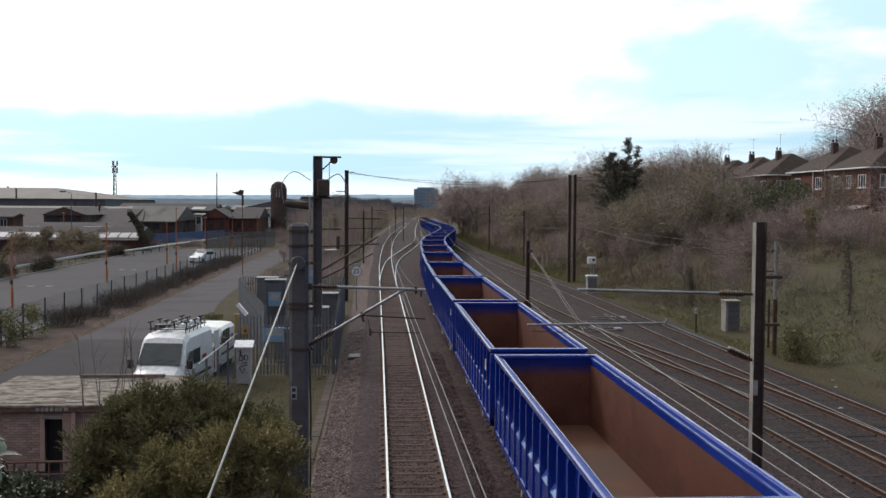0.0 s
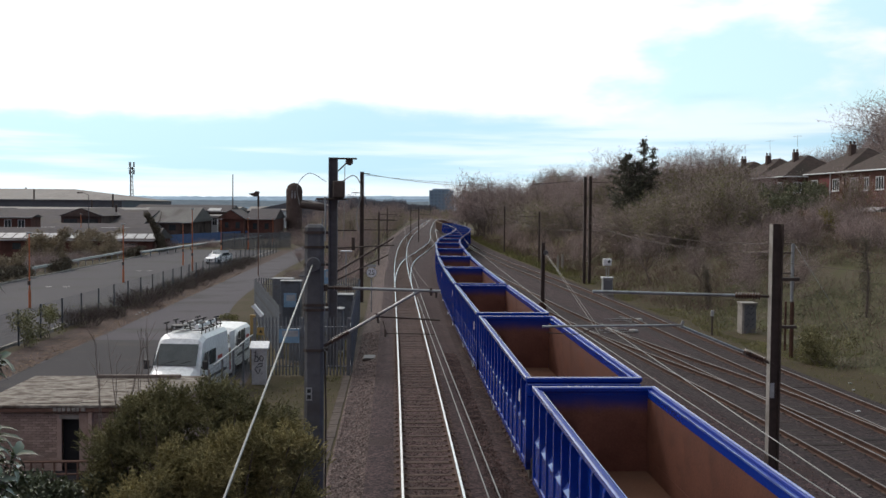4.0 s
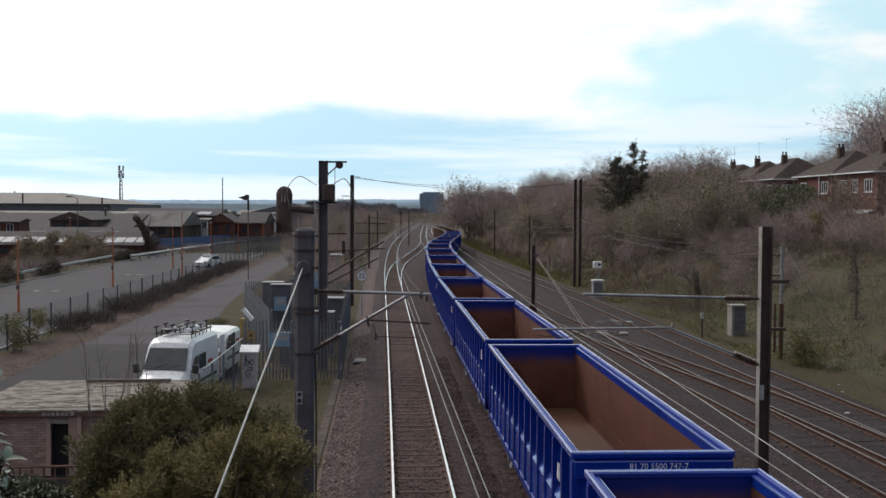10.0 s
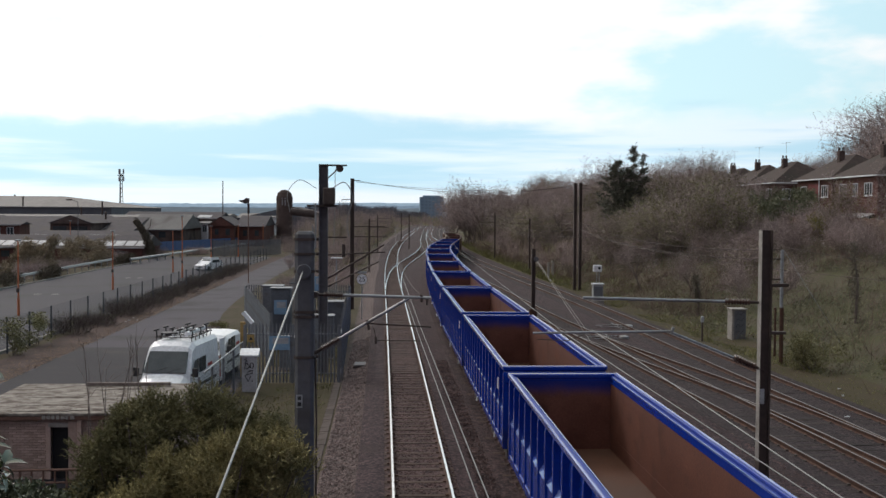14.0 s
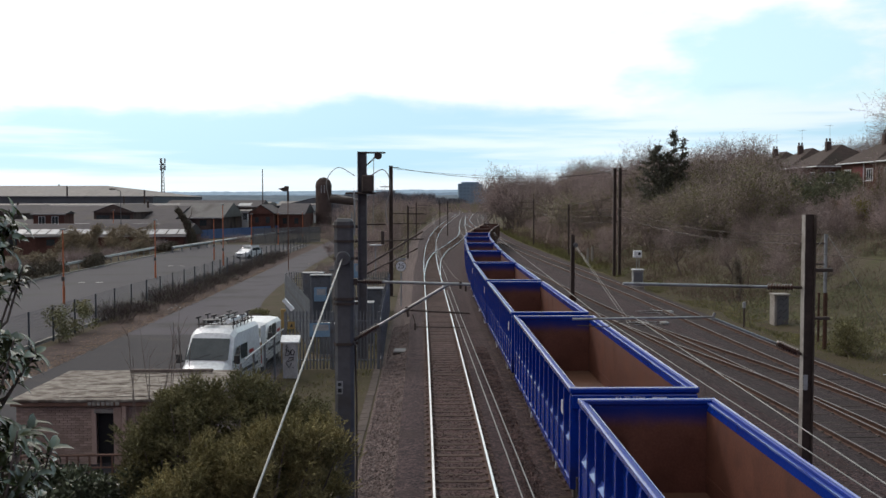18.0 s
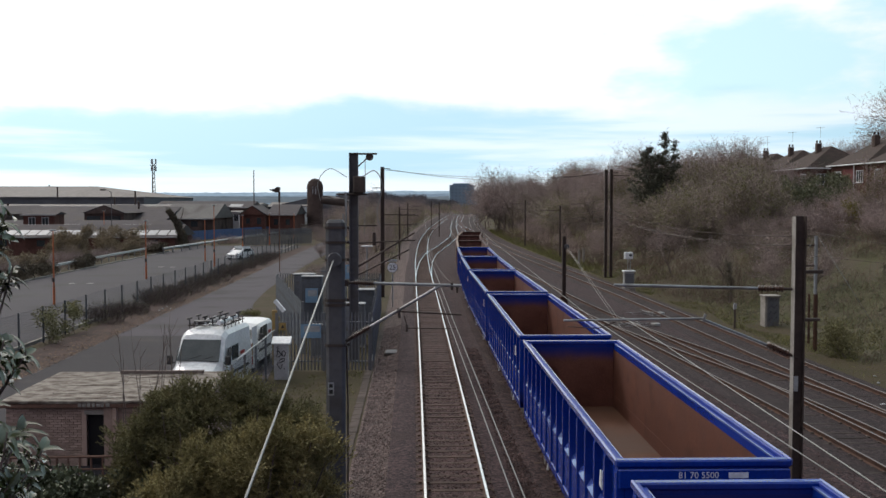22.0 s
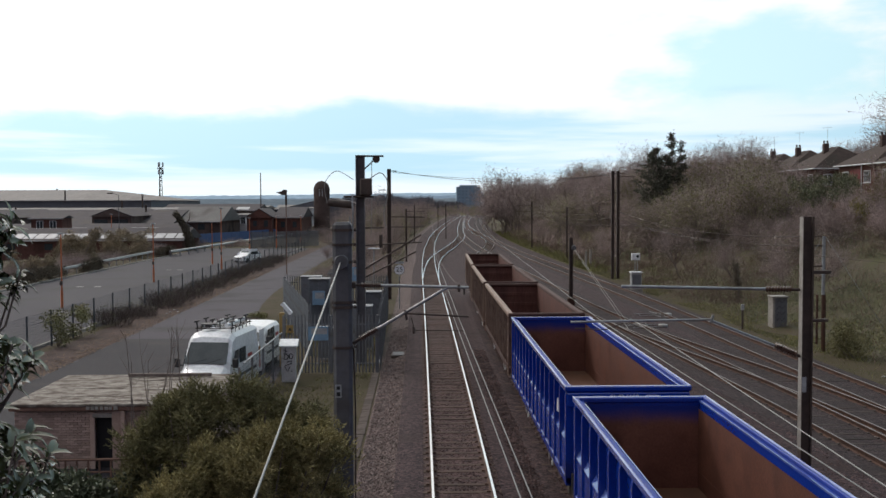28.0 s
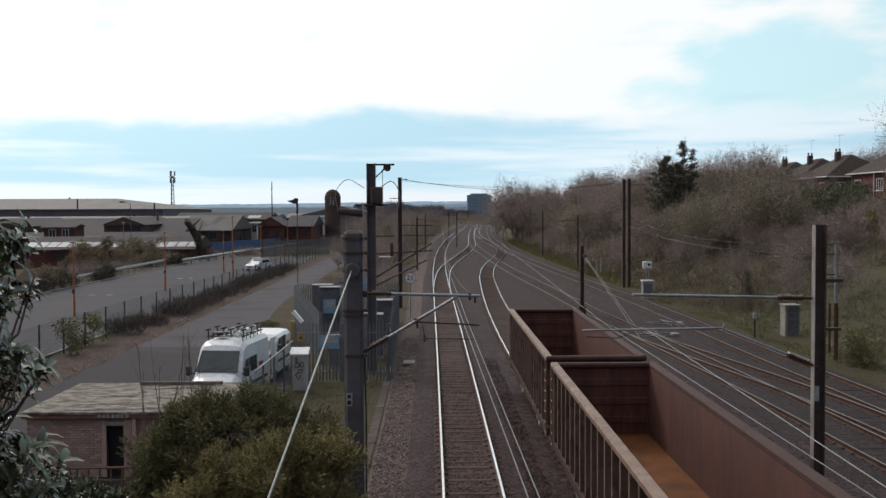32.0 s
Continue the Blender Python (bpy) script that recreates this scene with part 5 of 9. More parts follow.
def graffiti_cabinet():
    c = empty("roadside_cabinet", pose(-5.65, 43.2, -0.5), "grey roadside cabinet with black graffiti and white top", "cabinet")
    part("body", Form().cbox(-0.3, 0.3, -0.22, 0.22, 0.0, 1.52, 0.02), M_PALEGREY, c)
    part("cap", Form().prism([(-0.30, 1.522), (0.30, 1.522), (0.30, 1.80), (-0.30, 1.58)], 0, -0.40, 0.40), M_WHITE, c, "white sloping top")
    f = Form()
    f.line([(-0.2, -0.226, 1.40), (-0.06, -0.226, 1.34), (-0.2, -0.226, 1.24), (-0.04, -0.226, 1.22)], 0.02, 4)
    f.line([(-0.12, -0.226, 1.46), (-0.14, -0.226, 1.18), (-0.19, -0.226, 1.0), (-0.06, -0.226, 1.0), (0.02, -0.226, 1.12), (-0.08, -0.226, 1.2)], 0.022, 4)
    f.line([(0.04, -0.226, 1.2), (0.12, -0.226, 1.26), (0.2, -0.226, 1.16), (0.15, -0.226, 1.02), (0.05, -0.226, 1.04), (0.04, -0.226, 1.2)], 0.022, 4)
    f.line([(0.02, -0.226, 0.93), (-0.16, -0.226, 0.72), (0.14, -0.226, 0.82), (0.16, -0.226, 0.92), (-0.02, -0.226, 0.9)], 0.022, 4)
    f.line([(-0.17, -0.226, 0.70), (-0.03, -0.226, 0.46), (0.06, -0.226, 0.68)], 0.022, 4)
    f.line([(0.13, -0.226, 0.5), (0.15, -0.226, 0.46)], 0.03, 4)
    part("graffiti", f, M_GRAF, c)
    y = empty("barrier_post", pose(-6.45, 47.0, -0.5), "yellow post with a white slanted box", "post", "line-side posts")
    part("post", Form().cbox(-0.12, 0.12, -0.1, 0.1, 0, 2.55, 0.02), M_YELLOW, y)
    part("box", Form().prism([(-0.05, 2.95), (0.38, 2.45), (0.5, 2.55), (0.08, 3.05)][::-1], 1, -0.2, 0.1), M_WHITE, y)


graffiti_cabinet()


def mesh_fence(name, pts, h, label, post_step, base=-0.5, mat=None, infill=True):
    """A steel mesh fence: posts, a top rail and thin wires."""
    g = empty(name, pose(pts[0][0], pts[0][1], base), label, "fence", "mesh fences")
    ox, oy = pts[0]
    mat = mat or M_PALISADE
    pm = Form().cbox(-0.04, 0.04, -0.04, 0.04, -0.1, h, 0.008).mesh("post", mat)
    for (x0, y0), (x1, y1) in zip(pts, pts[1:]):
        L = math.hypot(x1 - x0, y1 - y0)
        n = max(1, int(round(L / post_step)))
        for i in range(n):
            a, b = i / n, (i + 1) / n
            p = Vector((x0 + (x1 - x0) * a - ox, y0 + (y1 - y0) * a - oy, 0))
            q = Vector((x0 + (x1 - x0) * b - ox, y0 + (y1 - y0) * b - oy, 0))
            o = new("post", pm)
            o.parent, o.location = g, p
            if infill:
                f = Form()
                k = 12
                d = (q - p)
                nrm = Vector((-d.y, d.x, 0)).normalized() * 0.004
                for z in [0.08 + (h - 0.14) * j / k for j in range(k + 1)]:
                    up = Vector((0, 0, 0.006))
                    a0, a1 = p + Vector((0, 0, z)), q + Vector((0, 0, z))
                    f.face([a0 - up, a1 - up, a1 + up, a0 + up])
                m = int(d.length / 0.075)
                for j in range(1, m):
                    c = p.lerp(q, j / m)
                    w = d.normalized() * 0.004
                    f.face([c - w + Vector((0, 0, 0.05)), c + w + Vector((0, 0, 0.05)), c + w + Vector((0, 0, h - 0.05)), c - w + Vector((0, 0, h - 0.05))])
                part("mesh_panel", f.raw("mesh_panel", mat), None, g)
    return g


M_FENCE = material("dark_green_grey_fence", (0.035, 0.045, 0.055), (0.06, 0.07, 0.085), 0.5, 0.6, bump=0.1)
fence = mesh_fence("mesh_fence", [(-6.2, 45.0), (-6.35, 38), (-6.55, 31)], 1.85, "grey mesh fence beside the parked vans", 2.6)
part("top_rail", Form().line([(0, 0, 1.87), (-0.15, -7, 1.87), (-0.18, -8.6, 1.87)], 0.035, 6), M_GALV, fence, "pale galvanised top rail")
mesh_fence("boundary_fence", [(-20.2, 32), (-19.8, 58), (-19.3, 90), (-19.0, 120), (-18.5, 165)], 1.95, "dark steel mesh fence along the car park", 3.4, mat=M_FENCE)

# cable trough, chamber lid and road surfaces
M_TROUGH = material("dirty_concrete", (0.079, 0.063, 0.056), (0.112, 0.090, 0.079), 0.5, 0.95, bump=0.4, stain=(0.058, 0.045, 0.037), stain_size=0.6, obrand=0.2, spec=0.1)
def trough():
    g = empty("cable_trough", None, "concrete cable trough beside the track", "cable trough", kind="structure")
    lid = Form().cbox(-0.16, 0.16, -0.49, 0.49, -0.55, -0.45, 0.015).mesh("trough_lid", M_TROUGH)
    rng = random.Random(4)
    for i in range(48):
        y = 28.5 + i
        o = new("trough_lid", lid)
        o.parent = g
        o.matrix_basis = pose(-2.05 + 0.25 * smoothstep(40, 70, y) + rng.uniform(-0.015, 0.015), y, rng.uniform(-0.01, 0.01), 0, 0, rng.uniform(-0.8, 0.8))


trough()
lid = empty("chamber_lid", pose(-1.0, 49.6, -0.29), "dark steel chamber lid in the ballast", "chamber lid")
part("plate", Form().cbox(-0.42, 0.42, -0.55, 0.55, -0.12, 0.03, 0.02), M_MAST, lid)
part("rim", Form().cbox(-0.47, 0.47, -0.61, 0.61, -0.14, -0.01, 0.02), M_MASTDARK, lid)

ribbon("access_road", lambda y: -16.8, lambda y: spline([(-40, -6.6), (50, -6.7), (56, -7.2), (61, -8.8), (66, -10.6), (71, -11.4), (84, -12.4), (105, -12.7), (170, -12.2)], y), -0.486, -40, 190, 2.5, M_ASPHALT, "patched dark asphalt access road", "road")
M_NEWASPHALT = material("resurfaced_asphalt", (0.020, 0.018, 0.022), (0.028, 0.025, 0.029), 2.0, 0.9, bump=0.3, fine=0.03, stain=(0.042, 0.034, 0.034), stain_size=2.2, stain_at=(0.56, 0.7), world=True, spec=0.25)
ribbon("road_patch", lambda y: -16.72 + 0.10 * math.sin(y * 1.3) + 0.06 * math.sin(y * 3.1), lambda y: -6.75, -0.481, -40, 57.2, 0.5, M_NEWASPHALT, "darker resurfaced stretch of the access road", "road")
ribbon("car_park", lambda y: -36.3 - 0.003 * y, lambda y: -20.7 + 0.011 * y, -0.49, 20, 172, 4.0, M_CARPARK, "pale grey asphalt car park", "car park")
ribbon("road_verge", lambda y: -19.6 + 0.006 * y, lambda y: -16.8, -0.478, 10, 172, 2.5, M_VERGE, "earthy verge with dead leaves below the fence", "verge")
ribbon("cess_path", lambda y: -6.1, lambda y: -1.8, -0.483, 12, 45, 2.5, M_GRASS, "earth and thin grass beside the cess", "verge")
M_MARK = material("worn_road_paint", (0.34, 0.34, 0.33), (0.22, 0.22, 0.21), 0.3, 0.8, bump=0.0)
marks = empty("bay_markings", None, "worn white bay markings on the car park", "road marking", kind="structure")
for x, y in ((-31.3, 93.5), (-29.7, 93.5), (-28.9, 116.5), (-27.6, 116.5), (-33.6, 76)):
    part("mark", Form().box(x - 0.3, x + 0.3, y, y + 0.5, -0.486, -0.484), M_MARK, marks)


# ---- vehicles ----
M_BLACKPL = material("black_plastic", (0.018, 0.018, 0.019), (0.03, 0.03, 0.032), 0.2, 0.55, bump=0.1)
M_LAMP = material("lamp_glass", (0.55, 0.56, 0.57), (0.65, 0.66, 0.67), 0.1, 0.12, bump=0.0)
M_TAIL = material("red_lamp", (0.25, 0.01, 0.01), (0.3, 0.015, 0.012), 0.1, 0.2, bump=0.0)


def loft(f, sections):
    """Skin through closed outlines of equal length."""
    s, n = len(f.v), len(sections[0])
    for sec in sections:
        f.v += [tuple(p) for p in sec]
    for k in range(len(sections) - 1):
        for i in range(n):
            j = (i + 1) % n
            f.f.append((s + k * n + i, s + k * n + j, s + (k + 1) * n + j, s + (k + 1) * n + i))
    f.f.append(tuple(s + i for i in reversed(range(n))))
    e = s + (len(sections) - 1) * n
    f.f.append(tuple(e + i for i in range(n)))
    return f


def van_section(y, w, z0, z1, shoulder, top_in):
    """An outline across the van: flat sides, tumblehome above the shoulder, rounded roof."""
    return [(-w, y, z0), (w, y, z0), (w + 0.02, y, z0 + 0.3), (w + 0.02, y, shoulder), (w - top_in * 0.6, y, z1 - 0.18), (w - top_in - 0.1, y, z1 - 0.03), (w * 0.4, y, z1 + 0.02),
            (-w * 0.4, y, z1 + 0.02), (-w + top_in + 0.1, y, z1 - 0.03), (-w + top_in * 0.6, y, z1 - 0.18), (-w - 0.02, y, shoulder), (-w - 0.02, y, z0 + 0.3)]


def van(m, length, roof, label, rack=False, stripe=False):
    """Front faces -y. Length along y."""
    v = empty("van", m, label, "van", "parked vans")
    L = length
    f = Form()
    secs = [van_section(0.0, 0.80, 0.35, 0.80, 0.7, 0.1), van_section(0.12, 0.93, 0.30, 1.0, 0.8, 0.1), van_section(0.75, 0.97, 0.28, 1.22, 0.95, 0.1),
            van_section(0.95, 0.97, 0.28, 1.34, 1.05, 0.12), van_section(1.65, 0.98, 0.28, roof - 0.16, 1.15, 0.16), van_section(2.0, 0.98, 0.28, roof, 1.15, 0.12),
            van_section(L - 0.15, 0.98, 0.28, roof, 1.15, 0.10), van_section(L, 0.95, 0.32, roof - 0.08, 1.15, 0.12)]
    body = part("body", loft(f, secs), M_WHITE, v, smooth=False)
    # windscreen, flush on the raked front
    def on_front(x, t):
        y = 0.93 + (1.68 - 0.93) * t
        return (x, y - 0.02, 1.36 + (roof - 0.18 - 1.34) * t + 0.02)
    part("windscreen", Form().face([on_front(-0.84, 0.02), on_front(0.84, 0.02), on_front(0.76, 0.80), on_front(-0.76, 0.80)]).face([tuple(Vector(on_front(x, t)) + Vector((0, 0.015, -0.02))) for x, t in ((-0.84, 0.02), (-0.76, 0.8), (0.76, 0.8), (0.84, 0.02))]), M_GLASS, v)
    for s in (-1, 1):
        x = s * 1.003
        part("door_window", Form().prism([(1.25, 1.22), (2.0, 1.22), (2.0, 1.82), (1.62, 1.80)][::s], 0, x - 0.012, x + 0.004), M_GLASS, v)
        part("side_window", Form().prism([(2.15, 1.25), (3.0, 1.25), (3.0, 1.82), (2.15, 1.82)][::s], 0, x - 0.012, x + 0.003), M_GLASS, v)
        part("mirror", Form().cbox(min(s * 1.05, s * 1.27), max(s * 1.05, s * 1.27), 1.02, 1.16, 1.22, 1.58, 0.03).tube((s * 0.98, 1.15, 1.3), (s * 1.12, 1.1, 1.3), 0.03), M_BLACKPL, v)
        part("headlamp", Form().cbox(min(s * 0.55, s * 0.9), max(s * 0.55, s * 0.9), -0.015, 0.14, 0.78, 0.98, 0.03), M_LAMP, v)
        part("side_rubbing_strip", Form().cbox(min(x, x + s * 0.03), max(x, x + s * 0.03), 1.3, L - 0.6, 0.72, 0.84, 0.01), M_BLACKPL, v)
        part("tail_lamp", Form().cbox(min(s * 0.86, s * 0.97), max(s * 0.86, s * 0.97), L - 0.03, L + 0.015, 0.9, 1.5, 0.01), M_TAIL, v)
        for y in (0.95, L - 1.15):
            w = part("wheel", Form().spin([(0.2, -0.1), (0.32, -0.1), (0.335, -0.06), (0.335, 0.06), (0.32, 0.1), (0.2, 0.1)], 22, axis=0), M_RUBBER, v)
            w.matrix_basis = pose(s * 0.88, y, 0.335)
            part("hub", Form().spin([(0.05, 0.085), (0.19, 0.08), (0.2, 0.05)] if s > 0 else [(0.2, -0.05), (0.19, -0.08), (0.05, -0.085)], 16, axis=0), M_GALV, w)
        if stripe:
            part("livery_patch", Form().box(min(x, x + s * 0.004), max(x, x + s * 0.004), 3.25, 3.85, 1.32, 1.46), M_RED, v, "red livery lettering as a patch")
    part("grille", Form().cbox(-0.5, 0.5, -0.02, 0.05, 0.72, 0.95, 0.02), M_BLACKPL, v)
    part("bumper", Form().cbox(-0.9, 0.9, -0.09, 0.12, 0.32, 0.62, 0.05), M_BLACKPL, v)
    part("wiper", Form().tube(on_front(-0.5, 0.03), on_front(0.1, 0.22), 0.012, n=4).tube(on_front(0.1, 0.03), on_front(0.6, 0.2), 0.012, n=4), M_BLACKPL, v)
    part("rear_plate", Form().box(-0.26, 0.26, L + 0.012, L + 0.016, 0.6, 0.72), M_YELLOW, v)
    part("front_plate", Form().box(-0.26, 0.26, -0.096, -0.092, 0.4, 0.51), M_WHITE, v)
    if rack:
        d = part("rear_door", Form().cbox(0.98, 1.03, L - 0.02, L + 0.62, 0.45, roof - 0.25, 0.01), M_WHITE, v, "open rear door with warning stripes")
        part("warning_stripe", Form().box(0.985, 1.035, L - 0.026, L - 0.0205, 1.0, 1.55), M_YELLOW, d)
        part("warning_stripe", Form().box(0.985, 1.035, L - 0.026, L - 0.0205, 0.62, 0.98), M_RED, d)
        r = part("roof_rack", Form(), M_STEEL, v)
        f = Form()
        for x in (-0.7, 0.7):
            f.tube((x, 2.05, roof + 0.14), (x, L - 0.3, roof + 0.14), 0.022, n=6)
        for k in range(6):
            y = 2.1 + k * (L - 2.5) / 5
            f.tube((-0.78, y, roof + 0.14), (0.78, y, roof + 0.14), 0.022, n=6)
            for x in (-0.7, 0.7):
                f.tube((x, y, roof - 0.04), (x, y, roof + 0.24), 0.02, n=6)
        r.data = f.mesh("roof_rack", M_STEEL)
        f = Form()
        for x in (-0.45, -0.12):
            f.cbox(x - 0.03, x + 0.03, 2.2, L - 0.2, roof + 0.17, roof + 0.25, 0.008)
        for k in range(9):
            f.tube((-0.45, 2.35 + k * 0.3, roof + 0.21), (-0.12, 2.35 + k * 0.3, roof + 0.21), 0.016, n=6)
        part("ladder", f, M_GALV, v, "aluminium ladder on the rack")
        part("pipe_carrier", Form().tube((0.42, 2.3, roof + 0.25), (0.42, L - 0.4, roof + 0.25), 0.09, n=12), M_WHITE, v)
        for x, y in ((-0.72, 2.1), (0.15, 2.3), (0.72, 2.1), (-0.3, 2.75), (0.15, 3.2), (0.72, 3.2), (-0.72, 3.2), (0.2, 3.9), (-0.2, 4.4), (0.55, 4.5)):
            part("rack_clamp", Form().tube((x + 0.03, y, roof + 0.12), (x, y, roof + 0.44), 0.03).tube((x - 0.1, y, roof + 0.40), (x + 0.13, y, roof + 0.46), 0.035), M_BLACKPL, v)
        part("cable_coil", Form().spin([(0.26, -0.05), (0.32, -0.05), (0.32, 0.05), (0.26, 0.05)], 20, (-0.35, 2.55, roof + 0.24), 2), M_BLACKPL, v, "coil of black cable on the rack")
    return v


van(pose(-8.5, 38.4, -0.486, 0, 0, -7), 5.0, 2.48, "white panel van with roof rack parked on the road", True, True)
van(pose(-8.15, 45.0, -0.486, 0, 0, -4), 4.6, 1.92, "white panel van parked behind another on the road", False, True)


def car(m, label):
    c = empty("car", m, label, "car")
    L = 4.1

    def sec(y, w, z0, z1, cab=0.0):
        return [(-w, y, z0), (w, y, z0), (w + 0.01, y, z0 + 0.25), (w, y, z1 - 0.05), (w - 0.05 - cab, y, z1), (-w + 0.05 + cab, y, z1), (-w, y, z1 - 0.05), (-w - 0.01, y, z0 + 0.25)]

    part("body", loft(Form(), [sec(0, 0.72, 0.3, 0.66), sec(0.15, 0.84, 0.24, 0.76), sec(0.95, 0.87, 0.22, 0.92), sec(2.2, 0.87, 0.22, 0.96), sec(L - 0.3, 0.86, 0.22, 0.96), sec(L, 0.78, 0.32, 0.86)]), M_WHITE, c)
    part("cabin", loft(Form(), [sec(0.95, 0.8, 0.86, 0.93, 0.02), sec(1.75, 0.74, 0.9, 1.45, 0.12), sec(3.3, 0.73, 0.9, 1.46, 0.12), sec(3.95, 0.76, 0.86, 0.98, 0.03)]), M_WHITE, c)
    part("windscreen", Form().face([(-0.68, 1.08, 1.0), (0.68, 1.08, 1.0), (0.6, 1.66, 1.4), (-0.6, 1.66, 1.4)]).face([(-0.68, 1.1, 1.0), (-0.6, 1.68, 1.4), (0.6, 1.68, 1.4), (0.68, 1.1, 1.0)]), M_GLASS, c)
    for s in (-1, 1):
        part("side_window", Form().prism([(1.55, 1.0), (3.5, 1.0), (3.2, 1.36), (1.85, 1.36)][::s], 0, s * 0.79 - 0.012, s * 0.79 + 0.012), M_GLASS, c)
    part("roof", loft(Form(), [sec(1.7, 0.66, 1.43, 1.475, 0.05), sec(3.35, 0.66, 1.43, 1.485, 0.05)]), M_WHITE, c)
    for s in (-1, 1):
        part("headlamp", Form().cbox(min(s * 0.5, s * 0.78), max(s * 0.5, s * 0.78), -0.01, 0.1, 0.58, 0.72, 0.02), M_LAMP, c)
        part("mirror", Form().cbox(min(s * 0.86, s * 1.0), max(s * 0.86, s * 1.0), 1.25, 1.4, 0.92, 1.06, 0.02), M_WHITE, c)
        for y in (0.8, L - 0.8):
            w = part("wheel", Form().spin([(0.18, -0.09), (0.29, -0.09), (0.3, -0.05), (0.3, 0.05), (0.29, 0.09), (0.18, 0.09)], 18, axis=0), M_RUBBER, c)
            w.matrix_basis = pose(s * 0.8, y, 0.3)
    part("grille", Form().cbox(-0.45, 0.45, -0.012, 0.05, 0.46, 0.58, 0.01), M_BLACKPL, c)
    return c


car(pose(-23.4, 130.5, -0.49, 0, 0, -24), "small white hatchback parked in the car park")
car(pose(-24.9, 56.6, -0.49, 0, 0, 92), "white hatchback parked by the car park fence")


# ---- car park furniture ----
M_ORANGE = material("orange_lamp_post", (0.525, 0.163, 0.062), (0.425, 0.125, 0.050), 0.6, 0.55, bump=0.1)


def orange_post(x, y, h):
    p = empty("lamp_post", pose(x, y, -0.5), "slim orange-painted lamp post in the car park", "lamp post", "orange lamp posts")
    part("pole", Form().tube((0, 0, -0.1), (0, 0, 1.3), 0.095, n=10).tube((0, 0, 1.3), (0, 0, h), 0.06, 0.045, n=10), M_ORANGE, p)
    part("head", Form().cbox(-0.22, 0.22, -0.12, 0.12, h, h + 0.1, 0.03), M_GALV, p)
    part("box", Form().cbox(-0.1, 0.1, -0.16, -0.06, 1.7, 2.0, 0.01), M_MASTDARK, p)


for x, y, h in ((-26.2, 74.5, 5.4), (-25.95, 99, 5.6), (-26.2, 128, 5.2), (-23.0, 117.5, 7.0), (-25.2, 150, 5.4), (-24.4, 172, 5.4), (-22.4, 190, 5.2), (-52.0, 172, 5.8)):
    orange_post(x, y, h)


def guard_rail():
    g = empty("guard_rail", None, "pale grey crash barrier along the car park edge", "barrier")
    for k in range(13):
        y0 = 106 + k * 3.0
        x = -37.6 - 0.008 * (y0 - 98)
        part("beam", Form().prism([(x, 0.15), (x + 0.08, 0.22), (x + 0.02, 0.3), (x + 0.08, 0.38), (x, 0.46), (x - 0.02, 0.3)], 1, y0, y0 + 2.98), M_GALV, g)
        part("post", Form().box(x - 0.12, x - 0.03, y0 + 0.1, y0 + 0.22, -0.7, 0.42), M_GALV, g)


guard_rail()


def ramp_rail():
    """The barrier that leads away beyond the car park, with a boarded fence behind it."""
    g = empty("guard_rail", None, "pale steel crash barrier on the far side of the car park", "barrier")
    a, b = Vector((-35.7, 145.5)), Vector((-24.3, 286))
    n = 34
    for k in range(n):
        p, q = a.lerp(b, k / n), a.lerp(b, (k + 0.995) / n)
        part("beam", Form().tube((p.x, p.y, 0.25), (q.x, q.y, 0.25), 0.19, n=6), M_GALV, g)
        part("post", Form().box(p.x - 0.08, p.x + 0.08, p.y + 0.1, p.y + 0.3, -1.0, 0.2), M_GALV, g)
    h = empty("boarded_fence", None, "dull blue boarded fence behind the crash barrier", "fence")
    for k in range(16):
        p = Vector((-47.5, 176)).lerp(Vector((-31.5, 232)), k / 16)
        q = Vector((-47.5, 176)).lerp(Vector((-31.5, 232)), (k + 0.97) / 16)
        part("fence_panel", Form().prism([(p.x, p.y), (q.x, q.y), (q.x - 0.06, q.y), (p.x - 0.06, p.y)], 2, -1.5, 1.3), M_BLUEFENCE, h)


M_BLUEFENCE = material("blue_fence", (0.045, 0.095, 0.225), (0.065, 0.125, 0.285), 0.5, 0.6, bump=0.05)
ramp_rail()


def slat_fence():
    """Panels of upright slats on rails, too far off for each slat to be lifted."""
    g = empty("palisade_fence", pose(-28.6, 172, -0.5, 0, 0, math.degrees(math.atan2(9, 10.4))), "blue-grey palisade fence at the car park end", "fence", "palisade fences")
    for k in range(6):
        f = Form()
        for i in range(16):
            f.box(k * 2.3 + i * 0.142, k * 2.3 + i * 0.142 + 0.09, -0.03, 0.0, 0.05, 2.75)
        f.box(k * 2.3, k * 2.3 + 2.26, 0.001, 0.05, 0.5, 0.58).box(k * 2.3, k * 2.3 + 2.26, 0.001, 0.05, 2.2, 2.28)
        part("slat_panel", f, M_PALISADE, g)
        part("post", Form().box(k * 2.3 - 0.07, k * 2.3 + 0.05, 0.05, 0.15, -0.1, 2.9), M_FENCE, g)


slat_fence()

# kerb walls along the car park
for nm, x, y0, y1 in (("kerb", -36.6, 30, 153), ("kerb", -20.3, 30, 172)):
    tagged(part(nm, Form().cbox(x - 0.08, x + 0.08, y0, y1, -0.6, -0.37, 0.02), M_CONCRETE), "concrete kerb along the car park edge", "kerb", kind="structure")


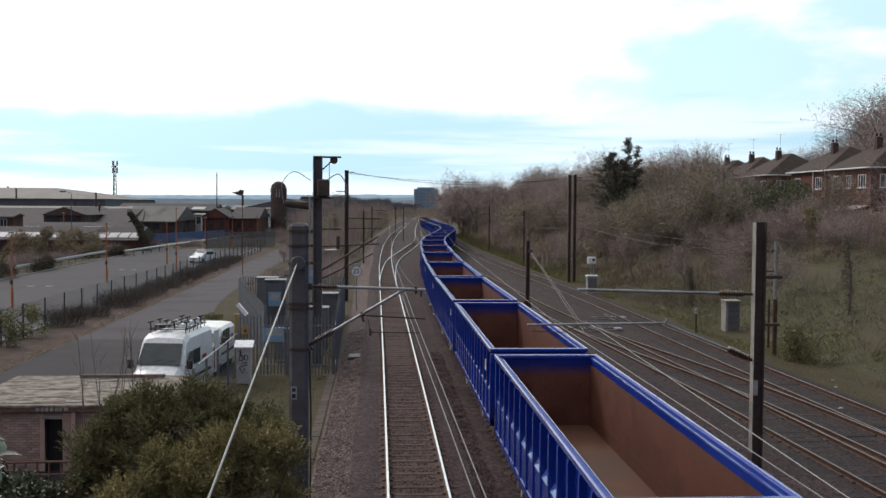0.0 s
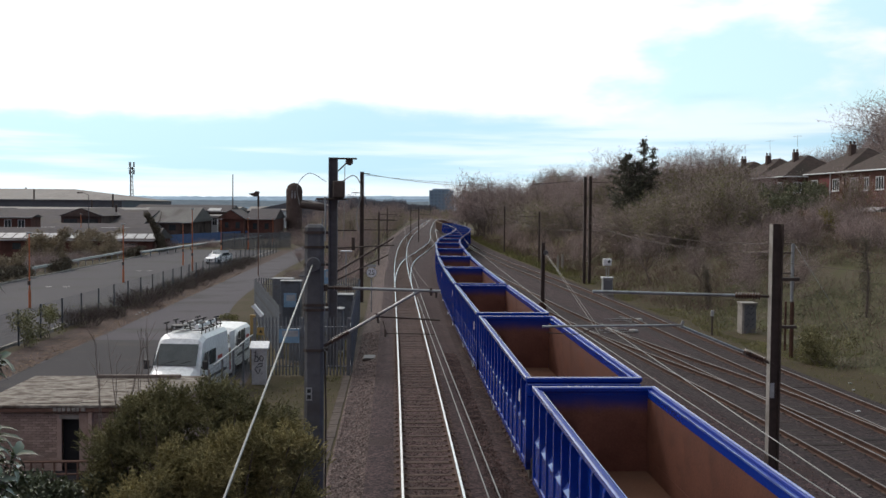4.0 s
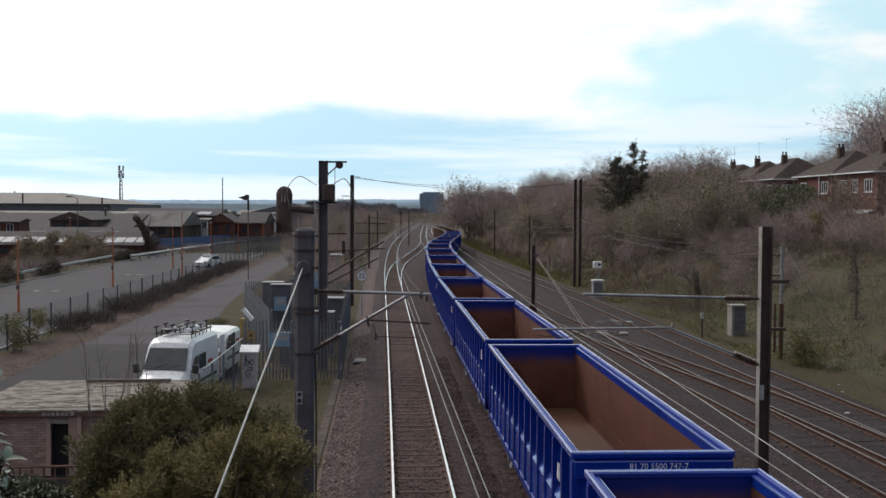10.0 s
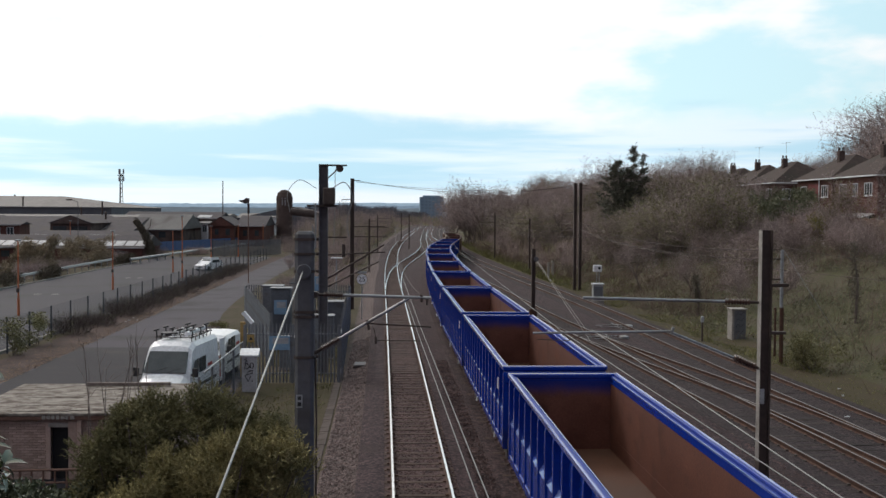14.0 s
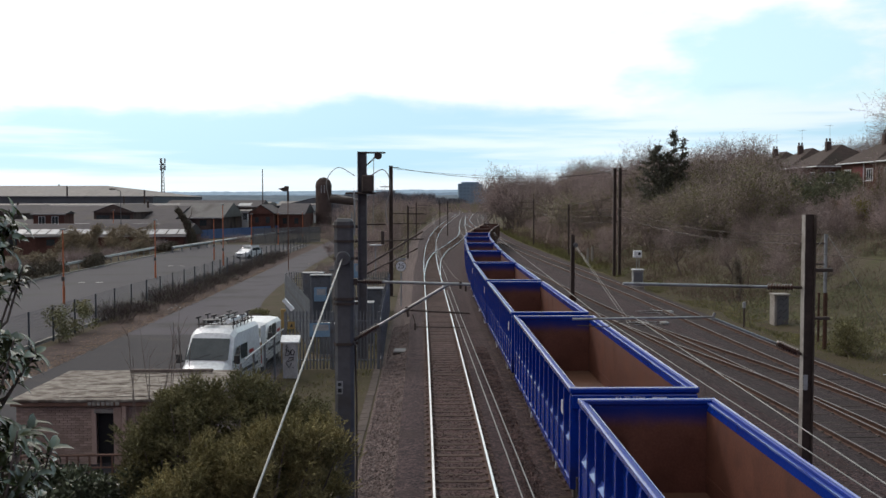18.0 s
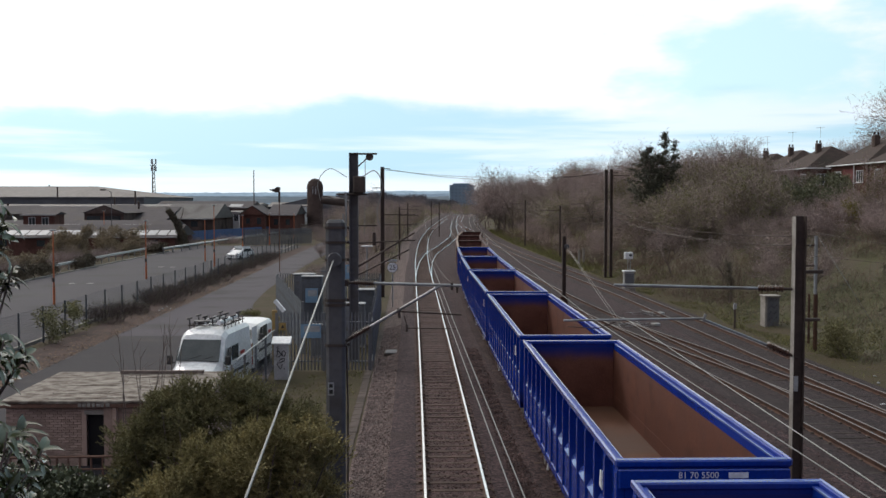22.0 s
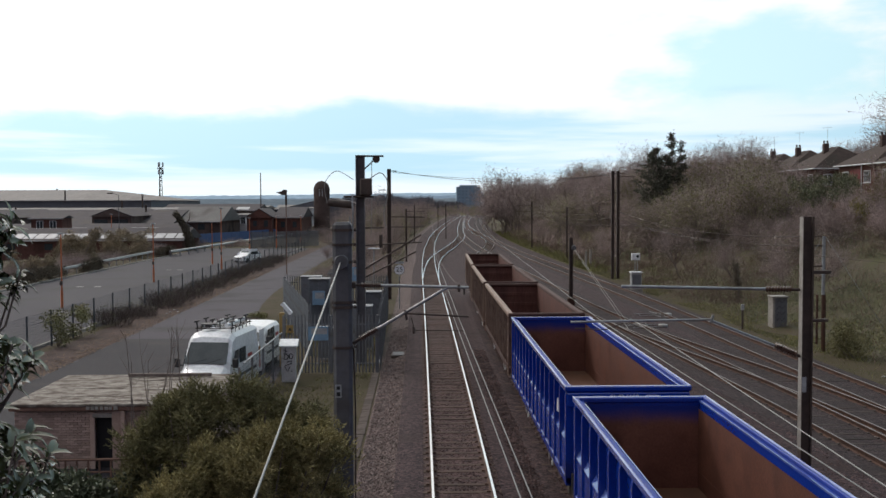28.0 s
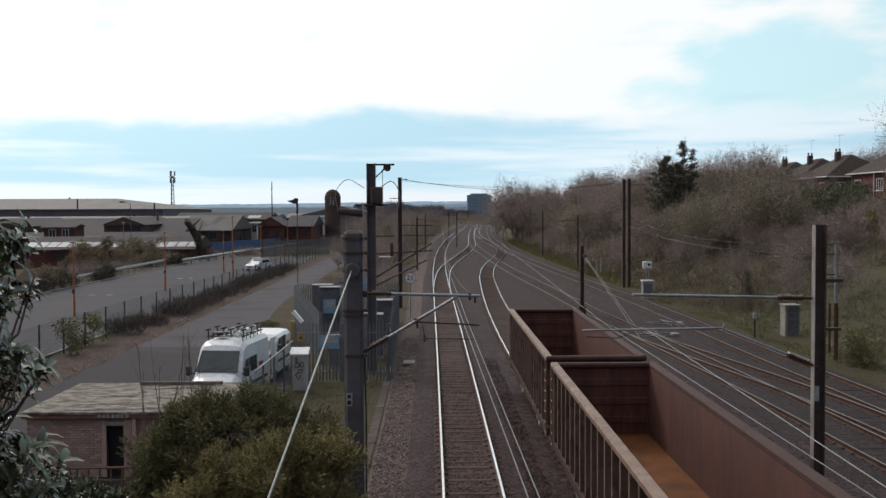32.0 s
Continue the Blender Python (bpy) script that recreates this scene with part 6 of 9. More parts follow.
# ---- hut ----
M_BRICK = material("buff_brick", (0.34, 0.245, 0.205), (0.43, 0.32, 0.275), 0.5, 0.9, bump=0.3, fine=0.03, obrand=0.22, spec=0.15)
M_MORTAR = material("mortar", (0.27, 0.20, 0.17), (0.33, 0.26, 0.22), 0.3, 0.95, bump=0.3)
M_ROOFFELT = material("weathered_roof_felt", (0.30, 0.270, 0.235), (0.150, 0.125, 0.105), 0.30, 0.9, bump=0.7, fine=0.07, stain=(0.098, 0.074, 0.060), stain_size=0.45, stain_at=(0.47, 0.62), stretch=(1, 1.3, 1), spec=0.2)
M_DARK = material("dark_interior", (0.012, 0.012, 0.014), (0.02, 0.02, 0.022), 0.5, 0.9, bump=0.0)
M_RUSTPIPE = material("rusty_handrail", (0.13, 0.07, 0.05), (0.2, 0.11, 0.08), 0.2, 0.8, bump=0.2)


def hut():
    h = empty("brick_hut", pose(0, 0, 0), "low buff-brick hut with a flat weathered roof", "hut")
    X0, X1, Y0, Y1, Z0, Z1 = -11.65, -6.2, 29.1, 33.8, -0.5, 1.22
    dx0, dx1, dz = -9.36, -8.86, 1.0
    wall = part("front_wall", Form().box(X0, dx0, Y0, Y0 + 0.22, Z0, Z1).box(dx1, X1, Y0, Y0 + 0.22, Z0, Z1).box(dx0, dx1, Y0, Y0 + 0.22, dz, Z1), M_MORTAR, h, "buff brick wall")
    part("side_wall", Form().box(X0, X0 + 0.22, Y0 + 0.22, Y1, Z0, Z1), M_BRICK, h)
    part("side_wall", Form().box(X1 - 0.22, X1, Y0 + 0.22, Y1, Z0, Z1), M_BRICK, h)
    part("back_wall", Form().box(X0 + 0.22, X1 - 0.22, Y1 - 0.22, Y1, Z0, Z1), M_BRICK, h)
    part("inner_floor", Form().box(X0 + 0.22, X1 - 0.22, Y0 + 0.22, Y1 - 0.22, Z0 - 0.05, Z0 + 0.02), M_DARK, h)
    brick = Form().cbox(-0.1065, 0.1065, -0.012, 0.03, -0.0325, 0.0325, 0.004).mesh("brick", M_BRICK)
    half = Form().cbox(-0.05, 0.05, -0.012, 0.03, -0.0325, 0.0325, 0.004).mesh("brick", M_BRICK)
    rng = random.Random(7)
    for row in range(22):
        z = Z0 + 0.05 + row * 0.075
        if z > Z1 - 0.06:
            break
        x = X0 + (0.11 if row % 2 else 0.225)
        while x < -7.9:
            inside = dx0 - 0.11 < x < dx1 + 0.11 and z < dz + 0.02
            if not inside:
                o = new("brick", brick)
                o.parent = wall
                o.location = (x, Y0 - 0.012 + rng.uniform(-0.003, 0.003), z)
            x += 0.225
    # pilasters and lintel round the opening
    part("pilaster", Form().cbox(dx0 - 0.14, dx0, Y0 - 0.06, Y0 + 0.1, Z0, Z1 - 0.06, 0.01), M_BRICK, h)
    part("pilaster", Form().cbox(dx1, dx1 + 0.24, Y0 - 0.1, Y0 + 0.1, Z0, Z1 - 0.02, 0.01), M_BRICK, h)
    part("pilaster", Form().cbox(dx1 + 0.26, dx1 + 0.38, Y0 - 0.16, Y0 + 0.1, Z0, Z1, 0.01), M_BRICK, h)
    part("lintel", Form().cbox(dx0 - 0.06, dx1 + 0.06, Y0 - 0.08, Y0 + 0.1, dz, dz + 0.12, 0.01), M_CONCRETE, h, "pale concrete lintel")
    part("door_leaf", Form().cbox(dx0, dx1, Y0 + 0.12, Y0 + 0.17, Z0, dz, 0.004), M_DARK, h, "dark recessed door")
    part("fascia", Form().cbox(X0 - 0.1, X1 + 0.1, Y0 - 0.18, Y0 - 0.1, Z1 + 0.0, Z1 + 0.11, 0.01), M_RUSTPIPE, h)
    rng2 = random.Random(3)
    part("roof_slab", Form().cbox(X0 - 0.12, X1 + 0.12, Y0 - 0.2, Y1 + 0.1, Z1 + 0.11, Z1 + 0.2, 0.02), M_ROOFFELT, h, "weathered pale felt roof")
    sheet = [Form().cbox(-0.8, 0.8, -0.26, 0.26, 0, 0.012, 0.004).mesh("felt_strip", M_ROOFFELT)]
    for k in range(7):
        o = new("felt_strip", sheet[0])
        o.parent = h
        o.matrix_basis = pose(rng2.uniform(X0 + 0.8, X1 - 0.8), rng2.uniform(Y0 + 0.2, Y1 - 0.3), Z1 + 0.2 + 0.001 * k, rng2.uniform(-0.4, 0.4), 0, rng2.uniform(-4, 4))
    part("roof_plank", Form().cbox(-9.6, -6.9, Y1 - 0.55, Y1 - 0.4, Z1 + 0.23, Z1 + 0.33, 0.01), M_TRUNK, h, "loose timber on the roof")
    for k in range(7):
        x = dx0 - 0.2 + k * 0.13
        part("coping_stone", Form().cbox(x, x + rng2.uniform(0.08, 0.12), Y0 - 0.2, Y0 - 0.02, Z1 + 0.02, Z1 + 0.11 + rng2.uniform(0, 0.07), 0.015), M_CONCRETE, h)
    r = empty("handrail", pose(0, 0, 0), "rusty pipe handrail in front of the hut", "railing")
    part("top_pipe", Form().tube((-11.4, 27.2, 0.22), (-7.2, 27.4, 0.22), 0.04, n=6), M_RUSTPIPE, r)
    part("low_pipe", Form().tube((-11.4, 27.2, -0.12), (-7.2, 27.4, -0.12), 0.03, n=6), M_RUSTPIPE, r)
    for k in range(15):
        x = -11.4 + k * 0.3
        part("post", Form().tube((x, 27.2 + k * 0.0143, -0.55), (x, 27.2 + k * 0.0143, 0.21), 0.03, n=6), M_RUSTPIPE, r)


hut()


# ---- buildings ----
M_WALLBRICK = material("red_brick_wall", (0.101, 0.049, 0.040), (0.144, 0.072, 0.059), 0.6, 0.9, bump=0.2, fine=0.08, stain=(0.079, 0.040, 0.032), stain_size=2.0, spec=0.15)
M_TILE = material("brown_roof_tiles", (0.050, 0.037, 0.033), (0.08, 0.058, 0.05), 0.35, 0.9, bump=0.6, fine=0.12, stain=(0.05, 0.045, 0.035), stain_size=2.5, spec=0.2)
M_GREYROOF = material("weathered_sheet_roof", (0.11, 0.105, 0.10), (0.16, 0.152, 0.145), 2.5, 0.85, bump=0.3, fine=0.3, stain=(0.07, 0.06, 0.055), stain_size=4, stretch=(1, 0.3, 1), spec=0.2)
M_EAVES = material("pale_eaves", (0.30, 0.285, 0.28), (0.50, 0.485, 0.48), 5.0, 0.7, bump=0.1, fine=0.5, stain=(0.16, 0.14, 0.13), stain_size=9, spec=0.3)
M_SHEET = material("grey_roof_sheet", (0.17, 0.155, 0.143), (0.24, 0.22, 0.205), 4.0, 0.8, bump=0.2, fine=0.6, stain=(0.2, 0.19, 0.18), stain_size=7, stretch=(1, 0.2, 1), spec=0.2)
M_CLAD = material("grey_cladding", (0.098, 0.104, 0.118), (0.130, 0.138, 0.156), 3.0, 0.8, bump=0.1, fine=0.4)
M_DARKBRICK = material("sooty_brick", (0.084, 0.062, 0.056), (0.120, 0.090, 0.080), 1.5, 0.95, bump=0.2, stain=(0.048, 0.036, 0.032), stain_size=4, spec=0.1)
M_SLATE = material("dark_slate", (0.040, 0.034, 0.038), (0.070, 0.060, 0.065), 1.3, 0.85, bump=0.4, fine=0.2, stain=(0.064, 0.053, 0.045), stain_size=5, spec=0.25)
M_FRAMEW = material("white_window_frame", (0.75, 0.76, 0.77), (0.68, 0.69, 0.7), 0.4, 0.5, bump=0.0)
# The tower's pale blue is air haze put into the base colour.
M_BLOCK = material("haze_tinted_tower_cladding", (0.215, 0.310, 0.400), (0.255, 0.355, 0.450), 4.0, 0.8, bump=0.0)


def window(parent, x, y, z, w, h, axis=1, face=-1, bars=1):
    """A framed window on a wall: face -1 looks to the low side of the axis."""
    win = part("window", Form(), M_FRAMEW, parent)
    f = Form()
    t, d = 0.07, 0.05

    def bx(f, u0, u1, z0, z1, d0, d1):
        lo, hi = sorted((face * d0, face * d1))
        if axis == 1:
            f.box(x + u0, x + u1, y + lo, y + hi, z + z0, z + z1)
        else:
            f.box(x + lo, x + hi, y + u0, y + u1, z + z0, z + z1)

    us = [-w / 2, -w / 2 + t]
    for k in range(bars):
        u = -w / 2 + w * (k + 1) / (bars + 1)
        us += [u - 0.03, u + 0.03]
    us += [w / 2 - t, w / 2]
    zs = [-h / 2, -h / 2 + t, h / 2 - t, h / 2]
    full = lambda i, j: 0 <= i < len(us) - 1 and 0 <= j < 3 and (j != 1 or i % 2 == 0)
    at = {}

    def v(i, j, k):
        if (i, j, k) not in at:
            at[i, j, k] = len(f.v)
            dd = face * (0.002 if k else d)
            f.v.append((x + us[i], y + dd, z + zs[j]) if axis == 1 else (x + dd, y + us[i], z + zs[j]))
        return at[i, j, k]

    for i in range(len(us) - 1):
        for j in range(3):
            if full(i, j):
                for k in (0, 1):
                    f.f.append((v(i, j, k), v(i + 1, j, k), v(i + 1, j + 1, k), v(i, j + 1, k)))
                for ni, nj, (a, b) in ((i - 1, j, ((i, j), (i, j + 1))), (i + 1, j, ((i + 1, j), (i + 1, j + 1))), (i, j - 1, ((i, j), (i + 1, j))), (i, j + 1, ((i, j + 1), (i + 1, j + 1)))):
                    if not full(ni, nj):
                        f.f.append((v(*a, 0), v(*b, 0), v(*b, 1), v(*a, 1)))
    win.data = f.mesh("window", M_FRAMEW)
    g = Form()
    bx(g, -w / 2 + t, w / 2 - t, -h / 2 + t, h / 2 - t, 0.004, 0.02)
    part("pane", g, M_GLASS, win)
    s = Form()
    bx(s, -w / 2 - 0.06, w / 2 + 0.06, -h / 2 - 0.08, -h / 2 - 0.002, 0.002, 0.12)
    part("sill", s, M_FRAMEW, win)


M_REDPANEL = material("dull_red_panel", (0.17, 0.022, 0.022), (0.12, 0.018, 0.018), 0.6, 0.6, bump=0.1)


def semi(m, label, red=False, conserv=False):
    """A pair-house end-on to the line: hipped roof, chimney, windows on the line side (-x) and the near side (-y)."""
    h = empty("house", m, label, "house", "houses on the bank")
    w, d, e, r = 8.0, 8.6, 5.2, 7.9
    part("wall", Form().box(0, w, 0, d, -1.5, e), M_WALLBRICK, h, "red-brown brick walls")
    o = 0.4
    part("roof", Form().face([(-o, -o, e), (w + o, -o, e), (w / 2, d * 0.35, r)]).face([(w + o, -o, e), (w + o, d + o, e), (w / 2, d * 0.65, r), (w / 2, d * 0.35, r)]).face([(w + o, d + o, e), (-o, d + o, e), (w / 2, d * 0.65, r)]).face([(-o, d + o, e), (-o, -o, e), (w / 2, d * 0.35, r), (w / 2, d * 0.65, r)]).face([(-o, -o, e), (-o, d + o, e), (w + o, d + o, e), (w + o, -o, e)]), M_TILE, h, "brown tiled hipped roof")
    part("gutter", Form().cbox(-o - 0.1, -o + 0.02, -o, d + o, e - 0.12, e, 0.02), M_FRAMEW, h)
    part("gutter", Form().cbox(-o, w + o, -o - 0.1, -o + 0.02, e - 0.12, e, 0.02), M_FRAMEW, h)
    ch = part("chimney", Form().cbox(w / 2 - 1.4, w / 2 - 0.8, d * 0.5 - 0.3, d * 0.5 + 0.3, r - 1.4, r + 0.4, 0.03), M_DARKBRICK, h)
    for k in (-0.2, 0.2):
        part("chimney_pot", Form().tube((w / 2 - 1.1 + k, d * 0.5, r + 0.45), (w / 2 - 1.1 + k, d * 0.5, r + 0.75), 0.12, 0.1, n=10), M_TILE, ch)
    part("aerial", Form().tube((w / 2 - 0.9, d * 0.5, r + 1.0), (w / 2 - 0.9, d * 0.5, r + 2.4), 0.016, n=5).tube((w / 2 - 1.5, d * 0.5, r + 2.25), (w / 2 - 0.4, d * 0.5, r + 2.35), 0.014, n=5), M_GALV, ch)
    for z in (0.9, 3.9):
        for y in (1.7, 4.3, 6.9):
            window(h, 0, y, z, 1.5 if y != 4.3 else 0.9, 1.25, 0, -1, 2 if y != 4.3 else 1)
        for x in (1.6, 5.8):
            window(h, x, 0, z, 1.5, 1.25, 1, -1, 2)
    if red:
        part("hung_tiles", Form().cbox(-0.06, -0.002, 3.0, 5.6, -1.0, e - 0.5, 0.01), M_REDPANEL, h, "red-painted bay panel")
        part("drain_pipe", Form().tube((-0.12, 2.85, -1.0), (-0.12, 2.85, e), 0.06, n=8), M_FRAMEW, h)
    if conserv:
        c = part("lean_to", Form().box(-3.2, -0.002, 0.5, 5.0, -1.4, 0.6), M_FRAMEW, h, "white lean-to conservatory")
        part("lean_to_roof", Form().face([(-3.4, 0.3, 0.6), (-0.002, 0.3, 1.6), (-0.002, 5.2, 1.6), (-3.4, 5.2, 0.6)]).face([(-3.4, 0.3, 0.52), (-3.4, 5.2, 0.52), (-0.002, 5.2, 1.52), (-0.002, 0.3, 1.52)]), M_LAMP, c)
    return h


ROW = [(46, 92.7, False, True), (46, 102.3, True, False), (46, 117.7, False, False), (46, 126.7, False, False), (46, 136.1, False, False), (46, 146, False, False), (46, 156, False, False)]
for x, y, red, con in ROW:
    semi(pose(x, y, 5.75, 0, 0, 1), "brick house with tiled hipped roof and white windows", red, con)


def garden_fence():
    g = empty("garden_fence", None, "pale timber garden fence at the top of the bank", "fence")
    for k in range(36):
        y = 62 + k * 1.85
        x = 37.6 + 0.04 * (y - 62)
        z = ground_z(x, y)
        part("fence_panel", Form().cbox(x - 0.03, x + 0.03, y, y + 1.75, z - 0.3, z + 1.6, 0.01), M_TAN, g)
        part("post", Form().cbox(x - 0.06, x + 0.06, y - 0.1, y, z - 0.3, z + 1.75, 0.01), M_CONCRETE, g)


garden_fence()


def block(name, x0, x1, y0, y1, base, eaves, ridge, wall, roof, label, along="x", windows=(), category="building", skylights=0, hip=0.0, glazed=0.4, dark=()):
    b = empty(name, pose(0, 0, 0), label, category, "works buildings")
    part("wall", Form().box(x0, x1, y0, y1, base - 1, eaves), wall, b)
    o = 0.4
    if along == "x":
        ym = (y0 + y1) / 2
        p = [(x0 - o, y0 - o, eaves), (x1 + o, y0 - o, eaves), (x1 + o, y1 + o, eaves), (x0 - o, y1 + o, eaves), (x0 - o, ym, ridge), (x1 + o - hip, ym, ridge)]
        rf = Form()
        rf.v += p
        rf.f += [(0, 1, 5, 4), (1, 2, 5), (2, 3, 4, 5), (3, 0, 4), (3, 2, 1, 0)]
        part("roof", rf, roof, b)
        part("eaves_strip", Form().box(x0 - o, x1 + o, y0 - o - 0.12, y0 - o - 0.005, eaves - 0.16, eaves + 0.05), M_EAVES, b, "pale eaves strip")
        for k in range(skylights):
            xa = x0 + (x1 - x0) * (k + 0.3) / skylights
            xb = xa + (x1 - x0) / skylights * glazed
            q = lambda x, t: (x, y0 - o + (ym - y0 + o) * t, eaves + (ridge - eaves) * t + 0.06)
            part("skylight", Form().face([q(xa, 0.12), q(xb, 0.12), q(xb, 0.5), q(xa, 0.5)]).face([tuple(Vector(p) - Vector((0, 0, 0.05))) for p in (q(xa, 0.12), q(xa, 0.5), q(xb, 0.5), q(xb, 0.12))]), M_CABINET, b)
    else:
        xm = (x0 + x1) / 2
        part("roof", Form().prism([(x0 - o, eaves), (x1 + o, eaves), (xm, ridge)][::-1], 1, y0 - o, y1 + o), roof, b)
        part("gable", Form().prism([(x0, eaves - 0.1), (x1, eaves - 0.1), (xm, ridge - 0.15)][::-1], 1, y0 - o - 0.03, y0 - o - 0.003), wall, b)
    for x, z, w, h in windows:
        window(b, x, y0, z, w, h, 1, -1, 1)
    for x, z, w, h in dark:
        part("window", Form().box(x - w / 2, x + w / 2, y0 - 0.03, y0 - 0.004, z - h / 2, z + h / 2), M_GLASS, b, "dark unlit window")
    return b


# works and sheds beyond the car park
block("warehouse", -190, -79, 300, 366, -2, 8.1, 11.6, M_CLAD, M_SHEET, "long grey warehouse with pale sheet roof", "x", hip=24)
block("warehouse", -128, -53, 255, 275, -2, 5.6, 6.1, M_CLAD, M_SHEET, "low grey works building with pale roof edge", "x")
block("works_building", -112, -51, 206, 240, -2, 2.5, 5.75, M_DARKBRICK, M_SLATE, "dark brick works with deep brown roof", "x")
block("works_building", -65.2, -57.4, 203, 230, -2, 4.6, 6.2, M_DARKBRICK, M_SLATE, "gabled brick workshop with slate roof", "y", dark=[(-63.4, 3.6, 2.6, 0.8), (-59.6, 3.6, 3.0, 0.8)])
block("works_building", -88, -80, 201, 230, -2, 4.4, 6.0, M_DARKBRICK, M_SLATE, "gabled brick workshop with slate roof", "y", dark=[(-85.5, 3.4, 2.4, 0.9), (-82.3, 3.4, 2.4, 0.9)])
block("low_shed", -110, -44.5, 186, 200, -1.2, 1.9, 3.4, M_DARKBRICK, M_SLATE, "low brick shed with dark roof", "x", skylights=5)
block("low_shed", -98, -38.6, 165, 178, -1.2, 1.25, 3.1, M_WALLBRICK, M_SLATE, "low brick shed with a strip of skylights", "x", dark=[(-66 + k * 6, 0.2, 1.3, 1.0) for k in range(5)], skylights=34, glazed=0.86)
block("brick_house", -68.4, -63.0, 180, 185, -1.2, 4.6, 5.1, M_WALLBRICK, M_SLATE, "small red brick office with white windows", "x", [(-66.9, 3.4, 1.2, 1.5), (-64.6, 3.4, 1.2, 1.5)])
block("works_building", -52.9, -42.2, 214, 238, -2, 3.3, 6.4, M_DARKBRICK, M_GREYROOF, "brick workshop with grey sheet roof", "x", dark=[(-50, 2.2, 1.4, 1.2), (-46, 2.2, 1.4, 1.2)])
block("works_building", -48.0, -44.2, 236, 246, -2, 5.2, 5.7, M_DARKBRICK, M_SLATE, "square brick works tower with flat top", "x", [(-47, 4.2, 0.9, 1.0), (-45.2, 4.2, 0.9, 1.0)])
block("works_building", -44.9, -41.1, 240, 252, -2, 4.4, 4.7, M_FRAMEW, M_SHEET, "pale glazed works block with flat roof", "x", [(-44.2 + k * 1.2, 3.1, 1.05, 1.7) for k in range(3)])
block("brick_house", -38.4, -32.9, 225, 240, -2, 4.0, 6.0, M_WALLBRICK, M_SLATE, "red brick gabled building with slate roof", "y", dark=[(-36.6, 2.6, 0.8, 1.2), (-34.2, 2.6, 0.9, 1.4)])
block("brick_house", -32.7, -26.8, 229, 250, -2, 3.9, 6.2, M_WALLBRICK, M_SLATE, "red brick building with grey slate roof", "x", dark=[(-31, 2.3, 0.9, 1.3), (-28.4, 2.3, 0.9, 1.3)])
block("works_building", -39, -35.2, 330, 340, -2, 5.4, 5.8, M_FRAMEW, M_SHEET, "low pale works block with flat roof", "x")
block("warehouse", -46, -16, 342, 382, -2, 5.4, 8.9, M_CLAD, M_SLATE, "dark grey warehouse with ridged roof", "y")
block("works_building", -76, -48, 300, 320, -2, 5.0, 6.9, M_DARKBRICK, M_SLATE, "low dark works with ridged roof", "x", skylights=3)
block("warehouse", -118, -62, 400, 440, -2, 4.8, 6.2, M_CLAD, M_SHEET, "grey warehouse with pale roof", "x")
block("warehouse", -60, -30, 420, 450, -2, 4.6, 6.4, M_CLAD, M_SHEET, "small grey warehouse with pale roof", "x")
for x, y, z, h in ((-118, 333, 11.0, 0.8), (-71.2, 262, 5.9, 3.4), (-104, 300, 8.2, 2.6), (-77, 264, 5.9, 1.8), (-88, 223, 5.4, 0.8), (-58, 216, 5.9, 0.7)):
    v = empty("roof_vent", pose(x, y, z), "dark steel vent pipe on a works roof", "vent", "roof vents")
    part("pipe", Form().tube((0, 0, -0.6), (0, 0, h), 0.22, n=10), M_MASTDARK, v)
    part("cowl", Form().spin([(0.3, h), (0.3, h + 0.1), (0.08, h + 0.3)], 10), M_MASTDARK, v)


def silo():
    s = empty("silo", pose(-24.3, 250, -1.5), "dark round brick silo tower with domed top", "tower")
    part("shaft", Form().spin([(1.95, 0), (1.95, 11.6)], 28), M_DARKBRICK, s)
    part("dome", Form().spin([(2.0, 11.6), (1.95, 12.3), (1.6, 13.2), (0.9, 13.8), (0.15, 14.0)], 28), M_DARKBRICK, s)
    for x in (-0.35, 0.35):
        part("slit_window", Form().box(x - 0.13, x + 0.13, -1.98, -1.85, 10.2, 12.0), M_CABINET, s)
    part("band", Form().spin([(1.96, 11.5), (2.04, 11.5), (2.04, 11.7), (1.96, 11.7)], 28), M_MASTDARK, s)


silo()


def lattice_mast():
    s = empty("floodlight_mast", pose(-127, 500, -2), "tall grey lattice mast with a cluster of antennas", "mast")
    for a in range(3):
        t = a * 2 * math.pi / 3
        part("leg", Form().tube((1.3 * math.cos(t), 1.3 * math.sin(t), 0), (0.5 * math.cos(t), 0.5 * math.sin(t), 27), 0.18, n=6), M_MASTDARK, s)
    f = Form()
    for k in range(13):
        for a in range(3):
            t, u = a * 2 * math.pi / 3, (a + 1) * 2 * math.pi / 3
            r0, r1 = 1.3 - 0.8 * k / 13, 1.3 - 0.8 * (k + 1) / 13
            f.tube((r0 * math.cos(t), r0 * math.sin(t), 27 * k / 13), (r1 * math.cos(u), r1 * math.sin(u), 27 * (k + 1) / 13), 0.08, n=4)
    part("bracing", f, M_MASTDARK, s)
    for z in (24.5, 28.0):
        for a in range(3):
            t = a * 2 * math.pi / 3 + 0.4
            part("antenna", Form().cbox(1.2 * math.cos(t) - 0.35, 1.2 * math.cos(t) + 0.35, 1.2 * math.sin(t) - 0.2, 1.2 * math.sin(t) + 0.2, z - 1.2, z + 1.2, 0.05), M_CABINET, s)
    part("platform", Form().tube((0, 0, 26), (0, 0, 26.4), 1.5, n=12), M_MASTDARK, s)


lattice_mast()


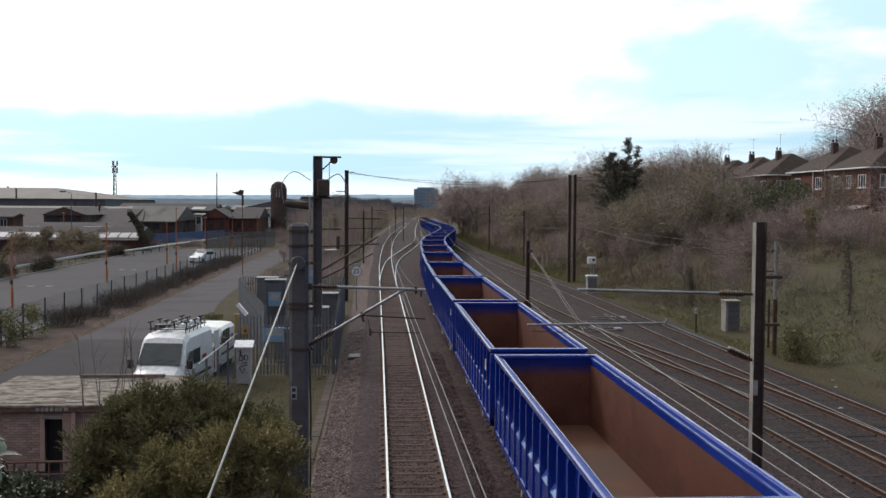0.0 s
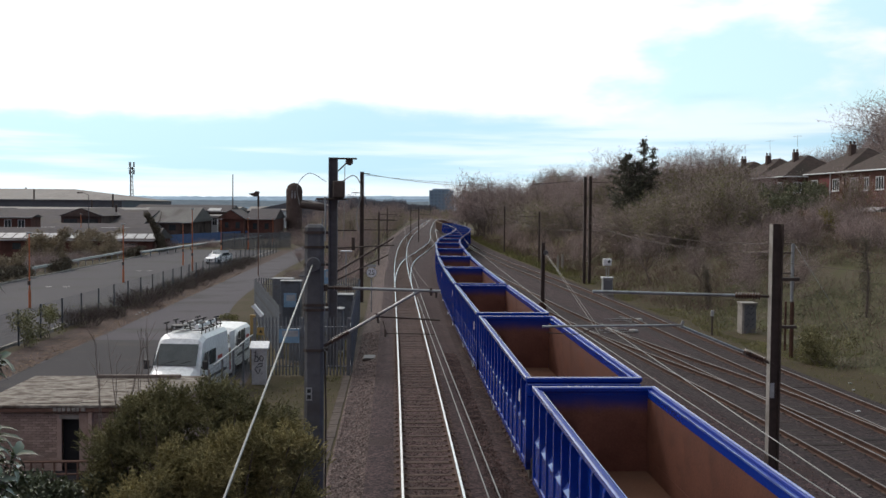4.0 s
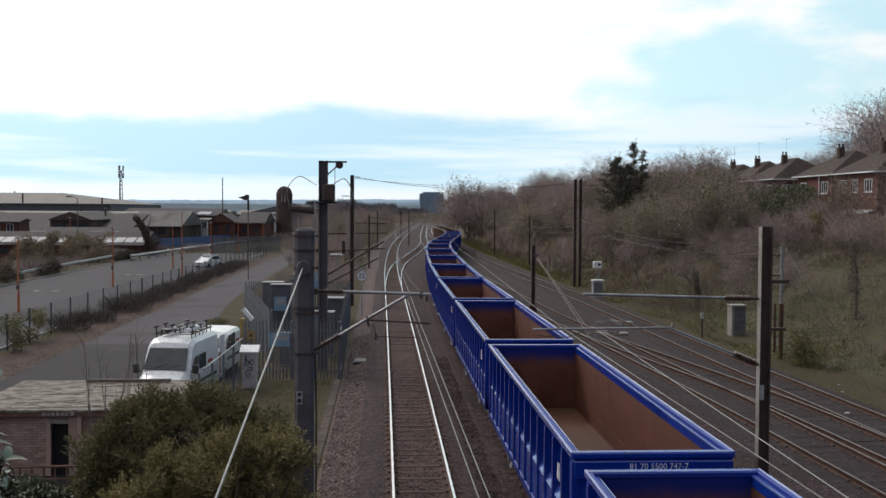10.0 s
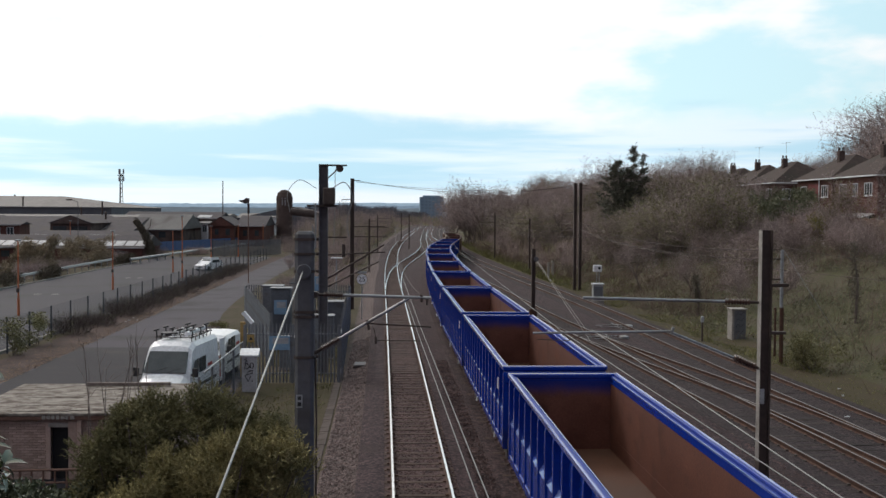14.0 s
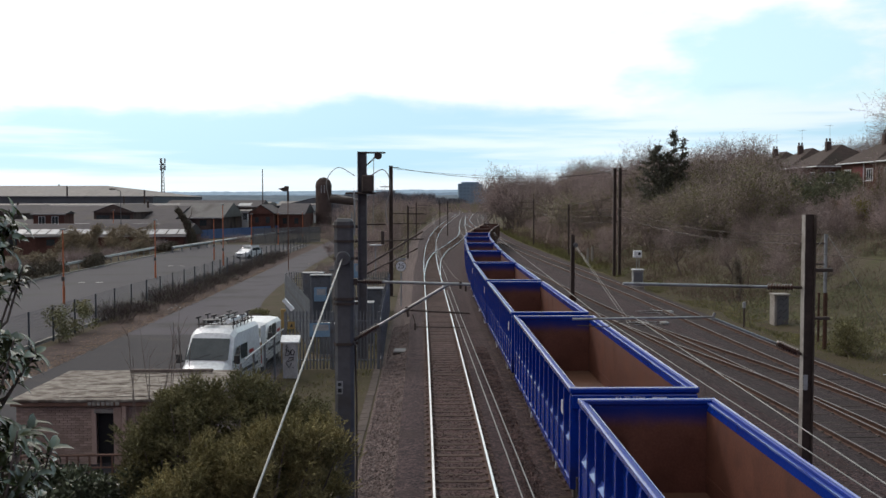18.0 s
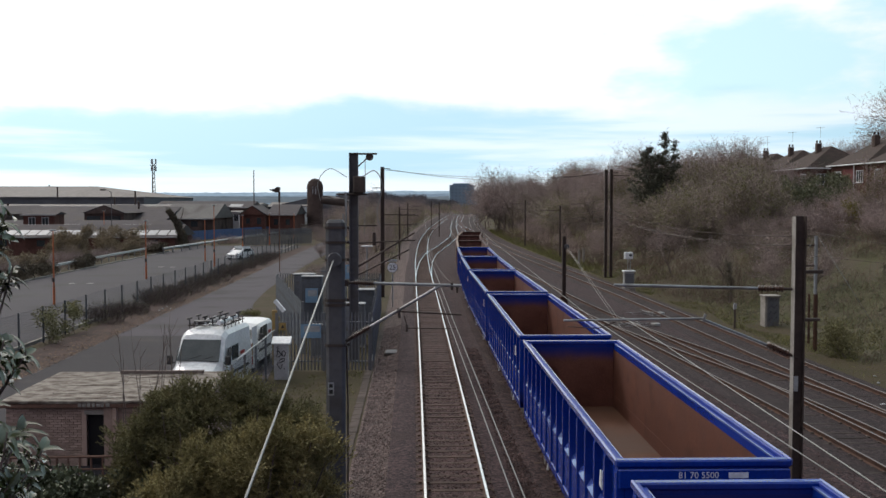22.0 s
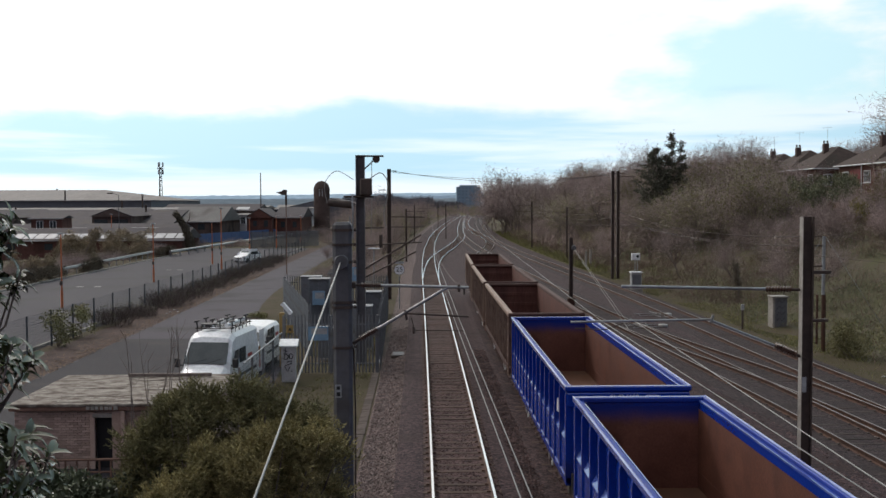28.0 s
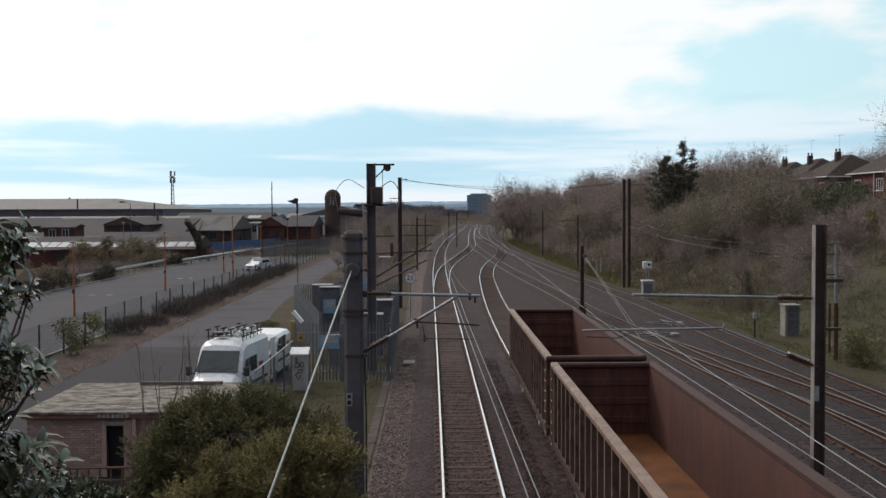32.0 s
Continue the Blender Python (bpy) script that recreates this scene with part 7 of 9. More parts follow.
def street_lamp(x, y, h, reach, label):
    s = empty("street_lamp", pose(x, y, -1), label, "street lamp", "street lamps")
    part("pole", Form().tube((0, 0, 0), (0, 0, h), 0.08, 0.05, n=8), M_MAST, s)
    part("arm", Form().tube((0, 0, h), (reach, 0, h + 0.3), 0.04, n=6), M_MAST, s)
    part("lantern", Form().cbox(min(reach, reach - 0.9), max(reach, reach - 0.9), -0.2, 0.2, h + 0.22, h + 0.42, 0.06), M_MASTDARK, s)


def floodlight_post():
    s = empty("floodlight_post", pose(-14.4, 109, -0.5), "thin rusty post with a dark bulky floodlight head", "lamp post")
    part("pole", Form().tube((0, 0, -0.1), (0, 0, 8.2), 0.055, 0.045, n=8), M_RUSTPIPE, s)
    part("head", Form().prism([(-1.05, 8.75), (-0.35, 8.45), (0.05, 8.5), (0.12, 9.0), (-0.25, 9.05), (-0.4, 8.88)][::-1], 1, -0.22, 0.22), M_MASTDARK, s)
    part("bracket", Form().cbox(-0.09, 0.12, -0.09, 0.09, 7.4, 8.5, 0.02), M_MASTDARK, s)


street_lamp(-46.6, 158, 9.4, -0.8, "grey street lamp beyond the car park")
floodlight_post()
plain = empty("mast_pole", pose(-37.6, 240, -1), "thin dark pole above the roofs", "pole")
part("pole", Form().tube((0, 0, 0), (0, 0, 15.2), 0.16, 0.1, n=8), M_MASTDARK, plain)


# Window colour carries the same painted haze as the cladding.
M_BLOCKWIN = material("haze_tinted_tower_glass", (0.165, 0.240, 0.315), (0.195, 0.275, 0.350), 4.0, 0.4, bump=0.0)


def tower_block():
    t = empty("tower_block", pose(32.5, 930, -2.5), "distant tower block tinted blue-grey as haze", "tower block")
    part("wall", Form().box(0, 22, 0, 16, 0, 24), M_BLOCK, t)
    part("roof", Form().box(3, 19, 3, 13, 24, 25.5), M_BLOCK, t)
    for k in range(6):
        for z in range(7):
            part("window", Form().box(1.2 + k * 3.4, 3.2 + k * 3.4, -0.15, -0.02, 4 + z * 3, 5.6 + z * 3), M_BLOCKWIN, t)


tower_block()


# ---- plants ----
def twig(f, p, q, w, rng):
    """A thin flat sliver from p to q."""
    d = q - p
    s = d.cross(Vector((rng.uniform(-1, 1), rng.uniform(-1, 1), rng.uniform(-1, 1))))
    if s.length < 1e-6:
        return
    s = s.normalized() * w
    n = len(f.v)
    f.v += [tuple(p - s), tuple(p + s), tuple(q)]
    f.f.append((n, n + 1, n + 2))


def leafquad(f, p, size, rng):
    a = Vector((rng.gauss(0, 1), rng.gauss(0, 1), rng.gauss(0, 1))).normalized() * size
    b = a.orthogonal().normalized() * size * 0.55
    n = len(f.v)
    f.v += [tuple(p - a), tuple(p + b), tuple(p + a), tuple(p - b)]
    f.f.append((n, n + 1, n + 2, n + 3))


def grow(trunk, crown, p, d, length, r, depth, rng, up, tips, w):
    """Branches that fork and thin; the finest are slivers."""
    steps = 3
    q = p
    for k in range(steps):
        d = (d + Vector((rng.gauss(0, 0.16), rng.gauss(0, 0.16), rng.gauss(0, 0.1) + up))).normalized()
        n = q + d * (length / steps)
        r1 = r * (1 - 0.22 * (k + 1) / steps)
        if depth >= 2:
            trunk.tube(q, n, r, r1, 5 if depth > 2 else 4, caps=False)
        else:
            twig(crown, q, n + d * length * 0.15, max(w, r), rng)
        r, q = r1, n
        if depth > 0 and k > 0 or depth > 1:
            for c in range(2 if depth > 1 else 3):
                a = rng.uniform(0, 6.28)
                side = d.orthogonal().normalized()
                side = (Matrix.Rotation(a, 3, d) @ side)
                nd = (d * rng.uniform(0.55, 0.9) + side * rng.uniform(0.5, 0.9)).normalized()
                if depth - 1 >= 0:
                    grow(trunk, crown, q, nd, length * rng.uniform(0.5, 0.72), r * 0.6, depth - 1, rng, up, tips, w)
    tips.append(q)


def tree_kind(seed, h, trunk_frac, depth, leaf, leaf_size, leaf_n, label, up=0.05, w=0.012, stems=1, crown_mat=None):
    rng = random.Random(seed)
    tr, cr, lf, tips = Form(), Form(), Form(), []
    for s in range(stems):
        base = Vector((rng.uniform(-0.4, 0.4), rng.uniform(-0.4, 0.4), -0.3)) if stems > 1 else Vector((0, 0, -0.3))
        top = base + Vector((rng.uniform(-0.25, 0.25) * h * 0.4, rng.uniform(-0.25, 0.25) * h * 0.4, h * trunk_frac + 0.3))
        r = 0.0145 * h / (stems ** 0.5)
        tr.tube(base, top, r, r * 0.8, 7)
        for k in range(4 if stems == 1 else 3):
            a = rng.uniform(0, 6.28)
            d = Vector((math.cos(a) * 0.6, math.sin(a) * 0.6, rng.uniform(0.7, 1.3))).normalized()
            grow(tr, cr, top.lerp(base, rng.uniform(0, 0.25)), d, h * rng.uniform(0.30, 0.42), r * 0.6, depth, rng, up, tips, w)
    for k in range(leaf_n):
        t = rng.choice(tips)
        leafquad(lf, t + Vector((rng.gauss(0, h * 0.05), rng.gauss(0, h * 0.05), rng.gauss(0, h * 0.05))), leaf_size * rng.uniform(0.6, 1.3), rng)
    for t in tips:
        for k in range(2):
            d = Vector((rng.gauss(0, 0.7), rng.gauss(0, 0.7), rng.gauss(0.35, 0.5))).normalized() * h * rng.uniform(0.02, 0.05)
            twig(cr, t, t + d, w * 1.1, rng)
    name = "tree" if h > 4.5 else "shrub"
    t = empty(name, None, label, name, "trees on the bank")
    part("trunk", tr.raw("trunk", M_TRUNK), None, t)
    if cr.f:
        part("crown", cr.raw("crown", M_BARK), None, t)
    if lf.f:
        part("foliage", lf.raw("foliage", crown_mat or M_OLIVE), None, t)
    return t


def clump(f, centre, radius, n, size, rng, flat=0.8):
    c = Vector(centre)
    for k in range(n):
        v = Vector((rng.gauss(0, 1), rng.gauss(0, 1), rng.gauss(0, 1))).normalized()
        rr = radius * rng.uniform(0.55, 1.05)
        leafquad(f, c + Vector((v.x * rr, v.y * rr, v.z * rr * flat)), size * rng.uniform(0.6, 1.3), rng)


KINDS = [
    tree_kind(1, 9.0, 0.25, 3, True, 0.05, 120, "bare brown winter tree on the bank"),
    tree_kind(2, 7.5, 0.2, 3, True, 0.06, 1100, "budding olive-brown tree on the bank"),
    tree_kind(3, 8.0, 0.15, 3, True, 0.05, 60, "bare brown winter tree on the bank", 0.08, 0.012, 2),
    tree_kind(4, 4.2, 0.1, 2, True, 0.05, 450, "twiggy olive shrub on the bank", 0.06, 0.012, 4),
    tree_kind(5, 4.0, 0.1, 2, True, 0.04, 60, "bare twiggy brown shrub on the bank", 0.08, 0.012, 5),
    tree_kind(6, 6.5, 0.18, 3, True, 0.07, 3000, "olive-green leafing tree on the bank", 0.05, 0.012, 2),
]


def plant(kind, x, y, scale, rng, z=None, label=""):
    z = ground_z(x, y) if z is None else z
    t = copy_thing(KINDS[kind], pose(x, y, z, 0, 0, rng.uniform(0, 360)))
    s = scale * rng.uniform(0.9, 1.1)
    t.scale = (s, s, s * rng.uniform(0.92, 1.1))
    if label:
        t["label"] = label
    return t


def plant_bank():
    rng = random.Random(11)
    # scrub belt on the slope, thick towards the top
    n = 0
    for k in range(520):
        y = rng.uniform(58, 300)
        e = spline(K_EDGE, y) + 1.2
        near_bare = y < 105
        lo = 9.0 if near_bare else 2.0
        d = lo + (19 - lo) * rng.random() ** 0.8 + (rng.uniform(0, 10) if y > 120 else 0)
        if y < 78 and d < 13:
            continue
        kind = rng.choice((0, 1, 2, 3, 4, 4, 5, 3))
        if d < 8:
            kind = rng.choice((3, 4, 4))
        if near_bare and y < 95:
            kind = rng.choice((3, 4, 4, 4))
        s = rng.uniform(0.6, 0.95)
        if y > 180:
            s *= 1.1
        plant(kind, e + d, y, s, rng)
        n += 1
        if n >= 270:
            break


plant_bank()
for i, (x, y) in enumerate(((27, 150), (30, 138), (26, 170), (31, 96), (29, 118), (33, 128))):
    KINDS[i].matrix_basis = pose(x, y, ground_z(x, y), 0, 0, 40 * i)


# ---- more planting ----
def leafy_shrub(name, m, label, clumps, n, size, mat, rng, stems=6, spread=1.0, height=1.0, category="shrub", group="shrubs", elong=0.55):
    """A shrub of stems and leaf sprays. clumps: (x, y, z, radius) round its base."""
    s = empty(name, m, label, category, group)
    st = Form()
    for k in range(stems):
        c = clumps[k % len(clumps)]
        a = Vector((rng.uniform(-0.3, 0.3) * spread, rng.uniform(-0.3, 0.3) * spread, -0.2))
        b = Vector(c[:3])
        mid = a.lerp(b, 0.5) + Vector((rng.gauss(0, 0.15), rng.gauss(0, 0.15), 0))
        st.line([a, mid, b], 0.05 * height, 5, 0.015)
    part("branchwork", st.raw("branchwork", M_TRUNK), None, s)
    f = Form()
    for c in clumps:
        cc = Vector(c[:3])
        for k in range(n):
            v = Vector((rng.gauss(0, 1), rng.gauss(0, 1), rng.gauss(0, 1))).normalized()
            rr = c[3] * (rng.random() ** 0.4)
            p = cc + v * rr
            a = (v + Vector((rng.gauss(0, 0.6), rng.gauss(0, 0.6), rng.gauss(0, 0.6) + 0.2))).normalized() * size * rng.uniform(0.6, 1.4)
            b = a.orthogonal().normalized() * a.length * elong
            b = Matrix.Rotation(rng.uniform(0, 6.28), 3, a) @ b
            i = len(f.v)
            f.v += [tuple(p - a), tuple(p + b), tuple(p + a), tuple(p - b)]
            f.f.append((i, i + 1, i + 2, i + 3))
    part("foliage", f.raw("foliage", mat), None, s)
    return s


M_CYPRESS = material("cypress_sprays", (0.140, 0.124, 0.052), (0.365, 0.310, 0.146), 0.6, 0.85, bump=0.0, island=0.3, spec=0.2)
M_CYPDARK = material("dark_cypress_sprays", (0.095, 0.094, 0.046), (0.265, 0.238, 0.118), 0.6, 0.85, bump=0.0, island=0.3, spec=0.2)
M_IVY = material("dark_ivy", (0.062, 0.074, 0.042), (0.125, 0.138, 0.078), 0.4, 0.45, bump=0.0, island=0.4, spec=0.4)
M_BRAMBLE = material("bramble_and_ivy", (0.080, 0.084, 0.042), (0.144, 0.139, 0.076), 0.8, 0.75, bump=0.0, island=0.45, spec=0.2)
M_DEAD = material("dead_stems", (0.133, 0.090, 0.076), (0.234, 0.168, 0.140), 0.6, 0.9, bump=0.0, island=0.4, spec=0.1)


def feathery(name, m, label, sprays, n, size, mat, rng):
    """A cypress bush: stems, and soft sprays of fine slivers that lean outwards."""
    s = empty(name, m, label, "bush", "bushes by the hut")
    st, f = Form(), Form()
    for x, y, z, r in sprays[::8]:
        st.line([(x * 0.4, y * 0.4, -0.2), (x * 0.8, y * 0.8, z * 0.5), (x, y, z)], 0.045, 5, 0.01)
    part("branchwork", st.raw("branchwork", M_TRUNK), None, s)
    for x, y, z, r in sprays:
        c = Vector((x, y, z))
        lean = Vector((rng.gauss(0, 0.5), rng.gauss(-0.2, 0.4), 1.0)).normalized()
        for k in range(n // 14):
            v = Vector((rng.gauss(0, 1), rng.gauss(0, 1), rng.gauss(0, 0.8))).normalized()
            p = c + v * r * rng.random() ** 0.5
            d = (v * 0.7 + lean * 0.8 + Vector((rng.gauss(0, 0.3), rng.gauss(0, 0.3), 0))).normalized()
            for j in range(14):
                q = p + d * size * 0.5 * j * 0.5
                e = (d + Vector((rng.gauss(0, 0.8), rng.gauss(0, 0.8), rng.gauss(0, 0.6)))).normalized() * size * rng.uniform(0.6, 1.3)
                twig(f, q, q + e, size * 0.2, rng)
    part("foliage", f.raw("foliage", mat), None, s)
    return s


M_DARKTWIG = material("dark_twigs", (0.085, 0.068, 0.064), (0.15, 0.12, 0.112), 0.5, 0.9, bump=0.0, island=0.35, spec=0.1)


M_OLIVEBROWN = material("olive_brown_twigs", (0.200, 0.165, 0.112), (0.330, 0.270, 0.185), 0.9, 0.9, bump=0.0, island=0.4, spec=0.1)


def big_bush():
    rng = random.Random(21)
    top = [(-6.1, 2.2), (-5.7, 2.9), (-5.2, 3.4), (-4.6, 3.75), (-3.9, 3.85), (-3.0, 3.75), (-2.5, 3.2), (-1.9, 2.7)]
    back, front = [], []
    for k in range(64):
        x = rng.uniform(-6.0, -2.3)
        t = np.interp(x, [p[0] for p in top], [p[1] for p in top])
        c = Vector((x + 4.1, rng.uniform(0.1, 1.3), 0.55 + rng.uniform(0.1, 1.0) ** 0.6 * (t - 0.62)))
        for j in range(6):
            back.append((c.x + rng.gauss(0, 0.2), c.y + rng.gauss(-0.08, 0.16), c.z + rng.gauss(0.05, 0.15), rng.uniform(0.14, 0.26)))
    for k in range(84):
        x = rng.uniform(-5.2, -1.75)
        t = np.interp(x, [-5.0, -4.2, -3.2, -2.6, -1.6], [1.9, 2.6, 2.95, 3.35, 3.0])
        c = Vector((x + 4.1, rng.uniform(-1.0, 0.5), 0.5 + rng.uniform(0.0, 1.0) ** 0.6 * (t - 0.62)))
        for j in range(6):
            front.append((c.x + rng.gauss(0, 0.2), c.y + rng.gauss(-0.08, 0.16), c.z + rng.gauss(0.05, 0.14), rng.uniform(0.14, 0.26)))
    feathery("cypress_bush", pose(-4.1, 20.6, -0.5), "large dark green feathery cypress bush beside the hut", back, 430, 0.058, M_CYPDARK, rng)
    feathery("cypress_bush", pose(-4.1, 20.2, -0.5), "olive-brown feathery cypress bush by the mast", front, 430, 0.058, M_CYPRESS, rng)
    hedge = []
    for k in range(120):
        hedge.append((rng.uniform(-3.0, 3.2), rng.uniform(-1.0, 0.9), rng.uniform(0.2, 1.0) ** 0.6 * 1.82, rng.uniform(0.22, 0.4)))
    leafy_shrub("ivy_hedge", pose(-8.6, 21.0, -0.5), "dark glossy ivy hedge below the hut", hedge, 260, 0.05, M_IVY, rng, 10, 3.0, 1.0, "hedge", "bushes by the hut", 0.7)


big_bush()


def laurel():
    """The glossy evergreen whose whorls reach in front of the eye."""
    rng = random.Random(5)
    s = empty("laurel_shrub", pose(-2.0, 3.5, -0.5), "tall glossy dark green laurel shrub close by", "shrub")
    base = Vector((0, 0, -0.1))
    stems, leaves = Form(), Form()
    spots = []
    for x0, x1, z0, z1, n in ((0.50, 0.59, 7.30, 7.58, 13), (0.50, 0.63, 7.02, 7.18, 13), (0.50, 0.67, 6.48, 6.86, 24), (0.36, 0.50, 6.40, 7.60, 44)):
        for k in range(n):
            spots.append((rng.uniform(x0, x1), rng.uniform(-0.12, 0.15), rng.uniform(z0, z1)))
    for k in range(26):
        spots.append((rng.uniform(-0.2, 0.36), rng.uniform(-0.4, 0.5), rng.uniform(5.6, 7.6)))
    for x, y, z in spots:
        tip = Vector((x, y, z))
        root = Vector((x - rng.uniform(0.15, 0.4), y * 0.5, z - rng.uniform(0.2, 0.45)))
        stems.line([root, root.lerp(tip, 0.55) + Vector((0.03, 0, -0.05)), tip], 0.006, 5, 0.003)
        axis = (tip - root).normalized()
        for j in range(12):
            a = j * 2.4 + rng.uniform(-0.3, 0.3)
            side = Matrix.Rotation(a, 3, axis) @ axis.orthogonal().normalized()
            d = (side * rng.uniform(0.7, 1.0) + axis * rng.uniform(-0.25, 0.7)).normalized()
            L = rng.uniform(0.06, 0.105)
            w = d.cross(axis).normalized() * L * rng.uniform(0.15, 0.2)
            p0 = tip - axis * rng.uniform(0, 0.09)
            nrm = w.cross(d).normalized()
            c1, c2, e = p0 + d * L * 0.35 + nrm * 0.004, p0 + d * L * 0.72 - nrm * 0.002, p0 + d * L - nrm * 0.012
            i = len(leaves.v)
            leaves.v += [tuple(p0), tuple(c1 - w + nrm * 0.006), tuple(c1), tuple(c1 + w + nrm * 0.006), tuple(c2 - w * 0.8 + nrm * 0.005), tuple(c2), tuple(c2 + w * 0.8 + nrm * 0.005), tuple(e)]
            leaves.f += [(i, i + 2, i + 1), (i, i + 3, i + 2), (i + 1, i + 2, i + 5, i + 4), (i + 2, i + 3, i + 6, i + 5), (i + 4, i + 5, i + 7), (i + 5, i + 6, i + 7)]
    for k in range(6):
        a = rng.uniform(0, 6.28)
        stems.line([base + Vector((0.15 * math.cos(a), 0.15 * math.sin(a), 0)), Vector((0.1 * math.cos(a), 0.2 * math.sin(a), 3.0)), Vector((rng.uniform(-0.1, 0.25), rng.uniform(-0.3, 0.3), 6.8))], 0.035, 7, 0.012)
    part("branchwork", stems.raw("branchwork", M_TRUNK), None, s)
    me = leaves.raw("leaves", M_LAUREL)
    me.shade_smooth()
    part("foliage", me, None, s)


laurel()


def sapling(x, y, h, label, n, rng, z=-0.5, spread=0.5):
    s = empty("sapling", pose(x, y, z), label, "sapling", "bare saplings")
    f, g = Form(), Form()
    for k in range(n):
        b = Vector((rng.uniform(-0.25, 0.25), rng.uniform(-0.25, 0.25), -0.1))
        t = b + Vector((rng.gauss(0, spread), rng.gauss(0, spread * 0.5), h * rng.uniform(0.7, 1.0)))
        m = b.lerp(t, 0.5) + Vector((rng.gauss(0, 0.1), 0, 0))
        f.line([b, m, t], 0.022, 4, 0.007)
        for j in range(5):
            q = m.lerp(t, rng.random())
            f.line([q, q + Vector((rng.gauss(0, 0.22), rng.gauss(0, 0.2), rng.uniform(0.2, 0.6)))], 0.007, 3, 0.003)
    part("branchwork", f.raw("branchwork", M_TRUNK), None, s)


def near_bare():
    rng = random.Random(31)
    sapling(-7.0, 27.6, 4.9, "thin bare saplings beside the hut", 4, rng, spread=0.3)
    sapling(-6.25, 27.3, 5.3, "thin bare saplings beside the hut", 3, rng, spread=0.14)
    sapling(-7.7, 27.9, 4.2, "thin bare saplings beside the hut", 4, rng, spread=0.35)


near_bare()


def twiggy(name, x, y, w, h, label, rng, n=900, mat=None, leaf=None, leaf_n=0, z=None, group="twiggy bushes"):
    """A low bush of fine upright twigs."""
    s = empty(name, pose(x, y, ground_z(x, y) if z is None else z), label, "bush", group)
    f = Form()
    for k in range(n):
        a = rng.uniform(0, 6.28)
        r = w / 2 * rng.random() ** 0.5
        b = Vector((r * math.cos(a), r * math.sin(a), rng.uniform(-0.05, 0.45) * h))
        d = Vector((math.cos(a) * 0.35 + rng.gauss(0, 0.3), math.sin(a) * 0.35 + rng.gauss(0, 0.3), rng.uniform(0.4, 1.1))).normalized()
        twig(f, b, b + d * h * rng.uniform(0.35, 0.75) * (1.15 - 0.5 * r / (w / 2)), 0.011, rng)
    part("crown", f.raw("crown", mat or M_BARK), None, s)
    if leaf_n:
        g = Form()
        for k in range(leaf_n):
            a = rng.uniform(0, 6.28)
            r = w / 2 * rng.random() ** 0.5
            leafquad(g, Vector((r * math.cos(a), r * math.sin(a), h * rng.uniform(0.1, 0.95) * (1.1 - 0.5 * r / (w / 2)))), 0.05 * rng.uniform(0.6, 1.4), rng)
        part("foliage", g.raw("foliage", leaf), None, s)
    return s


def ivy_trunk(x, y):
    """A leaning dead trunk wrapped in ivy."""
    rng = random.Random(47)
    t = empty("ivy_clad_tree", pose(x, y, -1.0), "leaning bare trunk wrapped in dark ivy", "tree")
    tr, f = Form(), Form()
    spine = [Vector((0.6, 0, -0.2)), Vector((0.3, 0, 2.2)), Vector((-0.5, 0, 4.4)), Vector((-2.0, 0, 6.6))]
    tr.line(spine, 0.3, 8, 0.12)
    tr.line([spine[2], Vector((0.3, 0, 5.6)), Vector((0.5, 0, 6.9))], 0.12, 6, 0.04)
    part("trunk", tr.raw("trunk", M_TRUNK), None, t)
    for k in range(5200):
        u = rng.random() * 3
        i = min(2, int(u))
        c = spine[i].lerp(spine[i + 1], u - i)
        v = Vector((rng.gauss(0, 1), rng.gauss(0, 1), rng.gauss(0, 0.7))).normalized() * (0.95 - 0.16 * u) * rng.uniform(0.5, 1.1)
        leafquad(f, c + v, 0.11 * rng.uniform(0.6, 1.3), rng)
    part("foliage", f.raw("foliage", M_DARKIVY), None, t)


M_DARKIVY = material("brown_green_ivy", (0.075, 0.062, 0.043), (0.125, 0.104, 0.074), 0.6, 0.7, bump=0.0, island=0.4, spec=0.2)


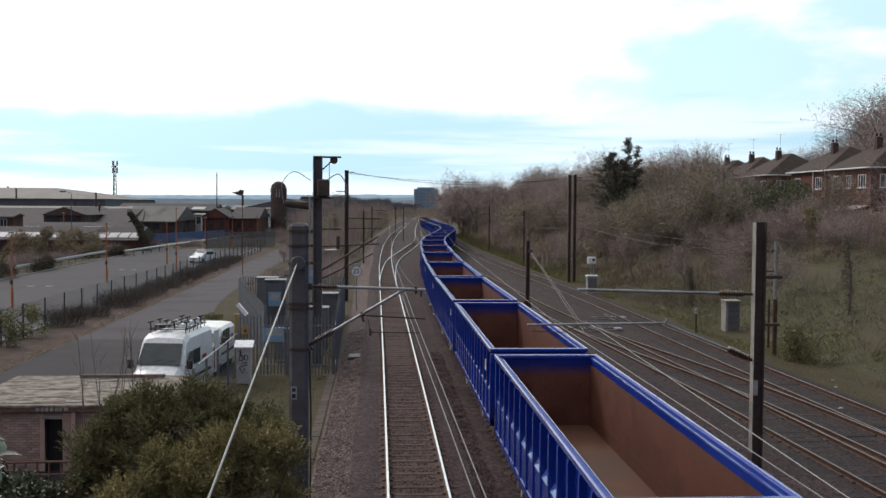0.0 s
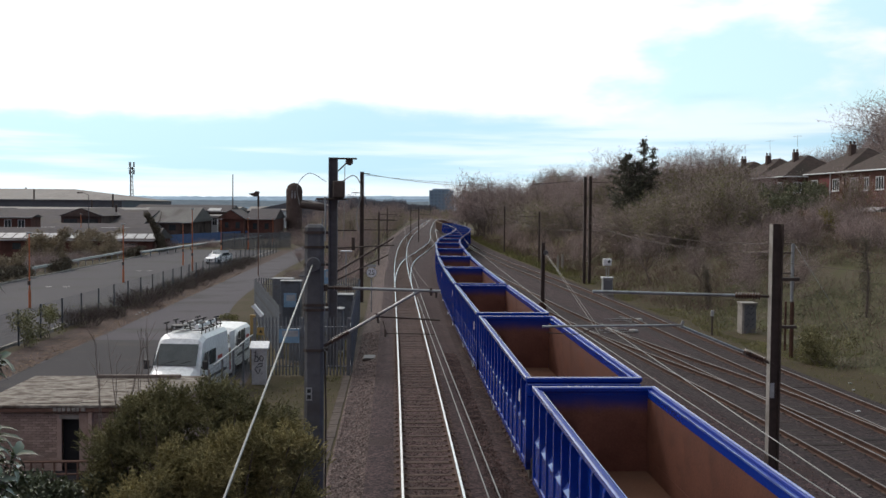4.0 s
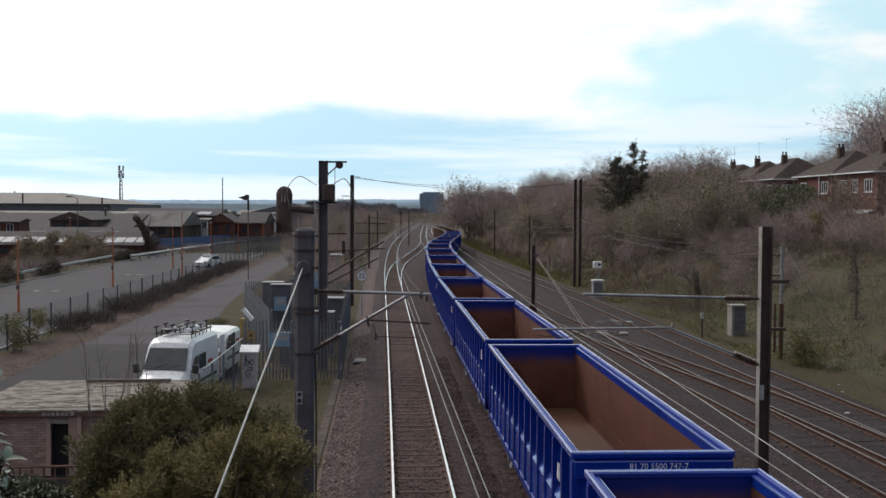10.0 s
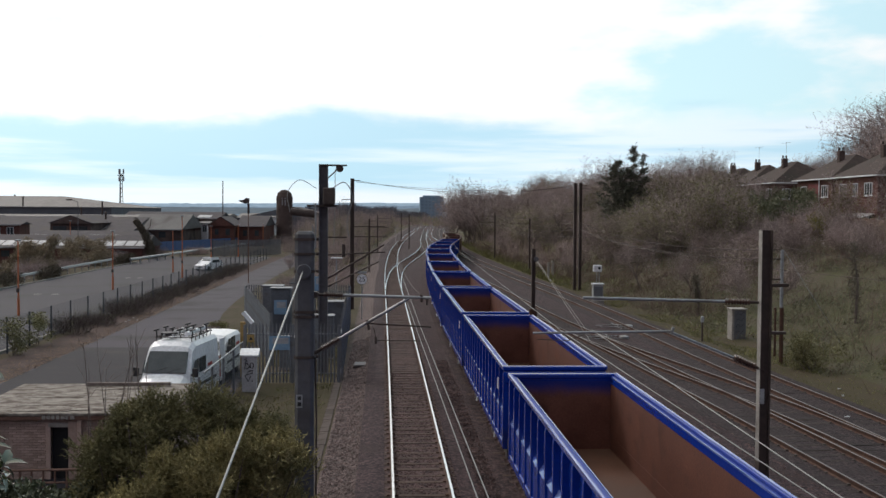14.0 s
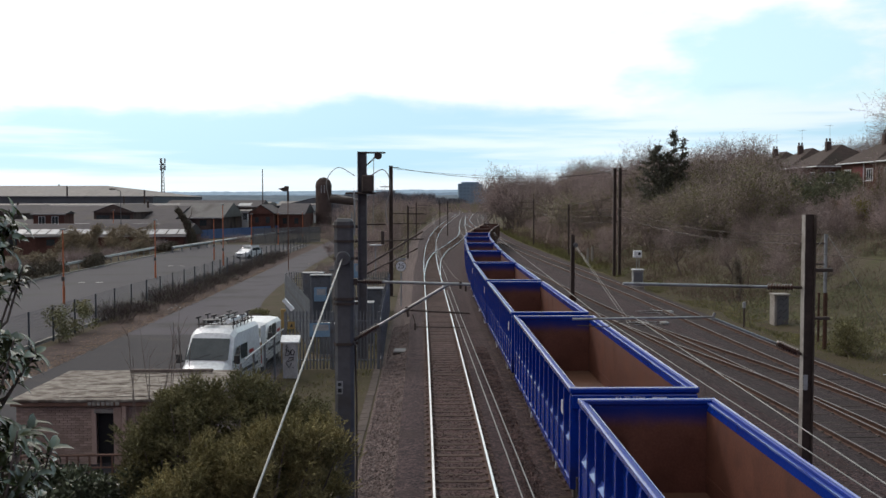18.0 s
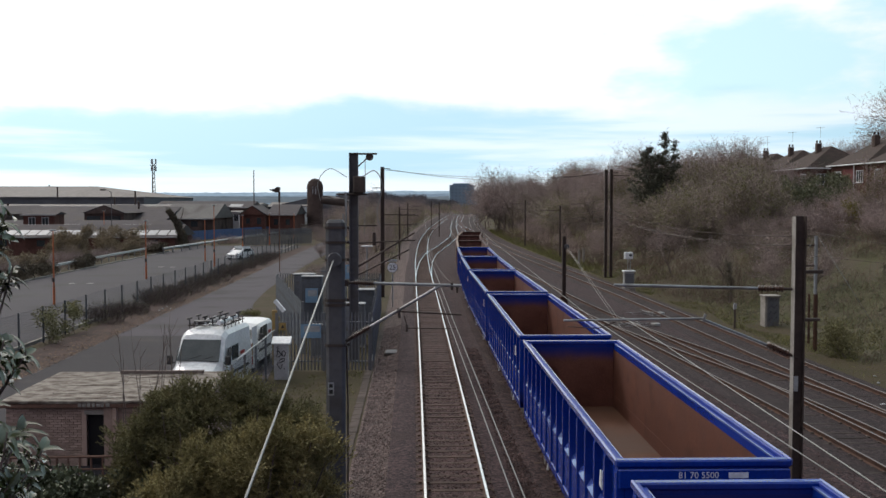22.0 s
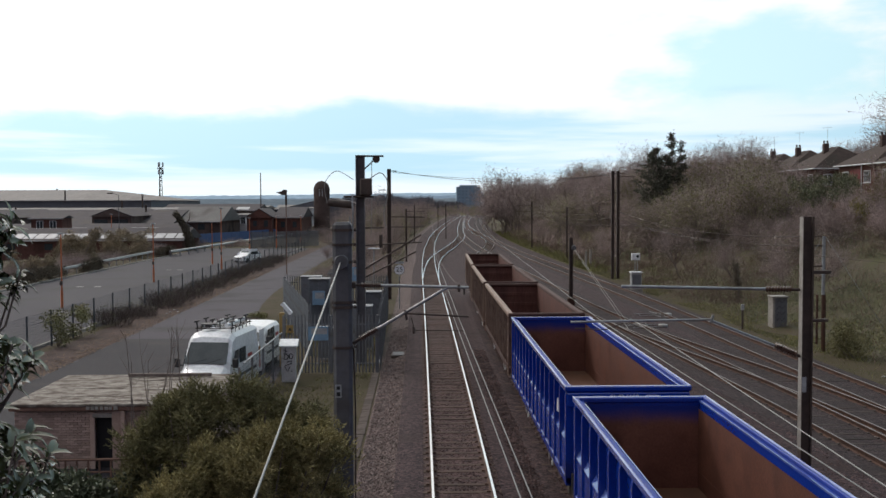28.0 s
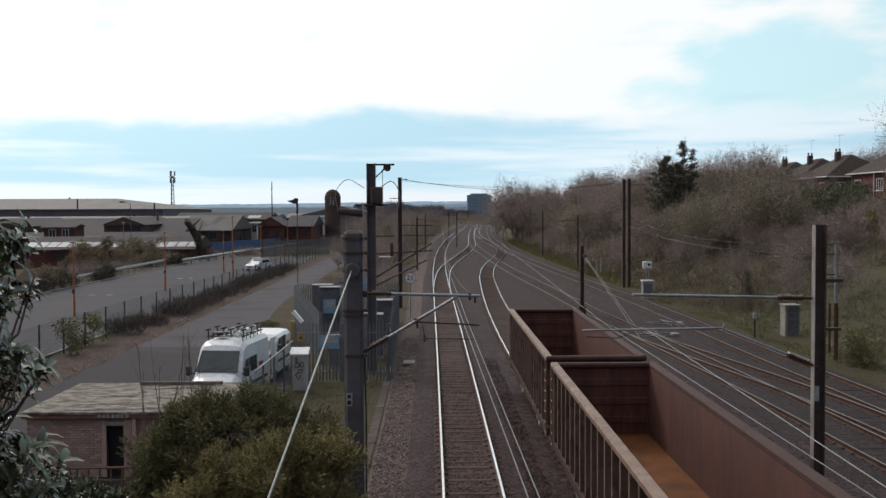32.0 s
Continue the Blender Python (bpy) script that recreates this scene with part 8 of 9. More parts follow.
def left_planting():
    rng = random.Random(41)
    # growth along the boundary fence
    for k in range(22):
        y = 64 + k * 3.3 + rng.uniform(-1.3, 1.3)
        twiggy("fence_bush", -19.2 + rng.uniform(-0.2, 0.3), y, rng.uniform(2.2, 3.6), rng.uniform(0.9, 1.7), "dark bare bush growing through the fence", rng, 900, M_DARKTWIG, M_EVERGREEN, 160, -0.5)
    for y in (54.6, 58.6):
        leafy_shrub("ivy_bush", pose(-19.5, y, -0.5), "yellow-green ivy bush climbing the fence", [(rng.uniform(-0.5, 0.5), rng.uniform(-0.9, 0.9), rng.uniform(0.3, 1.75), 0.38) for k in range(12)], 160, 0.05, M_OLIVE, rng, 4, 0.5, 0.5, "bush", "fence shrubs", 0.6)
    # shrubs beyond the crash barrier
    for k in range(18):
        y = 104 + k * 4.2 + rng.uniform(-1.5, 1.5)
        twiggy("verge_bush", -41.8 + rng.uniform(-1.5, 1.0), y, rng.uniform(3.5, 5.5), rng.uniform(1.8, 3.0), "brown winter bush behind the crash barrier", rng, 1500, M_BARK, M_EVERGREEN if k % 3 == 0 else M_OLIVE, 300 if k % 3 == 0 else 60, -1.0)
    for x, y, w, h in ((-42.2, 126, 4.4, 5.6), (-43.2, 130, 4.6, 5.2), (-41.6, 143, 5.5, 4.9), (-42.6, 150, 5.5, 5.0), (-42.0, 110, 4.0, 3.0)):
        leafy_shrub("verge_bush", pose(x, y, -1.0), "tall olive-brown bush behind the crash barrier", [(rng.uniform(-0.5, 0.5) * w, rng.uniform(-0.4, 0.4) * w, h * rng.uniform(0.15, 0.85) * (0.75 + 0.25 * rng.random()), 0.75) for k in range(30)], 260, 0.14, M_OLIVEBROWN, rng, 8, 1.5, 1.5, "bush", "twiggy bushes", 0.22)
    for x, y in ((-41.0, 170), (-39, 176), (-33, 181)):
        twiggy("verge_bush", x, y, 4.5, 2.6, "dark brown bush at the car park end", rng, 1500, M_BARK, M_EVERGREEN, 500, -1.0)
    for x, y in ((-27, 244), (-21.5, 243), (-24.5, 240), (-18.5, 236), (-16.5, 215), (-17.5, 198)):
        twiggy("verge_bush", x, y, 5.0, 3.4, "brown winter bush at the foot of the tower", rng, 1100, M_BARK, M_OLIVE, 400, -1.0)
    ivy_trunk(-37.9, 166)
    for k in range(7):
        leafy_shrub("clipped_hedge", pose(-37.3 + rng.uniform(-0.2, 0.2), (95, 99, 103, 114, 118, 147, 150)[k], -0.6), "low dark clipped hedge at the car park edge", [(rng.uniform(-0.5, 0.5), rng.uniform(-2, 2), rng.uniform(0.4, 1.15), 0.6) for j in range(14)], 170, 0.07, M_DARKIVY, rng, 3, 0.8, 0.5, "hedge", "car park hedges", 0.6)
    # thickets on the left of the line, far on
    for k in range(80):
        y = 112 + 4.0 * k + rng.uniform(-3, 3)
        x = cess(y) - rng.uniform(2.5, 11)
        plant(rng.choice((0, 2, 3, 4, 5)), x, y, rng.uniform(0.75, 1.1) * (0.6 if y < 150 else 1.0), rng, -0.5, "bare brown tree beside the main line")
    for k in range(26):
        y = 92 + 3.4 * k
        twiggy("line_side_bush", -6.8 + rng.uniform(-2.5, 2.5), y, 3.2, rng.uniform(1.2, 2.6), "brown winter bush by the line", rng, 600, M_BARK, M_OLIVE, 160, -0.5)
    for k in range(4):
        twiggy("line_side_bush", -8.2 - 0.9 * k, 58.5 + 3.0 * k, 1.4, rng.uniform(0.3, 0.5), "low green tussock on the verge", rng, 500, M_BLADE, M_OLIVE, 160, -0.5)


left_planting()


def conifer(x, y, h, label, wide, seed):
    """A ragged old conifer: two leaders, uneven boughs, drooping sprays."""
    rng = random.Random(seed)
    t = empty("conifer", pose(x, y, ground_z(x, y)), label, "tree", "trees on the bank")
    tr, f = Form(), Form()
    tr.line([(0, 0, -0.3), (0.1, 0, h * 0.5), (-0.2, 0, h * 0.97)], 0.24, 7, 0.03)
    tr.line([(0.1, 0, h * 0.5), (0.9, 0.2, h * 0.75), (1.3, 0.1, h * 0.9)], 0.12, 6, 0.03)
    for k in range(120):
        u = rng.random() ** 0.8
        lead = rng.random() < 0.35 and u > 0.45
        z = h * (0.3 + (0.68 if not lead else 0.60) * u)
        c = Vector((1.1 if lead else -0.1, 0.1, z))
        a = rng.uniform(0, 6.28)
        reach = wide * (1 - u ** 1.5) * rng.uniform(0.3, 1.2) * (0.6 if lead else 1.0) + 0.12
        d = Vector((math.cos(a), math.sin(a), rng.uniform(0.05, 0.5))).normalized()
        e = c + d * reach
        tr.line([c, c.lerp(e, 0.5) - Vector((0, 0, 0.1)), e], 0.03, 4, 0.01)
        for j in range(int(14 + 30 * reach)):
            w = rng.uniform(0.2, 1.05)
            p = c.lerp(e, w) + Vector((rng.gauss(0, 0.16), rng.gauss(0, 0.16), rng.gauss(0, 0.14)))
            q = p + (d * 0.5 + Vector((rng.gauss(0, 0.4), rng.gauss(0, 0.4), rng.gauss(-0.1, 0.4)))).normalized() * rng.uniform(0.2, 0.5)
            twig(f, p, q, 0.05, rng)
    part("trunk", tr.raw("trunk", M_TRUNK), None, t)
    part("needles", f.raw("needles", M_CONIFER), None, t)


conifer(27.9, 120, 11.4, "broad dark ragged conifer on the bank", 3.7, 3)
conifer(30.0, 121, 12.0, "dark ragged conifer on the bank", 2.2, 8)


def skyline():
    """Trees along the top of the bank, higher towards the houses."""
    rng = random.Random(61)
    tops = [(785, 325), (800, 318), (820, 300), (850, 312), (880, 312), (910, 325), (935, 296), (965, 300), (1000, 296), (1040, 300), (1070, 290), (1120, 285), (1150, 280), (1190, 288), (1240, 262), (1262, 285)]
    for k in range(60):
        px = 787 + k * 8.1
        top = np.interp(px, [a for a, b in tops], [b for a, b in tops])
        for rep in range(2 if px > 960 else 1):
            y = np.interp(px, [785, 900, 1260], [275, 215, 150]) + rng.uniform(-28, 28)
            x = (px - 670) / 1800 * y
            z = ground_z(x, y)
            want = EYE + (362 - top) * y / 1800 - rng.uniform(0, 2.4) + 1.6 - 3.0 * rep + (0.7 if k % 6 == 2 and not rep else 0.0) - (1.5 if px < 1040 else 0.0) - z
            kind = rng.choice((0, 0, 2, 2, 0, 1))
            hgt = {0: 9.4, 1: 8.0, 2: 8.8}[kind]
            plant(kind, x, y, max(0.4, 1.12 * want / hgt), rng)
    # taller trees where the bank bends round
    for k in range(16):
        y = rng.uniform(228, 292)
        x = y * (0.083 + 0.034 * (k + rng.random()) / 16)
        z = ground_z(x, y)
        top = np.interp(x / y, [0.080, 0.090, 0.096, 0.12], [10.6, 12.6, 13.6, 13.8])
        plant(rng.choice((0, 0, 2)), x, y, max(0.5, (top - z - rng.uniform(0, 1.6)) / 8.6), rng)
    # wood on the hill behind the houses
    for k in range(34):
        px = rng.uniform(1395, 1760)
        y = rng.uniform(118, 165)
        x = (px - 670) / 1800 * y
        top = np.interp(px, [1395, 1440, 1480, 1520, 1568, 1760], [255, 250, 235, 205, 178, 120])
        z = ground_z(x, y)
        plant(rng.choice((0, 2, 0)), x, y, max(0.5, (EYE + (362 - top) * y / 1800 - rng.uniform(0, 2.5) - z) / 7.8), rng)


skyline()


def bank_cover():
    """Bramble mounds and dead stems over the slope."""
    rng = random.Random(71)
    leaves, stems = Form(), Form()
    for k in range(2100):
        y = 34 + 200 * rng.random() ** 1.5
        e = spline(K_EDGE, y) + 1.2
        d = rng.uniform(0.8, 21) if y < 120 else rng.uniform(0.5, 16)
        if y < 60 and d < 2.5 and rng.random() < 0.8:
            continue
        x = e + d
        z = ground_z(x, y)
        r = rng.uniform(0.3, 0.9)
        for j in range(30):
            v = Vector((rng.gauss(0, 1), rng.gauss(0, 1), abs(rng.gauss(0, 0.7)))).normalized() * r * rng.uniform(0.4, 1)
            leafquad(leaves, Vector((x, y, z)) + Vector((v.x * 1.4, v.y * 1.4, v.z * 0.75)), 0.055 * rng.uniform(0.6, 1.5), rng)
        for j in range(34 if y > 70 else 10):
            b = Vector((x + rng.gauss(0, r), y + rng.gauss(0, r), z))
            b.z = ground_z(b.x, b.y) - 0.02
            twig(stems, b, b + Vector((rng.gauss(0, 0.4), rng.gauss(0, 0.4), rng.uniform(0.3, 1.3))), 0.011, rng)
    tagged(new("bramble_cover", leaves.raw("bramble_cover", M_BRAMBLE)), "olive brambles and ivy covering the bank", "undergrowth", kind="stuff")
    tagged(new("dead_stem_cover", stems.raw("dead_stem_cover", M_DEAD)), "dry brown stems standing on the bank", "undergrowth", kind="stuff")
    # a thick belt of scrub
    for k in range(120):
        y = rng.uniform(70, 235)
        e = spline(K_EDGE, y) + 1.2
        x = e + rng.uniform(4 if y > 105 else 8, 21)
        plant(rng.choice((3, 4, 4, 5, 3)), x, y, rng.uniform(0.75, 1.2), rng)
    # undergrowth below the tall trees farther on
    for k in range(75):
        y = rng.uniform(150, 310)
        plant(rng.choice((3, 4, 4, 5)), spline(K_EDGE, y) + 1.2 + rng.uniform(3.0, 15), y, rng.uniform(0.9, 1.4), rng)
    g = Form()
    for k in range(5200):
        y = 26 + 110 * rng.random() ** 1.6
        x = spline(K_EDGE, y) + rng.uniform(-0.2, 4.5)
        b = Vector((x, y, ground_z(x, y) - 0.01))
        twig(g, b, b + Vector((rng.gauss(0, 0.08), rng.gauss(0, 0.08), rng.uniform(0.05, 0.18))), 0.01, rng)
    for k in range(26000):
        y = 46 + 66 * rng.random() ** 1.3
        x = spline(K_EDGE, y) + rng.uniform(0.3, 6.0)
        if noise.noise((x * 0.35, y * 0.12, 2.0)) < -0.05:
            continue
        b = Vector((x, y, ground_z(x, y) - 0.01))
        twig(g, b, b + Vector((rng.gauss(0, 0.09), rng.gauss(0, 0.09), rng.uniform(0.06, 0.22))), 0.016, rng)
    for k in range(9000):
        y = 110 + 150 * rng.random()
        x = spline(K_EDGE, y) + rng.uniform(0.2, 3.2)
        b = Vector((x, y, ground_z(x, y) - 0.01))
        twig(g, b, b + Vector((rng.gauss(0, 0.15), rng.gauss(0, 0.15), rng.uniform(0.15, 0.5))), 0.05, rng)
    for k in range(9000):
        y = 24 + 40 * rng.random() ** 1.2
        x = rng.uniform(-6.1, -2.3)
        if noise.noise((x * 0.7, y * 0.5, 4.0)) < -0.1:
            continue
        b = Vector((x, y, -0.49))
        twig(g, b, b + Vector((rng.gauss(0, 0.06), rng.gauss(0, 0.06), rng.uniform(0.04, 0.14))), 0.01, rng)
    tagged(new("grass_tufts", g.raw("grass_tufts", M_BLADE)), "thin grass tufts along the line side", "grass", kind="stuff")


bank_cover()


def right_details():
    rng = random.Random(81)
    leafy_shrub("laurel_bush", pose(20.9, 48.5, ground_z(20.9, 48.5)), "round dark green bush at the foot of the bank", [(rng.gauss(0, 0.4), rng.gauss(0, 0.4), rng.uniform(0.3, 1.5), 0.5) for k in range(14)], 330, 0.06, M_CYPDARK, rng, 6, 0.5, 0.6, "bush", "bank bushes", 0.3)
    leafy_shrub("gorse_bush", pose(37.2, 84, ground_z(37.2, 84)), "yellow flowering bush by the garden", [(rng.gauss(0, 0.9), rng.gauss(0, 0.9), rng.uniform(0.3, 1.8), 0.5) for k in range(12)], 160, 0.07, M_YELLOWBUSH, rng, 5, 0.5, 0.6, "bush", "bank bushes", 0.6)
    for x, y, s in ((30.6, 55.5, 0.9), (26.5, 66, 0.5), (36, 70, 0.7)):
        plant(rng.choice((0, 2)), x, y, s, rng)
    # leafing trees below the house walls, and the olive clump beside the conifers
    for k in range(34):
        y = 104 + k * 1.3
        plant(rng.choice((5, 1, 5, 0)), 39.5 + rng.uniform(-1.5, 1.8), y, rng.uniform(0.42, 0.6), rng)
    for k in range(20):
        y = rng.uniform(92, 122)
        x = rng.uniform(0.262, 0.345) * y
        plant(5, x, y, rng.uniform(0.85, 1.2), rng)
    # small bare and ivy-wrapped trees on the open slope
    for x, y, s in ((25.2, 70, 0.5), (24.5, 80, 0.55), (23.6, 92, 0.6)):
        plant(rng.choice((0, 2)), x, y, s, rng)
    for x, y, h in ((26.9, 56.5, 4.6), (24.4, 63.5, 3.4), (22.6, 72, 3.0)):
        t = empty("ivy_clad_tree", pose(x, y, ground_z(x, y)), "thin leaning tree wrapped in dark ivy", "tree", "trees on the bank")
        tr, f = Form(), Form()
        tr.line([(0, 0, -0.2), (0.1, 0, h * 0.5), (-0.2, 0.1, h)], 0.09, 6, 0.03)
        for j in range(5):
            c = Vector((0.0, 0, h * rng.uniform(0.45, 0.95)))
            tr.line([c, c + Vector((rng.gauss(0, 0.6), rng.gauss(0, 0.5), rng.uniform(0.4, 1.3)))], 0.03, 4, 0.008)
        for j in range(1500):
            u = rng.random() ** 0.8
            v = Vector((rng.gauss(0, 1), rng.gauss(0, 1), rng.gauss(0, 0.6))).normalized() * rng.uniform(0.08, 0.36)
            leafquad(f, Vector((0.1 - 0.3 * u, 0.05, h * u)) + v, 0.05 * rng.uniform(0.6, 1.4), rng)
        part("trunk", tr.raw("trunk", M_TRUNK), None, t)
        part("foliage", f.raw("foliage", M_DARKIVY), None, t)
    for k in range(12):
        y = rng.uniform(92, 108)
        x = rng.uniform(0.362, 0.432) * y
        leafy_shrub("holly_bush", pose(x, y, ground_z(x, y)), "dark evergreen bush below the houses", [(rng.gauss(0, 0.9), rng.gauss(0, 0.9), rng.uniform(0.3, 3.7), 0.62) for j in range(15)], 150, 0.08, M_EVERGREEN, rng, 5, 0.6, 0.7, "bush", "bank bushes", 0.6)


M_YELLOWBUSH = material("yellow_blossom", (0.22, 0.17, 0.03), (0.12, 0.12, 0.035), 0.4, 0.7, bump=0.0, island=0.4)
right_details()


def point_gear():
    """Stretcher rods and a motor at the old points."""
    rng = random.Random(92)
    for x, y, a in ((12.9, 58.5, 12), (14.6, 64.5, 8)):
        p = empty("point_machine", pose(x, y, -0.19, 0, 0, a), "low grey point motor and pale rods between the rails", "point machine", "points gear")
        part("motor_box", Form().cbox(1.0, 1.4, -0.25, 0.25, 0, 0.16, 0.03), M_CABINET, p)
        for k in range(4):
            part("stretcher_rod", Form().tube((-0.85, -0.9 + k * 0.5, 0.1), (1.05, -0.85 + k * 0.5, 0.1), 0.014, n=6), M_GALV if k % 2 else M_STEEL, p)
        for k in range(5):
            u, v = rng.uniform(-1.2, 1.0), rng.uniform(-2, 1)
            part("drive_rod", Form().tube((u, v, 0.12), (u + rng.uniform(-0.2, 0.2), v + rng.uniform(0.6, 1.6), 0.12), 0.014, n=5), M_GALV, p)
    rng = random.Random(91)
    for k in range(16):
        x, y = rng.choice(((19.3, 43.5), (18.4, 38), (-3.2, 40), (-4.4, 36), (-17.8, 63), (-17.5, 71), (-18, 58), (13.7, 30.2), (16.2, 36.8), (19.0, 35)))
        x, y = x + rng.uniform(-0.8, 0.8), y + rng.uniform(-2, 2)
        z = ground_z(x, y) + 0.01 if (x < -2 or x > 19) else -0.185
        o = tagged(part("litter", Form().cbox(-0.07, 0.07, -0.045, 0.045, 0, rng.uniform(0.02, 0.06), 0.01), M_CABINET), "scrap of pale litter on the ground", "litter", "litter")
        o.matrix_basis = pose(x, y, z, 0, 0, rng.uniform(0, 180))


point_gear()


def loose_stones(name, mat, label, areas, seed):
    """Ballast stones lying proud of the bed."""
    rng = np.random.default_rng(seed)
    spots = []
    for n, x0, x1, y0, y1, z in areas:
        x = rng.uniform(x0, x1, n)
        y = y0 + (y1 - y0) * rng.random(n) ** 1.3
        for a, b in zip(x, y):
            if z is None:
                c = cess(b)
                zz = float(np.interp(a, [c - 0.1, c + 0.35, c + 1.0, c + 1.4, c + 3.6], [-0.45, -0.42, -0.20, -0.172, -0.188])) if a < 5 else -0.19 - 0.11 * smoothstep(edge(b) - 1.6, edge(b) - 0.9, a) - 0.26 * smoothstep(edge(b) - 0.9, edge(b), a)
            else:
                zz = z
            spots.append((a, b, zz))
    f = Form()
    for a, b, c in spots:
        s = rng.uniform(0.02, 0.045)
        t = rng.uniform(0, 6.28)
        i = len(f.v)
        for k in range(3):
            w = t + k * 2.09 + rng.uniform(-0.4, 0.4)
            f.v.append((a + s * math.cos(w), b + s * math.sin(w), c - 0.005))
        f.v.append((a + rng.uniform(-0.4, 0.4) * s, b + rng.uniform(-0.4, 0.4) * s, c + s * rng.uniform(0.35, 0.8)))
        f.f += [(i, i + 1, i + 3), (i + 1, i + 2, i + 3), (i + 2, i, i + 3)]
    tagged(new(name, f.raw(name, mat)), label, "stones", kind="stuff")


M_STONE = material("ballast_stone", (0.035, 0.022, 0.021), (0.156, 0.104, 0.096), 0.4, 0.9, bump=0.0, island=0.45, world=True, spec=0.2)
M_CESSSTONE = material("cess_stone", (0.047, 0.034, 0.032), (0.200, 0.147, 0.135), 0.4, 0.9, bump=0.0, island=0.45, world=True, spec=0.2)
loose_stones("cess_stones", M_CESSSTONE, "loose pale brown stones along the cess", ((16000, -1.75, -0.1, 22, 60, None),), 17)
loose_stones("ballast_stones", M_STONE, "loose brown ballast stones between the tracks", ((5000, 0.35, 1.55, 22, 46, -0.166), (11000, 1.95, 3.6, 22, 50, -0.16), (12000, 5.5, 12.2, 20, 50, -0.188), (3000, 17.7, 19.2, 24, 60, None)), 18)


M_FARWOOD = material("far_winter_wood", (0.300, 0.235, 0.215), (0.420, 0.335, 0.300), 6.0, 0.95, bump=0.0, fine=1.0, island=0.3, world=True, spec=0.1)
# Belt colour is greyed to stand for distance haze.
M_FARBELT = material("haze_greyed_tree_belt", (0.120, 0.118, 0.130), (0.190, 0.185, 0.200), 20.0, 1.0, bump=0.0, fine=4.0, island=0.25, world=True, spec=0.0)
M_FARTHICKET = material("far_olive_thicket", (0.270, 0.250, 0.155), (0.390, 0.350, 0.220), 6.0, 0.95, bump=0.0, fine=1.0, island=0.3, world=True, spec=0.1)


def far_wood():
    """Hazy scrub and woods that close the view beyond the line."""
    rng = random.Random(101)
    f, g = Form(), Form()
    for k in range(900):
        y = rng.uniform(330, 900)
        x = rng.uniform(-0.22, 0.09) * y
        if abs(x - spline(K_TRAIN, min(y, 600)) + 3) < 14 and y < 520:
            x -= 26
        h = rng.uniform(2.5, 6.0) * (1 + 0.25 * (y > 600))
        w = rng.uniform(3, 8)
        z = ground_z(x, y)
        for j in range(40):
            a = rng.uniform(0, 6.28)
            r = w / 2 * rng.random() ** 0.5
            b = Vector((x + r * math.cos(a), y + r * math.sin(a), z + rng.uniform(0, 0.5) * h))
            twig(f if k % 3 else g, b, b + Vector((rng.gauss(0, 0.5), rng.gauss(0, 0.5), h * rng.uniform(0.3, 0.6))), 0.10, rng)
    for k in range(420):
        y = 135 + 260 * rng.random()
        x = cess(y) - rng.uniform(2.0, 9 + 10 * smoothstep(190, 240, y))
        h = rng.uniform(2.8, 8.8) * (0.68 + 0.32 * smoothstep(150, 220, y))
        w = rng.uniform(2.5, 5.5)
        for j in range(70):
            a = rng.uniform(0, 6.28)
            r = w / 2 * rng.random() ** 0.5
            b = Vector((x + r * math.cos(a), y + r * math.sin(a), -0.5 + rng.uniform(0, 0.55) * h))
            twig(f if k % 5 < 3 else g, b, b + Vector((rng.gauss(0, 0.45), rng.gauss(0, 0.45), h * rng.uniform(0.2, 0.5))), 0.035, rng)
    # scrub under the trees along the foot of the bank
    for k in range(190):
        y = rng.uniform(128, 300)
        x = spline(K_EDGE, y) + 1.2 + rng.uniform(2.2, 9)
        h, w, z = rng.uniform(1.4, 3.6), rng.uniform(2.0, 4.5), ground_z(x, y)
        for j in range(70):
            a = rng.uniform(0, 6.28)
            r = w / 2 * rng.random() ** 0.5
            b = Vector((x + r * math.cos(a), y + r * math.sin(a), z + rng.uniform(0, 0.5) * h))
            twig(f if k % 4 else g, b, b + Vector((rng.gauss(0, 0.4), rng.gauss(0, 0.4), h * rng.uniform(0.2, 0.5))), 0.03, rng)
    # a ragged belt of trees closing the valley, its colour greyed as by haze
    belt = Form()
    for k in range(300):
        y = rng.uniform(780, 1050)
        x = rng.uniform(-0.075, 0.04) * y
        h = (12.5 + 5.0 * noise.noise((x * 0.05, 3.0, 1.0)) + rng.uniform(-2.0, 2.0)) * (1.0 if x < 8 else 0.7)
        w = rng.uniform(5, 9)
        for j in range(70):
            a = rng.uniform(0, 6.28)
            r = w / 2 * rng.random() ** 0.5
            b = Vector((x + r * math.cos(a), y + r * math.sin(a), -0.5 + rng.uniform(0, 0.75) * h))
            twig(belt, b, b + Vector((rng.gauss(0, 0.7), rng.gauss(0, 0.7), h * rng.uniform(0.15, 0.4))), 0.24, rng)
    tagged(new("far_tree_belt", belt.raw("far_tree_belt", M_FARBELT)), "grey-brown belt of distant winter trees across the valley", "woods", kind="stuff")
    tagged(new("far_wood", f.raw("far_wood", M_FARWOOD)), "distant brown winter woods beyond the line", "woods", kind="stuff")
    tagged(new("far_thicket", g.raw("far_thicket", M_FARTHICKET)), "distant olive thickets beyond the line", "woods", kind="stuff")


far_wood()


